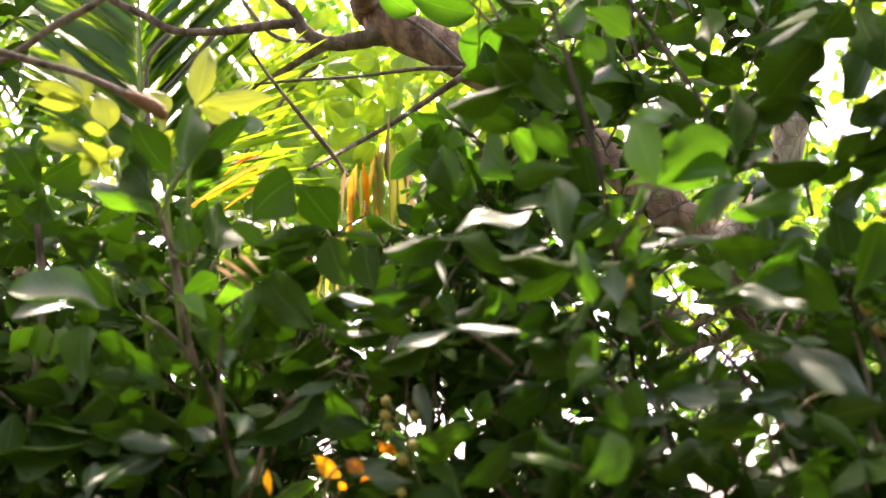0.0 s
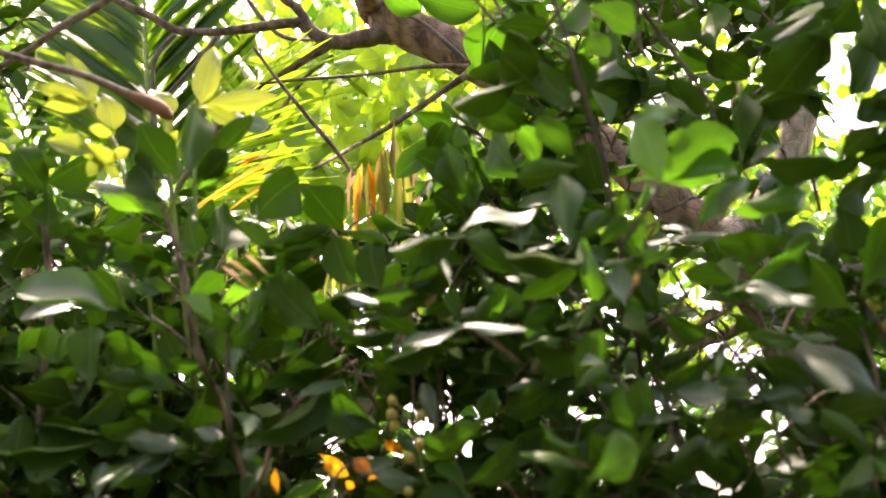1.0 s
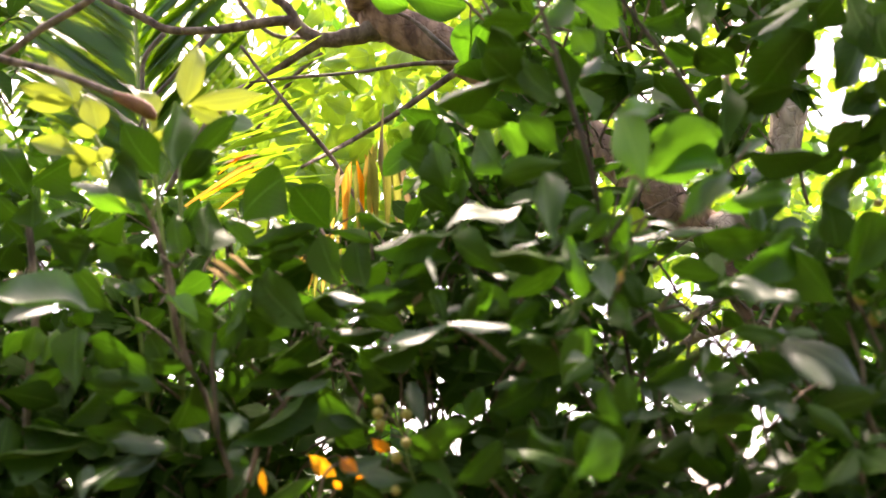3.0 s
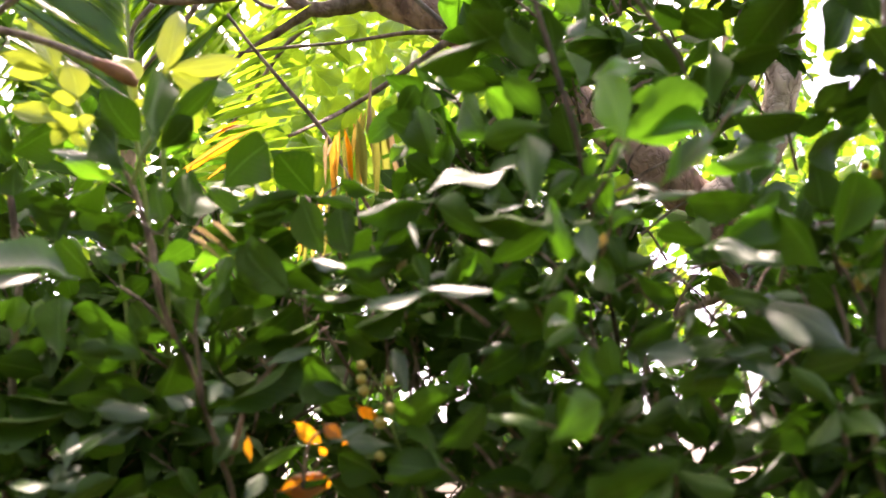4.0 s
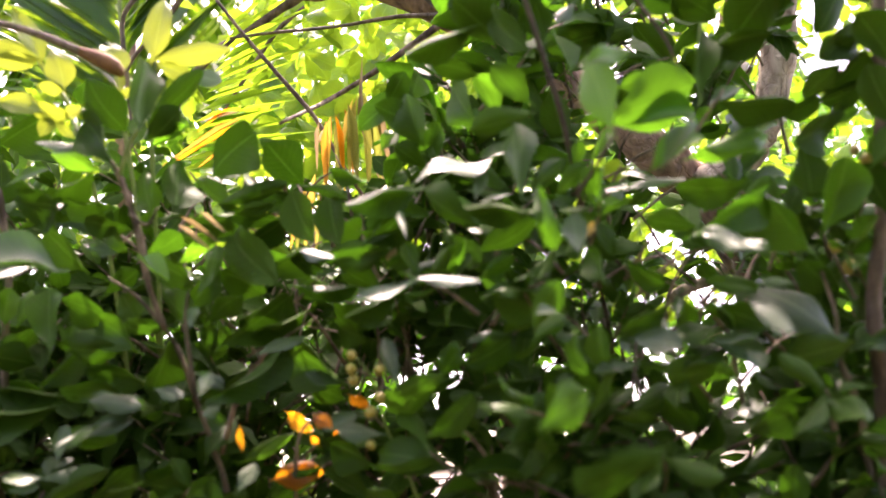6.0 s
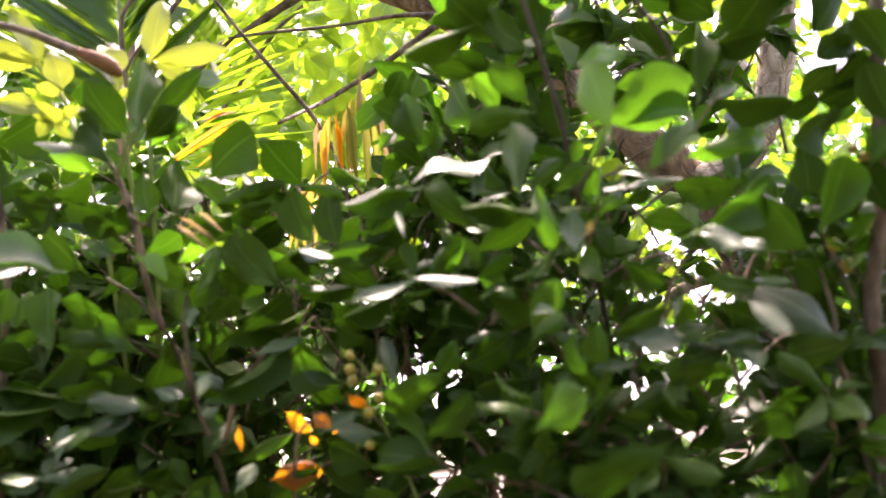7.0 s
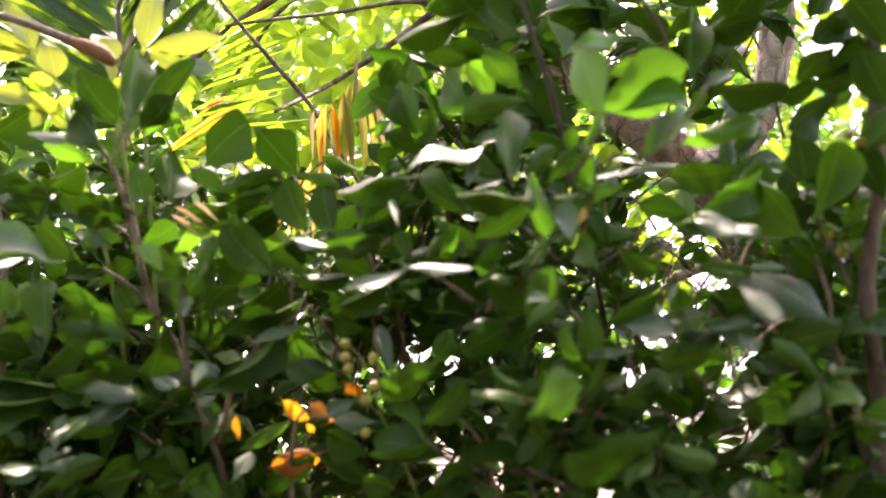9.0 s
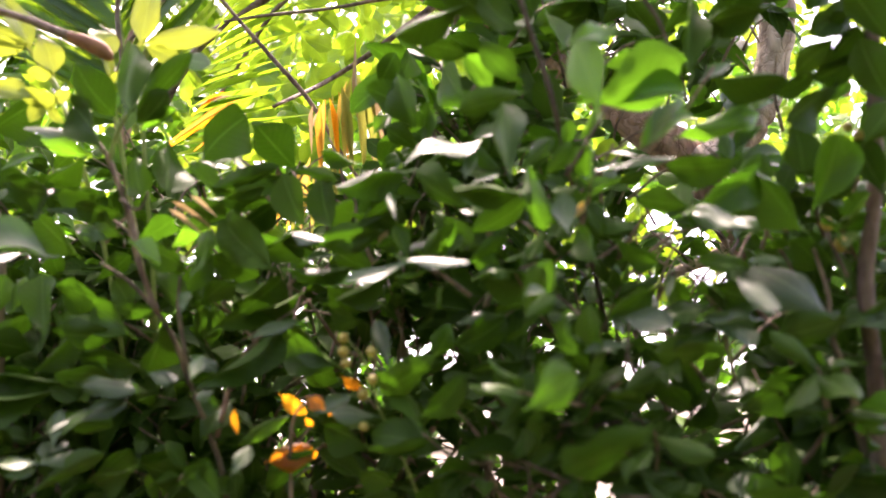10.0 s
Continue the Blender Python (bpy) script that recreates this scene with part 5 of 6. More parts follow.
right_shrub.leaf("old", (0.184, 0.668, 1.715), (0.210, 0.652, 1.718), 0.012, (-0.32, -0.65, -0.69), "curl")
right_shrub.leaf("hedge_sheen", (0.312, 0.596, 1.585), (0.278, 0.644, 1.637), 0.044, (-0.26, -0.79, 0.56), "round")
right_shrub.leaf("hedge_sheen", (0.199, 0.446, 1.584), (0.206, 0.417, 1.561), 0.010, (-0.47, -0.61, 0.64), "flat", sun=0.017)
right_shrub.leaf("hedge", (0.278, 0.619, 1.595), (0.251, 0.641, 1.619), 0.030, (-0.78, -0.50, -0.39), "curl")
right_shrub.leaf("hedge_sheen", (0.239, 0.651, 1.592), (0.273, 0.629, 1.566), 0.026, (-0.20, -0.85, 0.49), "curl")
right_shrub.leaf("hedge_sheen", (0.168, 0.605, 1.589), (0.201, 0.595, 1.580), 0.025, (-0.14, -0.86, 0.49), "flat")
right_shrub.leaf("hedge_sheen", (0.196, 0.631, 1.614), (0.186, 0.609, 1.592), 0.014, (-0.40, -0.56, 0.72), "flat", sun=0.012)
right_shrub.leaf("hedge_sheen", (0.207, 0.627, 1.605), (0.224, 0.653, 1.634), 0.008, (-0.07, -0.73, 0.68), "flat")
right_shrub.leaf("hedge", (0.202, 0.614, 1.616), (0.160, 0.626, 1.596), 0.023, (0.06, -0.80, -0.60), "round")
right_shrub.leaf("hedge_sheen", (0.176, 0.620, 1.572), (0.139, 0.620, 1.570), 0.013, (-0.04, -0.78, 0.63), "flat")
right_shrub.leaf("hedge", (0.083, 0.492, 1.524), (0.115, 0.508, 1.542), 0.031, (0.55, -0.78, -0.29), "round")
right_shrub.leaf("green", (0.093, 0.597, 1.593), (0.119, 0.603, 1.612), 0.015, (-0.08, -0.91, 0.41), "round")
right_shrub.leaf("hedge", (0.117, 0.554, 1.588), (0.121, 0.566, 1.560), 0.019, (-0.75, -0.55, -0.37), "curl")
right_shrub.leaf("hedge", (0.262, 0.671, 1.569), (0.204, 0.649, 1.562), 0.035, (0.32, -0.66, -0.68), "round")
right_shrub.leaf("hedge_sheen", (0.257, 0.665, 1.534), (0.276, 0.655, 1.538), 0.025, (-0.42, -0.44, 0.79), "flat", sun=0.012)
right_shrub.leaf("green", (0.325, 0.655, 1.538), (0.297, 0.665, 1.530), 0.016, (-0.21, -0.88, -0.42), "curl")
right_shrub.leaf("hedge_sheen", (0.322, 0.653, 1.535), (0.348, 0.667, 1.559), 0.015, (-0.49, -0.40, 0.77), "flat", sun=0.012)
right_shrub.leaf("hedge_sheen", (0.331, 0.668, 1.539), (0.342, 0.652, 1.529), 0.010, (-0.34, -0.66, 0.67), "round")
right_shrub.leaf("hedge", (0.346, 0.679, 1.553), (0.262, 0.641, 1.517), 0.040, (0.50, -0.81, -0.30), "oval")
right_shrub.leaf("hedge", (0.346, 0.632, 1.583), (0.288, 0.628, 1.570), 0.037, (0.18, -0.83, -0.53), "round")
right_shrub.leaf("hedge_sheen", (0.328, 0.634, 1.565), (0.347, 0.646, 1.594), 0.007, (-0.39, -0.74, 0.54), "flat")
right_shrub.leaf("hedge", (0.098, 0.632, 1.599), (0.120, 0.608, 1.636), 0.029, (0.26, -0.73, -0.64), "round")
right_shrub.leaf("hedge", (0.154, 0.612, 1.634), (0.147, 0.628, 1.666), 0.027, (-0.90, -0.43, 0.04), "round")
right_shrub.leaf("hedge", (0.181, 0.658, 1.663), (0.213, 0.662, 1.643), 0.023, (-0.34, -0.66, -0.67), "round")
right_shrub.leaf("hedge", (0.173, 0.666, 1.539), (0.224, 0.694, 1.557), 0.025, (0.51, -0.84, -0.19), "round")
right_shrub.leaf("hedge", (0.230, 0.683, 1.521), (0.210, 0.677, 1.552), 0.031, (-0.67, -0.53, -0.52), "curl")
right_shrub.leaf("hedge", (0.154, 0.629, 1.567), (0.141, 0.611, 1.599), 0.024, (-0.60, -0.57, -0.56), "curl")
right_shrub.leaf("hedge", (0.119, 0.632, 1.556), (0.151, 0.648, 1.578), 0.024, (0.57, -0.77, -0.28), "curl")
right_shrub.leaf("hedge", (0.270, 0.687, 1.647), (0.248, 0.673, 1.664), 0.019, (-0.40, -0.44, -0.81), "round")
right_shrub.leaf("hedge", (0.321, 0.654, 1.657), (0.350, 0.666, 1.630), 0.029, (-0.41, -0.57, -0.71), "round")
right_shrub.leaf("old", (0.315, 0.625, 1.772), (0.348, 0.615, 1.780), 0.021, (-0.01, -0.67, -0.74), "oval")
right_shrub.leaf("green", (0.345, 0.623, 1.756), (0.375, 0.617, 1.772), 0.020, (-0.28, -0.93, 0.22), "round")
right_shrub.leaf("hedge_sheen", (0.224, 0.607, 1.586), (0.255, 0.593, 1.579), 0.013, (-0.21, -0.74, 0.64), "oval")
right_shrub.leaf("hedge_sheen", (0.252, 0.607, 1.578), (0.256, 0.593, 1.561), 0.016, (-0.11, -0.78, 0.62), "round")
right_shrub.leaf("hedge_sheen", (0.091, 0.558, 1.603), (0.107, 0.562, 1.608), 0.012, (0.01, -0.76, 0.65), "curl")
right_shrub.leaf("hedge_sheen", (0.291, 0.590, 1.622), (0.271, 0.610, 1.631), 0.009, (-0.46, -0.70, 0.55), "flat")
right_shrub.leaf("hedge_sheen", (0.334, 0.603, 1.671), (0.341, 0.597, 1.663), 0.007, (-0.18, -0.83, 0.53), "flat")
right_shrub.leaf("hedge", (0.254, 0.733, 1.552), (0.287, 0.747, 1.569), 0.024, (0.51, -0.78, -0.37), "curl")
right_shrub.leaf("hedge", (0.231, 0.745, 1.562), (0.210, 0.735, 1.577), 0.019, (-0.27, -0.56, -0.78), "curl")
right_shrub.leaf("old", (0.144, 0.467, 1.505), (0.100, 0.498, 1.481), 0.032, (-0.10, -0.70, -0.71), "round")
right_shrub.leaf("hedge_sheen", (0.126, 0.478, 1.502), (0.146, 0.477, 1.505), 0.006, (-0.13, -0.76, 0.64), "round")
right_shrub.leaf("hedge_sheen", (0.292, 0.677, 1.489), (0.315, 0.668, 1.481), 0.009, (-0.10, -0.77, 0.63), "flat")
right_shrub.leaf("hedge_sheen", (0.245, 0.621, 1.454), (0.250, 0.644, 1.473), 0.021, (-0.38, -0.53, 0.76), "flat", sun=0.009)
right_shrub.leaf("hedge_sheen", (0.254, 0.665, 1.487), (0.298, 0.680, 1.522), 0.007, (-0.22, -0.76, 0.62), "flat")
right_shrub.leaf("hedge", (0.342, 0.609, 1.580), (0.370, 0.616, 1.592), 0.018, (0.35, -0.87, -0.35), "round")
right_shrub.leaf("hedge_sheen", (0.350, 0.616, 1.581), (0.364, 0.609, 1.580), 0.007, (-0.35, -0.79, 0.50), "flat")
right_shrub.leaf("green", (0.390, 0.727, 1.495), (0.358, 0.738, 1.481), 0.028, (-0.46, -0.78, 0.43), "curl")
right_shrub.leaf("hedge", (0.211, 0.682, 1.456), (0.177, 0.662, 1.476), 0.026, (-0.00, -0.70, -0.71), "curl")
right_shrub.leaf("hedge", (0.318, 0.683, 1.449), (0.297, 0.702, 1.472), 0.032, (-0.80, -0.49, -0.35), "round")
right_shrub.leaf("hedge", (0.251, 0.706, 1.490), (0.285, 0.719, 1.499), 0.016, (0.39, -0.89, -0.21), "round")
right_shrub.leaf("hedge", (0.287, 0.719, 1.471), (0.260, 0.705, 1.485), 0.014, (0.03, -0.75, -0.67), "round")
right_shrub.leaf("hedge", (0.271, 0.728, 1.459), (0.246, 0.717, 1.475), 0.019, (-0.13, -0.70, -0.70), "curl")
right_shrub.twig([(0.194, 0.7292, 1.5763, 0.002), (0.2012, 0.7358, 1.5571, 0.0025), (0.2133, 0.7433, 1.5354, 0.002)])
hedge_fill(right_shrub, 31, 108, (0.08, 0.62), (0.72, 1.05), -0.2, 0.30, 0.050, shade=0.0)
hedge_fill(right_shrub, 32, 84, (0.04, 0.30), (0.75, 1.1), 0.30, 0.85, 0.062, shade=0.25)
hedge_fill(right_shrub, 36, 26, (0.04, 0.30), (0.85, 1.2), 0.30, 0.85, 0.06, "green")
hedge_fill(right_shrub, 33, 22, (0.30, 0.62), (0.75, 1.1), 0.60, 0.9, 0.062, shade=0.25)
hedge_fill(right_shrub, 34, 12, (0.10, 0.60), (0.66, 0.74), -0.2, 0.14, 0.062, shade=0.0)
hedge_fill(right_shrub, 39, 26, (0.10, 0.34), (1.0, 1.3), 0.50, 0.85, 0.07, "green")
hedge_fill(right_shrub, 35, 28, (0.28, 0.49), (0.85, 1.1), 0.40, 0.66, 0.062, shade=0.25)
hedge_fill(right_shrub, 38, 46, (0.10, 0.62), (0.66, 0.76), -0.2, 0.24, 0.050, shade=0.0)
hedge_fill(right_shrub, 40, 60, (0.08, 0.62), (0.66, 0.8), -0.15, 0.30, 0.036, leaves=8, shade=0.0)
skirt(right_shrub, 37, 150, (0.08, 0.80), (0.72, 1.25), (0.08, 1.30), 0.065)

# the slim upright trunk with berries at its side
slim_shrub = Plant("shrub", (0.36, 0.60, 0), "slim upright shrub trunk with a few yellow berries", "shrub", HEDGE)
slim_shrub.stem("stem", [(0.3602, 0.7506, 1.1779, 0.0076), (0.3674, 0.6953, 1.3947, 0.0076), (0.3722, 0.6622, 1.5247, 0.0067), (0.3688, 0.6399, 1.6118, 0.0063), (0.3816, 0.6214, 1.6849, 0.0058), (0.3858, 0.596, 1.7846, 0.0058), (0.3905, 0.5684, 1.8929, 0.0054)], mat_slim, "slim grey-brown trunk")
slim_stalk = slim_shrub.stem("berry_stalk", [(0.3744, 0.6929, 1.4371, 0.0041), (0.3637, 0.6815, 1.4818, 0.0036), (0.3568, 0.6689, 1.5306, 0.0032), (0.3424, 0.6574, 1.5754, 0.0023), (0.3422, 0.6495, 1.6062, 0.0018), (0.3331, 0.6403, 1.642, 0.0014)], mat_twig)
slim_shrub.twig([(0.3588, 0.6465, 1.6184, 0.0014), (0.3509, 0.6419, 1.6365, 0.0014), (0.3439, 0.6372, 1.6545, 0.0009)])
berry(slim_stalk, (0.3397, 0.6241, 1.6565), 0.0050)
berry(slim_stalk, (0.3503, 0.6287, 1.643), 0.0050)
berry(slim_stalk, (0.3487, 0.6436, 1.6632), 0.0051)
berry(slim_stalk, (0.3581, 0.6486, 1.6439), 0.0051)
berry(slim_stalk, (0.3816, 0.6395, 1.6804), 0.0055)
berry(slim_stalk, (0.3883, 0.6431, 1.7366), 0.0052)
berry(slim_stalk, (0.3793, 0.6411, 1.744), 0.0042)
slim_shrub.leaf("old", (0.378, 0.608, 1.676), (0.36, 0.605, 1.718), 0.027, (-0.33, -0.92, -0.21))
slim_shrub.leaf("old", (0.39, 0.591, 1.743), (0.37, 0.583, 1.793), 0.033, (-0.35, -0.89, -0.28))
slim_shrub.leaf("old", (0.389, 0.579, 1.79), (0.361, 0.568, 1.83), 0.031, (-0.26, -0.87, -0.41))
slim_shrub.leaf("old", (0.357, 0.615, 1.677), (0.343, 0.606, 1.71), 0.023, (-0.21, -0.91, -0.35))
slim_shrub.leaf("old", (0.365, 0.594, 1.713), (0.394, 0.587, 1.746), 0.029, (-0.36, -0.92, 0.13))
slim_shrub.leaf("hedge", (0.339, 0.641, 1.573), (0.393, 0.643, 1.597), 0.036, (-0.3, -0.64, 0.71))
slim_shrub.leaf("hedge", (0.367, 0.692, 1.546), (0.405, 0.688, 1.562), 0.031, (-0.22, -0.93, 0.31))
hedge_fill(slim_shrub, 41, 16, (0.44, 0.70), (0.70, 1.0), -0.2, 0.5, 0.06)

# the hedge runs on to both sides
for k, (x0, x1) in enumerate(((-2.3, -1.5), (-1.5, -0.80), (0.95, 1.6), (1.6, 2.4))):
    mid = (x0 + x1) / 2
    side_shrub = Plant("shrub", (mid, 1.0, 0), "dark green glossy hedge shrub in the hedge row", "shrub", HEDGE)
    for j in range(3):
        side_shrub.stem("stem", [(mid + 0.05 * j, 1.0, 0, 0.012), (mid + 0.12 * (j - 1), 0.95 + 0.05 * j, 0.8, 0.009), (mid + 0.25 * (j - 1), 1.0, 1.75, 0.004)], mat_twig, ring=8)
    skirt(side_shrub, 45 + k, 190, (x0, x1), (0.72, 1.30), (0.08, 1.95), 0.065)
    side_shrub.finish(60)

# shrubs behind the hedge
back_shrub = Plant("shrub", (0.0, 1.5, 0), "loose mid-green shrubs behind the hedge with thin stems", "shrub")
back_shrub.stem("stem", [(0.078, 1.3998, 1.0484, 0.0075), (0.1134, 1.2375, 1.5197, 0.0067), (0.1585, 1.1836, 1.6761, 0.005), (0.1776, 1.1458, 1.7859, 0.0033)], mat_twig)
back_shrub.stem("stem", [(0.4068, 1.2731, 1.2155, 0.0079), (0.3352, 1.1652, 1.5289, 0.0063), (0.2982, 1.1291, 1.6337, 0.0055), (0.2763, 1.1034, 1.7084, 0.0039)], mat_twig)
back_shrub.stem("stem", [(-0.5319, 1.4255, 1.1995, 0.0088), (-0.4888, 1.3049, 1.5497, 0.0071), (-0.4943, 1.2531, 1.7003, 0.0062), (-0.4829, 1.2128, 1.8171, 0.0044)], mat_twig)
hedge_fill(back_shrub, 51, 230, (-0.70, 0.75), (1.3, 2.0), -0.30, 0.28, 0.06, "hedge", 6, thin=False)
hedge_fill(back_shrub, 52, 40, (-0.70, 0.75), (1.3, 2.2), -0.30, 0.20, 0.06, "green", 6, thin=False)
# leaves mostly out of view, added to cut light on the left shrub
hedge_fill(back_shrub, 56, 150, (-1.3, -0.56), (0.7, 2.0), -0.30, 0.75, 0.07, "old", 6, thin=False)
hedge_fill(back_shrub, 54, 50, (-0.22, 0.10), (1.4, 2.1), -0.12, 0.22, 0.06, "hedge", 6, thin=False)
skirt(back_shrub, 53, 220, (-1.6, 1.6), (1.35, 2.1), (0.08, 1.1), 0.07)

# orange leaves glowing low behind the hedge
orange_plant = Plant("croton", (-0.12, 1.0, 0), "low shrub with orange leaves behind the hedge", "shrub")
orange_plant.stem("stem", [(-0.1105, 0.8335, 1.1663, 0.003), (-0.1149, 0.7709, 1.4117, 0.0025), (-0.1136, 0.7559, 1.4705, 0.002), (-0.1067, 0.7386, 1.5387, 0.0015), (-0.0803, 0.7342, 1.5568, 0.001)], mat_twig)
orange_plant.leaf("orange", (-0.132, 0.754, 1.502), (-0.089, 0.741, 1.509), 0.027, (-0.33, -0.89, 0.32), "wavy", sun=0.026)
orange_plant.leaf("orange", (-0.119, 0.747, 1.497), (-0.101, 0.748, 1.516), 0.015, (-0.16, -0.96, 0.23), "point", sun=0.020)
orange_plant.leaf("orange", (-0.120, 0.752, 1.560), (-0.097, 0.743, 1.542), 0.016, (-0.41, -0.90, -0.11), "wavy", sun=0.022)
orange_plant.leaf("orange", (-0.082, 0.674, 1.551), (-0.068, 0.672, 1.540), 0.014, (0.23, -0.88, 0.43), "point", sun=0.022)
orange_plant.leaf("orange", (-0.063, 0.749, 1.573), (-0.046, 0.746, 1.561), 0.012, (-0.35, -0.90, -0.25), "wavy", sun=0.022)
orange_plant.leaf("orange", (-0.078, 0.747, 1.537), (-0.069, 0.748, 1.543), 0.008, (0.32, -0.85, -0.43), "point", sun=0.016)
orange_plant.leaf("orange", (-0.092, 0.749, 1.531), (-0.098, 0.746, 1.538), 0.007, (-0.05, -0.91, -0.41), "point")
orange_plant.leaf("orange", (-0.163, 0.750, 1.549), (-0.159, 0.745, 1.527), 0.008, (-0.20, -0.96, 0.20), "point", sun=0.016)

# ---- the leaning tree behind the hedge ----
tree = Plant("tree", (0.9, 1.75, 0), "leaning tree with brown flaking bark and a forked limb", "tree")
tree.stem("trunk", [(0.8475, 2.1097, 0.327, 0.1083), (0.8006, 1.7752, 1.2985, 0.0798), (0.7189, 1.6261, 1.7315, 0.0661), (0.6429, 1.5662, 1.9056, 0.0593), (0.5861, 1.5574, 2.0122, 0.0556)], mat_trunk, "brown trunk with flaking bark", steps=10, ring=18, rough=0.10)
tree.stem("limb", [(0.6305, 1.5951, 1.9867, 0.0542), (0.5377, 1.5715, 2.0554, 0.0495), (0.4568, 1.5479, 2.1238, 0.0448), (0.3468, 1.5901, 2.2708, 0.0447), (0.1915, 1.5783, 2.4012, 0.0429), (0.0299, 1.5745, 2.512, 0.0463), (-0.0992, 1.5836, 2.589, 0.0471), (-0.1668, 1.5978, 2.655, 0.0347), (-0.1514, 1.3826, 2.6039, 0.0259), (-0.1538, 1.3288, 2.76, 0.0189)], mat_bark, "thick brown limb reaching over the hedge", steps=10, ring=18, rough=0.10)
tree.stem("limb", [(0.5655, 1.5285, 2.015, 0.0479), (0.6295, 1.5085, 2.073, 0.0388), (0.6801, 1.4847, 2.1421, 0.0342), (0.7048, 1.4552, 2.2279, 0.0342), (0.7145, 1.4107, 2.3571, 0.0319), (0.7314, 1.344, 2.5509, 0.0296), (0.7485, 1.255, 2.8094, 0.0274)], mat_lit_bark, "pale upright grey-brown limb, sunlit look in its bark", steps=10, ring=16, rough=0.10)
tree.stem("limb", [(-0.1125, 1.5856, 2.5831, 0.0286), (-0.1783, 1.5916, 2.5658, 0.0204), (-0.2636, 1.5935, 2.5601, 0.0174), (-0.3153, 1.583, 2.5908, 0.0143), (-0.3477, 1.5785, 2.6039, 0.0123), (-0.4921, 1.583, 2.5906, 0.0102), (-0.6099, 1.5822, 2.593, 0.0092), (-0.6747, 1.5711, 2.6252, 0.0092), (-0.7653, 1.5556, 2.6703, 0.0082), (-0.8555, 1.5315, 2.7402, 0.0071)], mat_limb, steps=6, ring=12, rough=0.12)
tree.stem("limb", [(-0.257, 1.5927, 2.5624, 0.0153), (-0.3233, 1.6055, 2.5254, 0.0123), (-0.4029, 1.622, 2.4774, 0.0123), (-0.4958, 1.6406, 2.4235, 0.0102), (-0.5902, 1.6826, 2.3016, 0.0082), (-0.6308, 1.7036, 2.2405, 0.0061)], mat_limb, steps=6, ring=12, rough=0.12)
tree.stem("limb", [(-0.3088, 1.5843, 2.587, 0.0123), (-0.334, 1.5692, 2.6308, 0.0112), (-0.3726, 1.5583, 2.6625, 0.0102), (-0.4235, 1.5345, 2.7317, 0.0092)], mat_limb, steps=6, ring=10, rough=0.12)
tree.stem("branch", [(0.0657, 1.4081, 2.3646, 0.0103), (0.0137, 1.4189, 2.3333, 0.0068), (-0.0904, 1.4405, 2.2706, 0.0057), (-0.1827, 1.4566, 2.2239, 0.0046), (-0.1854, 1.0132, 1.9702, 0.0024)], mat_limb, ring=8)
tree.stem("branch", [(0.0503, 1.4538, 2.3971, 0.0059), (-0.044, 1.4532, 2.399, 0.0047), (-0.1621, 1.4573, 2.3868, 0.0035), (-0.3037, 1.4594, 2.3807, 0.0035), (-0.3863, 1.4616, 2.3746, 0.0024)], mat_limb, ring=6)
tree.stem("branch", [(0.0446, 1.4499, 2.4084, 0.0059), (0.0042, 1.4374, 2.4448, 0.0059), (-0.0421, 1.4236, 2.4848, 0.0047), (-0.1004, 1.4136, 2.5138, 0.0035)], mat_limb, ring=6)
tree.stem("branch", [(-0.2974, 1.0774, 2.2104, 0.0027), (-0.263, 1.0935, 2.1638, 0.0027), (-0.2114, 1.1154, 2.1, 0.0035), (-0.1598, 1.1373, 2.0363, 0.0035), (-0.1173, 1.1635, 1.9603, 0.0027), (-0.0917, 1.1781, 1.918, 0.0027)], mat_limb, ring=6)
tree.stem("branch", [(-0.253, 1.5746, 2.5115, 0.0051), (-0.3183, 1.5909, 2.4642, 0.0051), (-0.3976, 1.6239, 2.3685, 0.0039), (-0.4638, 1.6527, 2.2847, 0.0026)], mat_limb, ring=6)
tree.stem("branch", [(0.4914, 1.651, 1.8245, 0.0094), (0.5212, 1.645, 1.8417, 0.0118), (0.5805, 1.6389, 1.8595, 0.013), (0.6403, 1.6259, 1.8973, 0.0141), (0.7, 1.6148, 1.9296, 0.0141)], mat_lit_bark, ring=8)
tree.stem("branch", [(-0.673, 1.711, 2.674, 0.0071), (-0.7282, 1.7336, 2.6082, 0.0057), (-0.7308, 1.7751, 2.4879, 0.0057), (-0.7253, 1.8212, 2.3541, 0.0042)], mat_limb, ring=6)
tree.stem("branch", [(-0.5599, 1.7118, 2.6717, 0.0071), (-0.6323, 1.7389, 2.5929, 0.0057), (-0.7119, 1.766, 2.5143, 0.0042), (-0.7487, 1.7888, 2.4481, 0.0028)], mat_limb, ring=6)
tree.stem("branch", [(-0.5874, 1.851, 2.9498, 0.0063), (-0.465, 1.903, 2.7988, 0.0063), (-0.3398, 1.9116, 2.7741, 0.0047)], mat_limb, ring=6)
# broad leaves that hang from the limb
tree.leaf("green", (0.087, 0.896, 2.13), (0.045, 0.927, 2.067), 0.069, (-0.06, -0.91, -0.4))
tree.leaf("green", (-0.089, 0.881, 2.176), (-0.03, 0.908, 2.146), 0.045, (0.16, -0.87, -0.47))
tree.leaf("hedge", (-0.039, 0.859, 2.141), (0.047, 0.866, 2.114), 0.051, (-0.08, -0.87, -0.49))
tree.leaf("tree", (-0.159, 1.206, 2.263), (-0.111, 1.214, 2.272), 0.036, (0.21, -0.91, -0.36))
rb = random.Random(61)
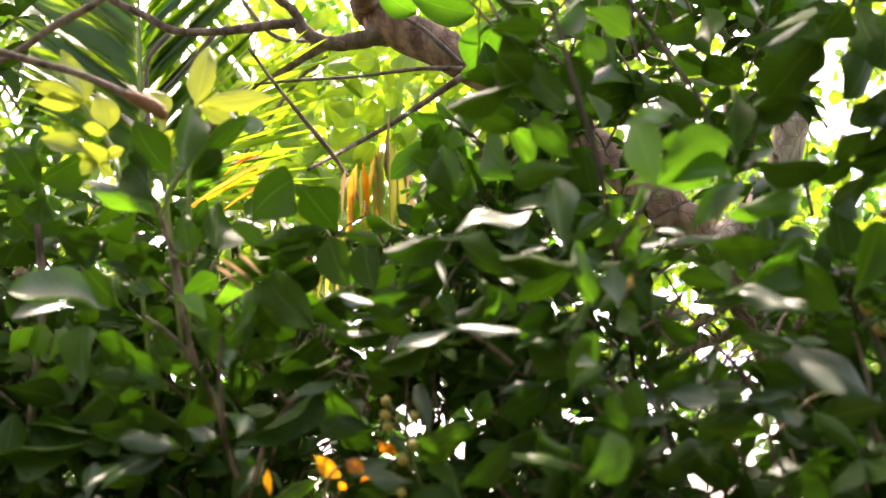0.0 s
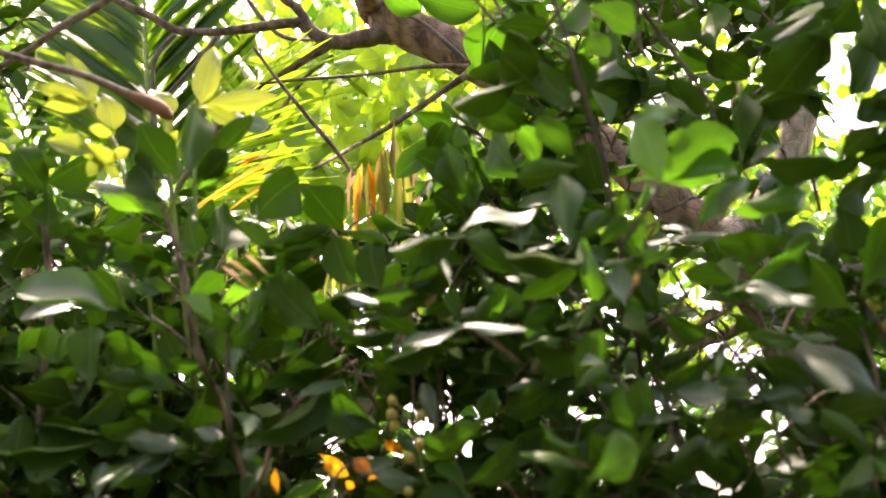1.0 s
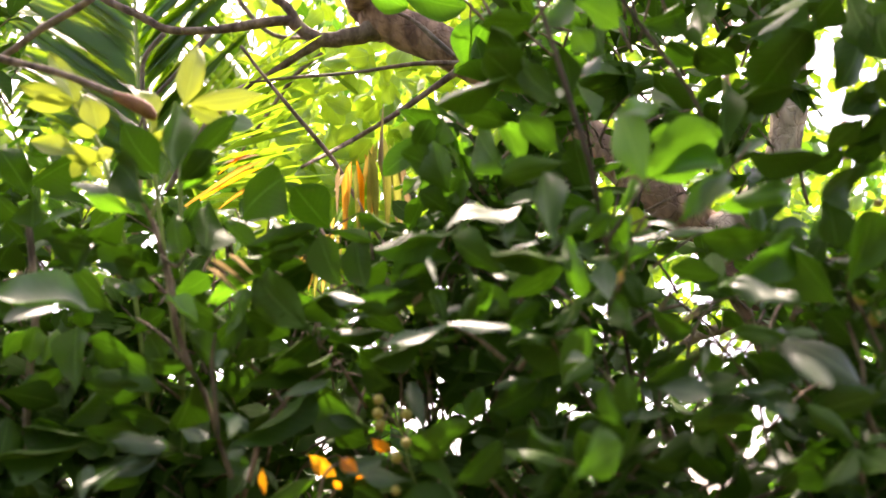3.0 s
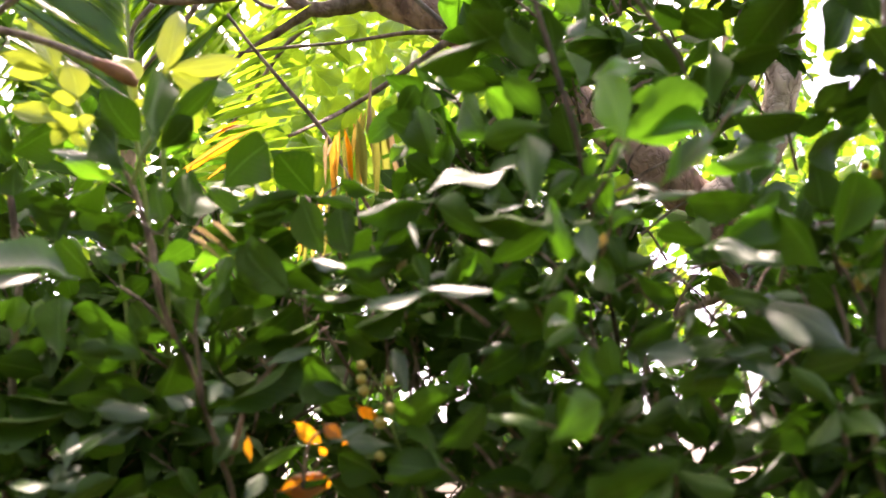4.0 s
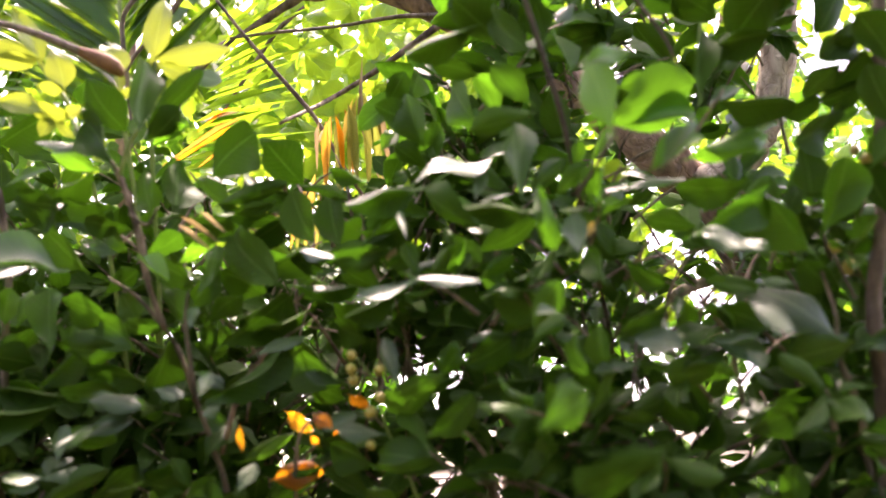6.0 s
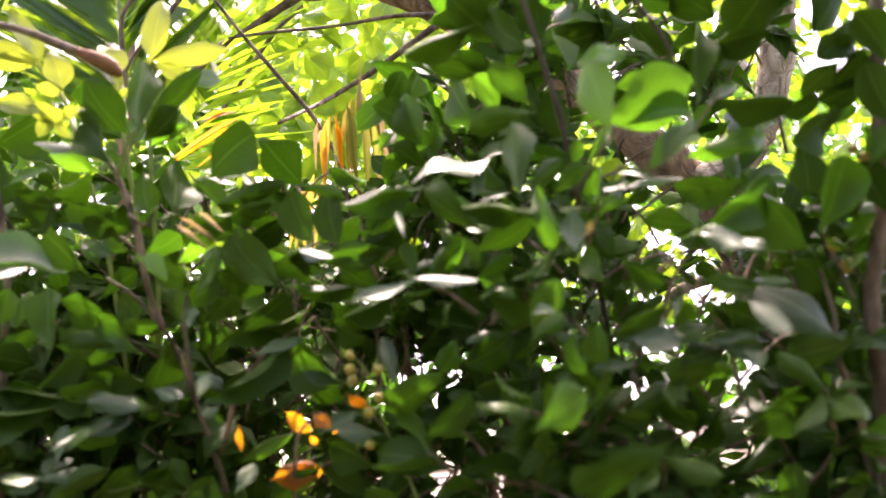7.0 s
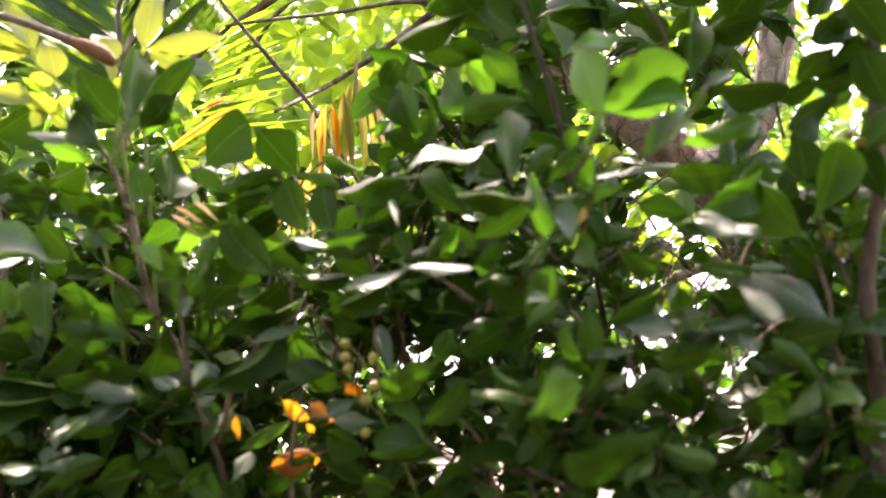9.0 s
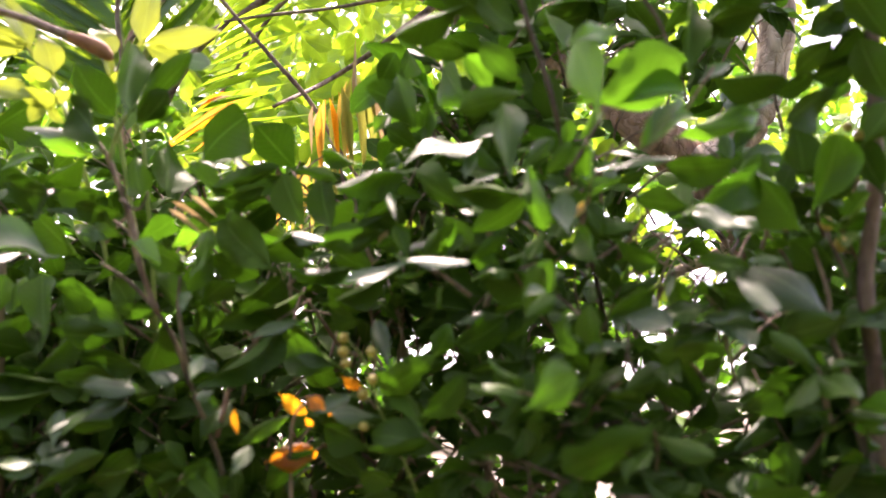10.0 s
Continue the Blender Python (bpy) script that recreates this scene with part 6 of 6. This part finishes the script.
for _ in range(760):
    # sunlit leaves of the tree's own twigs, beyond the limb
    y = rb.uniform(1.64, 2.6)
    at = Vector((rb.uniform(-0.22 - (y - 1.64) * 0.12, 0.14) * y, y, 1.5 + y * rb.uniform(0.26, 0.76)))
    s = rb.uniform(0.06, 0.11)
    out = (rand_unit(rb) + Vector((0, -0.2, -0.3))).normalized()
    tree.fill("tree", at, at + out * s, s * rb.uniform(0.55, 0.8), Vector((0, -0.8, 0.3)) + rand_unit(rb) * 0.8)
for _ in range(2300):
    y = rb.uniform(1.8, 2.8)
    at = Vector((rb.uniform(0.16, 0.70) * y, y, 1.5 + y * rb.uniform(0.18, 0.85)))
    if noise.noise(at * 2.2) < -0.55 or in_gap(at.x, y, (at.z - 1.5) / y, 1.2):
        continue
    s = rb.uniform(0.04, 0.07)
    out = (rand_unit(rb) + Vector((0, -0.2, -0.3))).normalized()
    tree.fill("tree", at, at + out * s, s * rb.uniform(0.5, 0.75), Vector((0, -0.8, 0.3)) + rand_unit(rb) * 0.8)

# ---- palm fronds ----
palm = Plant("palm", (-0.9, 2.6, 0), "palm with green feather fronds and dry hanging ones", "palm")


def frond(plant, points, count, length, width, tone, splay, r, hang=0.0, taper=0.5):
    """A feather frond: a rachis with strips on both sides."""
    line = spline(points, 12)
    plant.stem("rachis", points, mat_shoot, ring=6, rough=0.02)
    n = len(line)
    for k in range(count):
        f = (k + 0.5) / count * (n - 1)
        i = min(int(f), n - 2)
        q = line[i] + (line[i + 1] - line[i]) * (f - i)
        way = Vector(line[i + 1][:3] - line[i][:3]).normalized()
        side = way.cross(Vector((0, -1, 0.2))).normalized()
        for s in (-1, 1):
            out = (way * splay + side * s + rand_unit(r) * 0.06 + Vector((0, 0, -hang))).normalized()
            ln = length * (1 - taper * abs(2 * k / count - 0.9)) * r.uniform(0.85, 1.1)
            a = Vector(q[:3])
            t = tone if isinstance(tone, str) else r.choice(tone)
            plant.fill(t, a, a + out * ln, width * r.uniform(0.8, 1.2), Vector((0, 0.4, 0.9)) + rand_unit(r) * 0.35, "strip")


rp = random.Random(71)
frond(palm, [(-1.230, 3.100, 2.865, 0.012), (-1.261, 3.000, 3.188, 0.011), (-1.294, 2.950, 3.546, 0.009), (-1.336, 2.900, 4.044, 0.005)], 30, 0.80, 0.0095, "palm", 0.9, rp, taper=0.25)
frond(palm, [(-1.232, 3.600, 3.107, 0.012), (-1.481, 3.500, 3.500, 0.011), (-1.732, 3.450, 3.935, 0.009), (-2.010, 3.400, 4.502, 0.005)], 22, 0.85, 0.0095, "palm", 0.8, rp, taper=0.25)
frond(palm, [(-1.189, 3.629, 2.553) + (0.012,), (-1.018, 3.465, 3.029) + (0.010,), (-0.919, 3.382, 3.493) + (0.008,), (-0.841, 3.25, 4.107) + (0.005,)], 28, 0.70, 0.013, "palm", 1.0, rp)
frond(palm, [(-1.908, 3.805, 2.736) + (0.013,), (-2.067, 3.638, 3.22) + (0.011,), (-2.3, 3.542, 3.751) + (0.009,), (-2.573, 3.441, 4.303) + (0.005,)], 36, 0.85, 0.020, "palm", 0.9, rp)
# long leaflets of the sunny frond, in the brighter tree tone to look lit
palm.leaf("tree", (-0.516, 1.547, 2.126), (-0.238, 1.545, 2.132), 0.014, (0, -0.99, -0.13), "strip")
palm.leaf("tree", (-0.515, 1.567, 2.156), (-0.232, 1.564, 2.164), 0.010, (0, -0.99, -0.14), "strip")
palm.leaf("tree", (-0.498, 1.534, 2.163), (-0.225, 1.526, 2.189), 0.010, (-0.02, -0.98, -0.17), "strip")
palm.leaf("tree", (-0.506, 1.581, 2.205), (-0.285, 1.57, 2.235), 0.010, (-0.02, -0.98, -0.2), "strip")
palm.leaf("tree", (-0.506, 1.602, 2.236), (-0.291, 1.588, 2.278), 0.014, (-0.02, -0.97, -0.22), "strip")
palm.leaf("tree", (-0.497, 1.595, 2.256), (-0.276, 1.583, 2.29), 0.012, (-0.02, -0.97, -0.22), "strip")
palm.leaf("tree", (-0.48, 1.561, 2.261), (-0.23, 1.542, 2.316), 0.014, (-0.02, -0.97, -0.25), "strip")
palm.leaf("tree", (-0.478, 1.582, 2.293), (-0.287, 1.566, 2.341), 0.010, (-0.02, -0.96, -0.27), "strip")
palm.leaf("tree", (-0.469, 1.576, 2.313), (-0.279, 1.557, 2.366), 0.010, (-0.01, -0.96, -0.28), "strip")
palm.leaf("tree", (-0.444, 1.516, 2.303), (-0.211, 1.493, 2.369), 0.014, (-0.01, -0.96, -0.29), "strip")
palm.leaf("tree", (-0.428, 1.484, 2.309), (-0.267, 1.462, 2.372), 0.010, (0, -0.95, -0.31), "strip")
palm.leaf("tree", (-0.434, 1.529, 2.355), (-0.218, 1.5, 2.439), 0.011, (0, -0.95, -0.32), "strip")
palm.leaf("tree", (-0.432, 1.549, 2.389), (-0.219, 1.518, 2.481), 0.012, (0, -0.94, -0.33), "strip")
palm.leaf("tree", (-0.409, 1.491, 2.377), (-0.236, 1.455, 2.479), 0.014, (0.02, -0.94, -0.35), "strip")
palm.leaf("tree", (-0.406, 1.51, 2.411), (-0.283, 1.474, 2.515), 0.011, (0.03, -0.93, -0.36), "strip")
# dry fronds hanging behind the hedge
palm.leaf("dry", (-0.125, 1.037, 1.98), (-0.131, 1.071, 1.879), 0.012, (-0.06, -0.94, -0.32), "strip")
palm.leaf("orange", (-0.114, 1.046, 1.994), (-0.107, 1.083, 1.886), 0.009, (0.35, -0.89, -0.28), "strip")
palm.leaf("tan", (-0.136, 1.037, 1.98), (-0.142, 1.059, 1.915), 0.007, (-0.13, -0.94, -0.31), "strip")
palm.leaf("olive", (-0.094, 1.029, 2.002), (-0.086, 1.07, 1.884), 0.015, (0.25, -0.92, -0.3), "strip")
palm.leaf("dry", (-0.124, 1.071, 2.004), (-0.139, 1.107, 1.898), 0.014, (-0.06, -0.95, -0.32), "strip")
palm.leaf("dry", (-0.104, 1.068, 2.012), (-0.096, 1.101, 1.917), 0.009, (0.41, -0.87, -0.26), "strip")
palm.leaf("olive", (-0.114, 1.082, 2.014), (-0.119, 1.122, 1.899), 0.011, (-0.07, -0.94, -0.32), "strip")
palm.leaf("olive", (-0.082, 1.049, 2.025), (-0.102, 1.093, 1.897), 0.012, (-0.17, -0.94, -0.3), "strip")
palm.leaf("olive", (-0.076, 1.073, 2.041), (-0.076, 1.122, 1.898), 0.017, (0.24, -0.92, -0.32), "strip")
palm.leaf("olive", (-0.066, 1.051, 2.019), (-0.056, 1.093, 1.896), 0.017, (0.3, -0.91, -0.29), "strip")
palm.leaf("tan", (-0.062, 1.055, 2.009), (-0.037, 1.09, 1.907), 0.014, (0.36, -0.91, -0.23), "strip")
palm.leaf("dry", (-0.089, 1.051, 2.02), (-0.118, 1.088, 1.913), 0.008, (-0.07, -0.95, -0.31), "strip")
palm.leaf("tan", (-0.077, 1.069, 1.966), (-0.073, 1.032, 2.075), 0.005, (-0.28, -0.91, -0.3), "strip")
palm.leaf("tan", (-0.131, 1.089, 1.994), (-0.153, 1.098, 1.967), 0.009, (-0.16, -0.97, -0.2), "strip")
palm.leaf("tan", (-0.065, 1.123, 1.939), (-0.052, 1.132, 1.914), 0.011, (0.33, -0.93, -0.14), "strip")
palm.leaf("olive", (-0.137, 1.111, 1.931), (-0.163, 1.153, 1.808), 0.012, (-0.05, -0.95, -0.31), "strip")
palm.leaf("dry", (-0.154, 1.111, 1.931), (-0.177, 1.149, 1.82), 0.015, (-0.04, -0.95, -0.32), "strip")
palm.leaf("dry", (-0.165, 1.1, 1.919), (-0.194, 1.132, 1.825), 0.014, (-0.03, -0.95, -0.32), "strip")
palm.leaf("dry", (-0.184, 1.104, 1.907), (-0.209, 1.13, 1.833), 0.015, (-0.02, -0.95, -0.32), "strip")
palm.leaf("olive", (-0.19, 1.093, 1.899), (-0.216, 1.111, 1.845), 0.010, (-0.02, -0.95, -0.32), "strip")
palm.leaf("olive", (-0.169, 1.094, 1.894), (-0.184, 1.123, 1.809), 0.013, (-0.03, -0.95, -0.32), "strip")
palm.leaf("olive", (-0.113, 1.085, 1.92), (-0.12, 1.125, 1.804), 0.013, (-0.08, -0.94, -0.32), "strip")
palm.leaf("dry", (-0.266, 1.135, 2.043), (-0.409, 1.16, 1.969), 0.008, (-0.03, -0.96, -0.27), "strip")
palm.leaf("dry", (-0.269, 1.119, 1.997), (-0.334, 1.131, 1.96), 0.008, (-0.04, -0.96, -0.26), "strip")
palm.leaf("orange", (-0.282, 1.169, 2.044), (-0.406, 1.189, 1.985), 0.008, (-0.03, -0.96, -0.26), "strip")
palm.leaf("dry", (-0.26, 1.124, 1.98), (-0.308, 1.133, 1.955), 0.008, (-0.05, -0.97, -0.25), "strip")
palm.leaf("orange", (-0.288, 1.131, 2.056), (-0.341, 1.142, 2.023), 0.006, (-0.02, -0.95, -0.3), "strip")
palm.leaf("tan", (-0.274, 1.133, 2.049), (-0.337, 1.137, 2.038), 0.006, (-0.02, -0.97, -0.22), "strip")
palm.leaf("tan", (-0.21, 0.699, 1.729), (-0.175, 0.709, 1.699), 0.005, (0.3, -0.95, 0.02), "strip")
palm.leaf("tan", (-0.206, 0.697, 1.735), (-0.172, 0.705, 1.711), 0.006, (0.25, -0.97, 0.02), "strip")
palm.leaf("tan", (-0.189, 0.695, 1.739), (-0.166, 0.702, 1.719), 0.005, (0.29, -0.96, 0), "strip")

# ---- far foliage, and the unseen crown added overhead ----
woods = Plant("woods", (0, 8, 0), "far mixed green woods with bright gaps", "woods")
rw = random.Random(81)


def wood_top(u):
    # outside the view, raised to block sky light, lowered to admit it
    return 0.95 if u < -0.62 else 0.52 if u < -0.24 else 0.75 if u < 0.2 else 0.50 if u < 0.6 else 0.30


for near, far, count, small, large in ((2.6, 4.2, 11500, 0.06, 0.11), (4.2, 8.0, 11500, 0.12, 0.24)):
    for _ in range(count):
        y = rw.uniform(near, far)
        u = rw.uniform(-1.1, 1.0)
        rise = rw.uniform(-0.30, wood_top(u) + 0.08 * noise.noise(Vector((u * 6, y, 0))))
        at = Vector((u * y, y, max(0.05, 1.5 + y * rise)))
        if noise.noise(Vector((u * 9, rise * 9, y * 0.15))) < (-0.58 if rise > 0.22 and u < 0.2 else -0.42 if rise > 0.22 else -0.8) or in_gap(u * y, y, rise, 1.0, 0.014):
            continue
        s = rw.uniform(small, large)
        out = (rand_unit(rw) + Vector((0, 0, -0.3))).normalized()
        woods.fill(rw.choice(("tree" if u < 0.2 and rise > 0.3 else "green", "green", "hedge", "hedge")), at, at + out * s, s * rw.uniform(0.5, 0.7), Vector((0, -0.5, 0.6)) + rand_unit(rw) * 0.9, "point")
for k, (x, y) in enumerate(((-3.4, 6.2), (-1.9, 4.6), (0.4, 6.8), (2.2, 5.2), (3.9, 7.0))):
    woods.stem("trunk", [(x, y, -0.05, 0.13), (x + 0.1, y, 1.6, 0.11), (x - 0.1, y + 0.1, 3.6, 0.07), (x, y, 5.0, 0.03)], mat_bark, ring=10)
tagged(woods.ob, kind="stuff")

# out of view; put there only to block the sun and dim the hedge
crown = Plant("tree", (-2.6, 1.0, 0), "unseen leafy crown added to shade the hedge from above", "tree")
crown.stem("trunk", [(-2.6, 1.0, 0, 0.14), (-2.6, 1.1, 1.8, 0.12), (-2.4, 1.4, 3.4, 0.10), (-1.5, 1.8, 4.4, 0.06), (0.2, 2.1, 4.7, 0.03)], mat_bark, ring=14)
rc = random.Random(91)
for _ in range(11500):
    z = rc.uniform(4.0, 5.2)
    x = rc.uniform(-1.8, 0.9)
    y = rc.uniform(1.2, 3.0) + (z - 4.4) * 0.5
    at = Vector((x, y, z))
    if math.hypot((x + 0.40) / 1.05, (y - (z - 4.4) * 0.5 - 2.1) / 0.72) > 1.0 + 0.25 * noise.noise(at * 1.5):
        continue
    if sunlit(at, 0.028):
        continue
    s = rc.uniform(0.07, 0.12)
    out = (rand_unit(rc) + Vector((0, 0, -0.2))).normalized()
    crown.fill("hedge", at, at + out * s, s * 0.6, Vector((0, 0.2, 0.8)) + rand_unit(rc) * 0.7)
for _ in range(3000):
    # the added crown's outer part, unseen, to dim the sky from behind
    at = Vector((rc.uniform(-3.6, 3.4), rc.uniform(-4.2, -0.9), rc.uniform(3.3, 4.7)))
    if math.hypot(at.x / 3.4, (at.y + 2.6) / 1.7) > 1.0 + 0.3 * noise.noise(at * 1.5) or sunlit(at, 0.028):
        continue
    s = rc.uniform(0.14, 0.22)
    out = (rand_unit(rc) + Vector((0, 0, -0.2))).normalized()
    crown.fill("hedge", at, at + out * s, s * 0.6, Vector((0, 0.2, 0.8)) + rand_unit(rc) * 0.7)

for _ in range(800):
    # unseen bough of the added crown, to darken the hedge's left end
    at = Vector((rc.uniform(-2.4, -0.35), rc.uniform(-0.7, 1.3), rc.uniform(3.6, 4.5)))
    if noise.noise(at * 1.5) < -0.3 or sunlit(at, 0.028):
        continue
    s = rc.uniform(0.10, 0.16)
    out = (rand_unit(rc) + Vector((0, 0, -0.2))).normalized()
    crown.fill("hedge", at, at + out * s, s * 0.6, Vector((0, 0.2, 0.8)) + rand_unit(rc) * 0.7)

# unseen greenery added behind the camera, to cut light on the leaves' near faces
rear = Plant("shrub", (0, -2.0, 0), "unseen dense shrubs added behind the camera to dim the hedge", "shrub")
rear.stem("stem", [(0, -2.0, 0, 0.05), (0.1, -2.1, 1.5, 0.04), (0.0, -2.0, 3.0, 0.02)], mat_twig)
for _ in range(9500):
    a = rc.uniform(math.pi * 0.95, math.pi * 2.05)
    d = rc.uniform(1.6, 2.6)
    at = Vector((math.cos(a) * d * 1.5, math.sin(a) * d, rc.uniform(0.05, 2.7)))
    s = rc.uniform(0.12, 0.22)
    out = (rand_unit(rc) + Vector((0, 0, -0.2))).normalized()
    rear.fill("hedge", at, at + out * s, s * 0.6, Vector((0, 0.8, 0.5)) + rand_unit(rc) * 0.7)

# ---- all leaves and twigs are linked under their plants ----
left_shrub.finish()
shoot.finish()
bare_twig.finish()
middle_shrub.finish()
right_shrub.finish()
slim_shrub.finish()
back_shrub.finish(120)
orange_plant.finish()
tree.finish(300)
palm.finish(300, leaf_name="leaflet")
woods.finish(0)
crown.finish(0)
rear.finish(0)
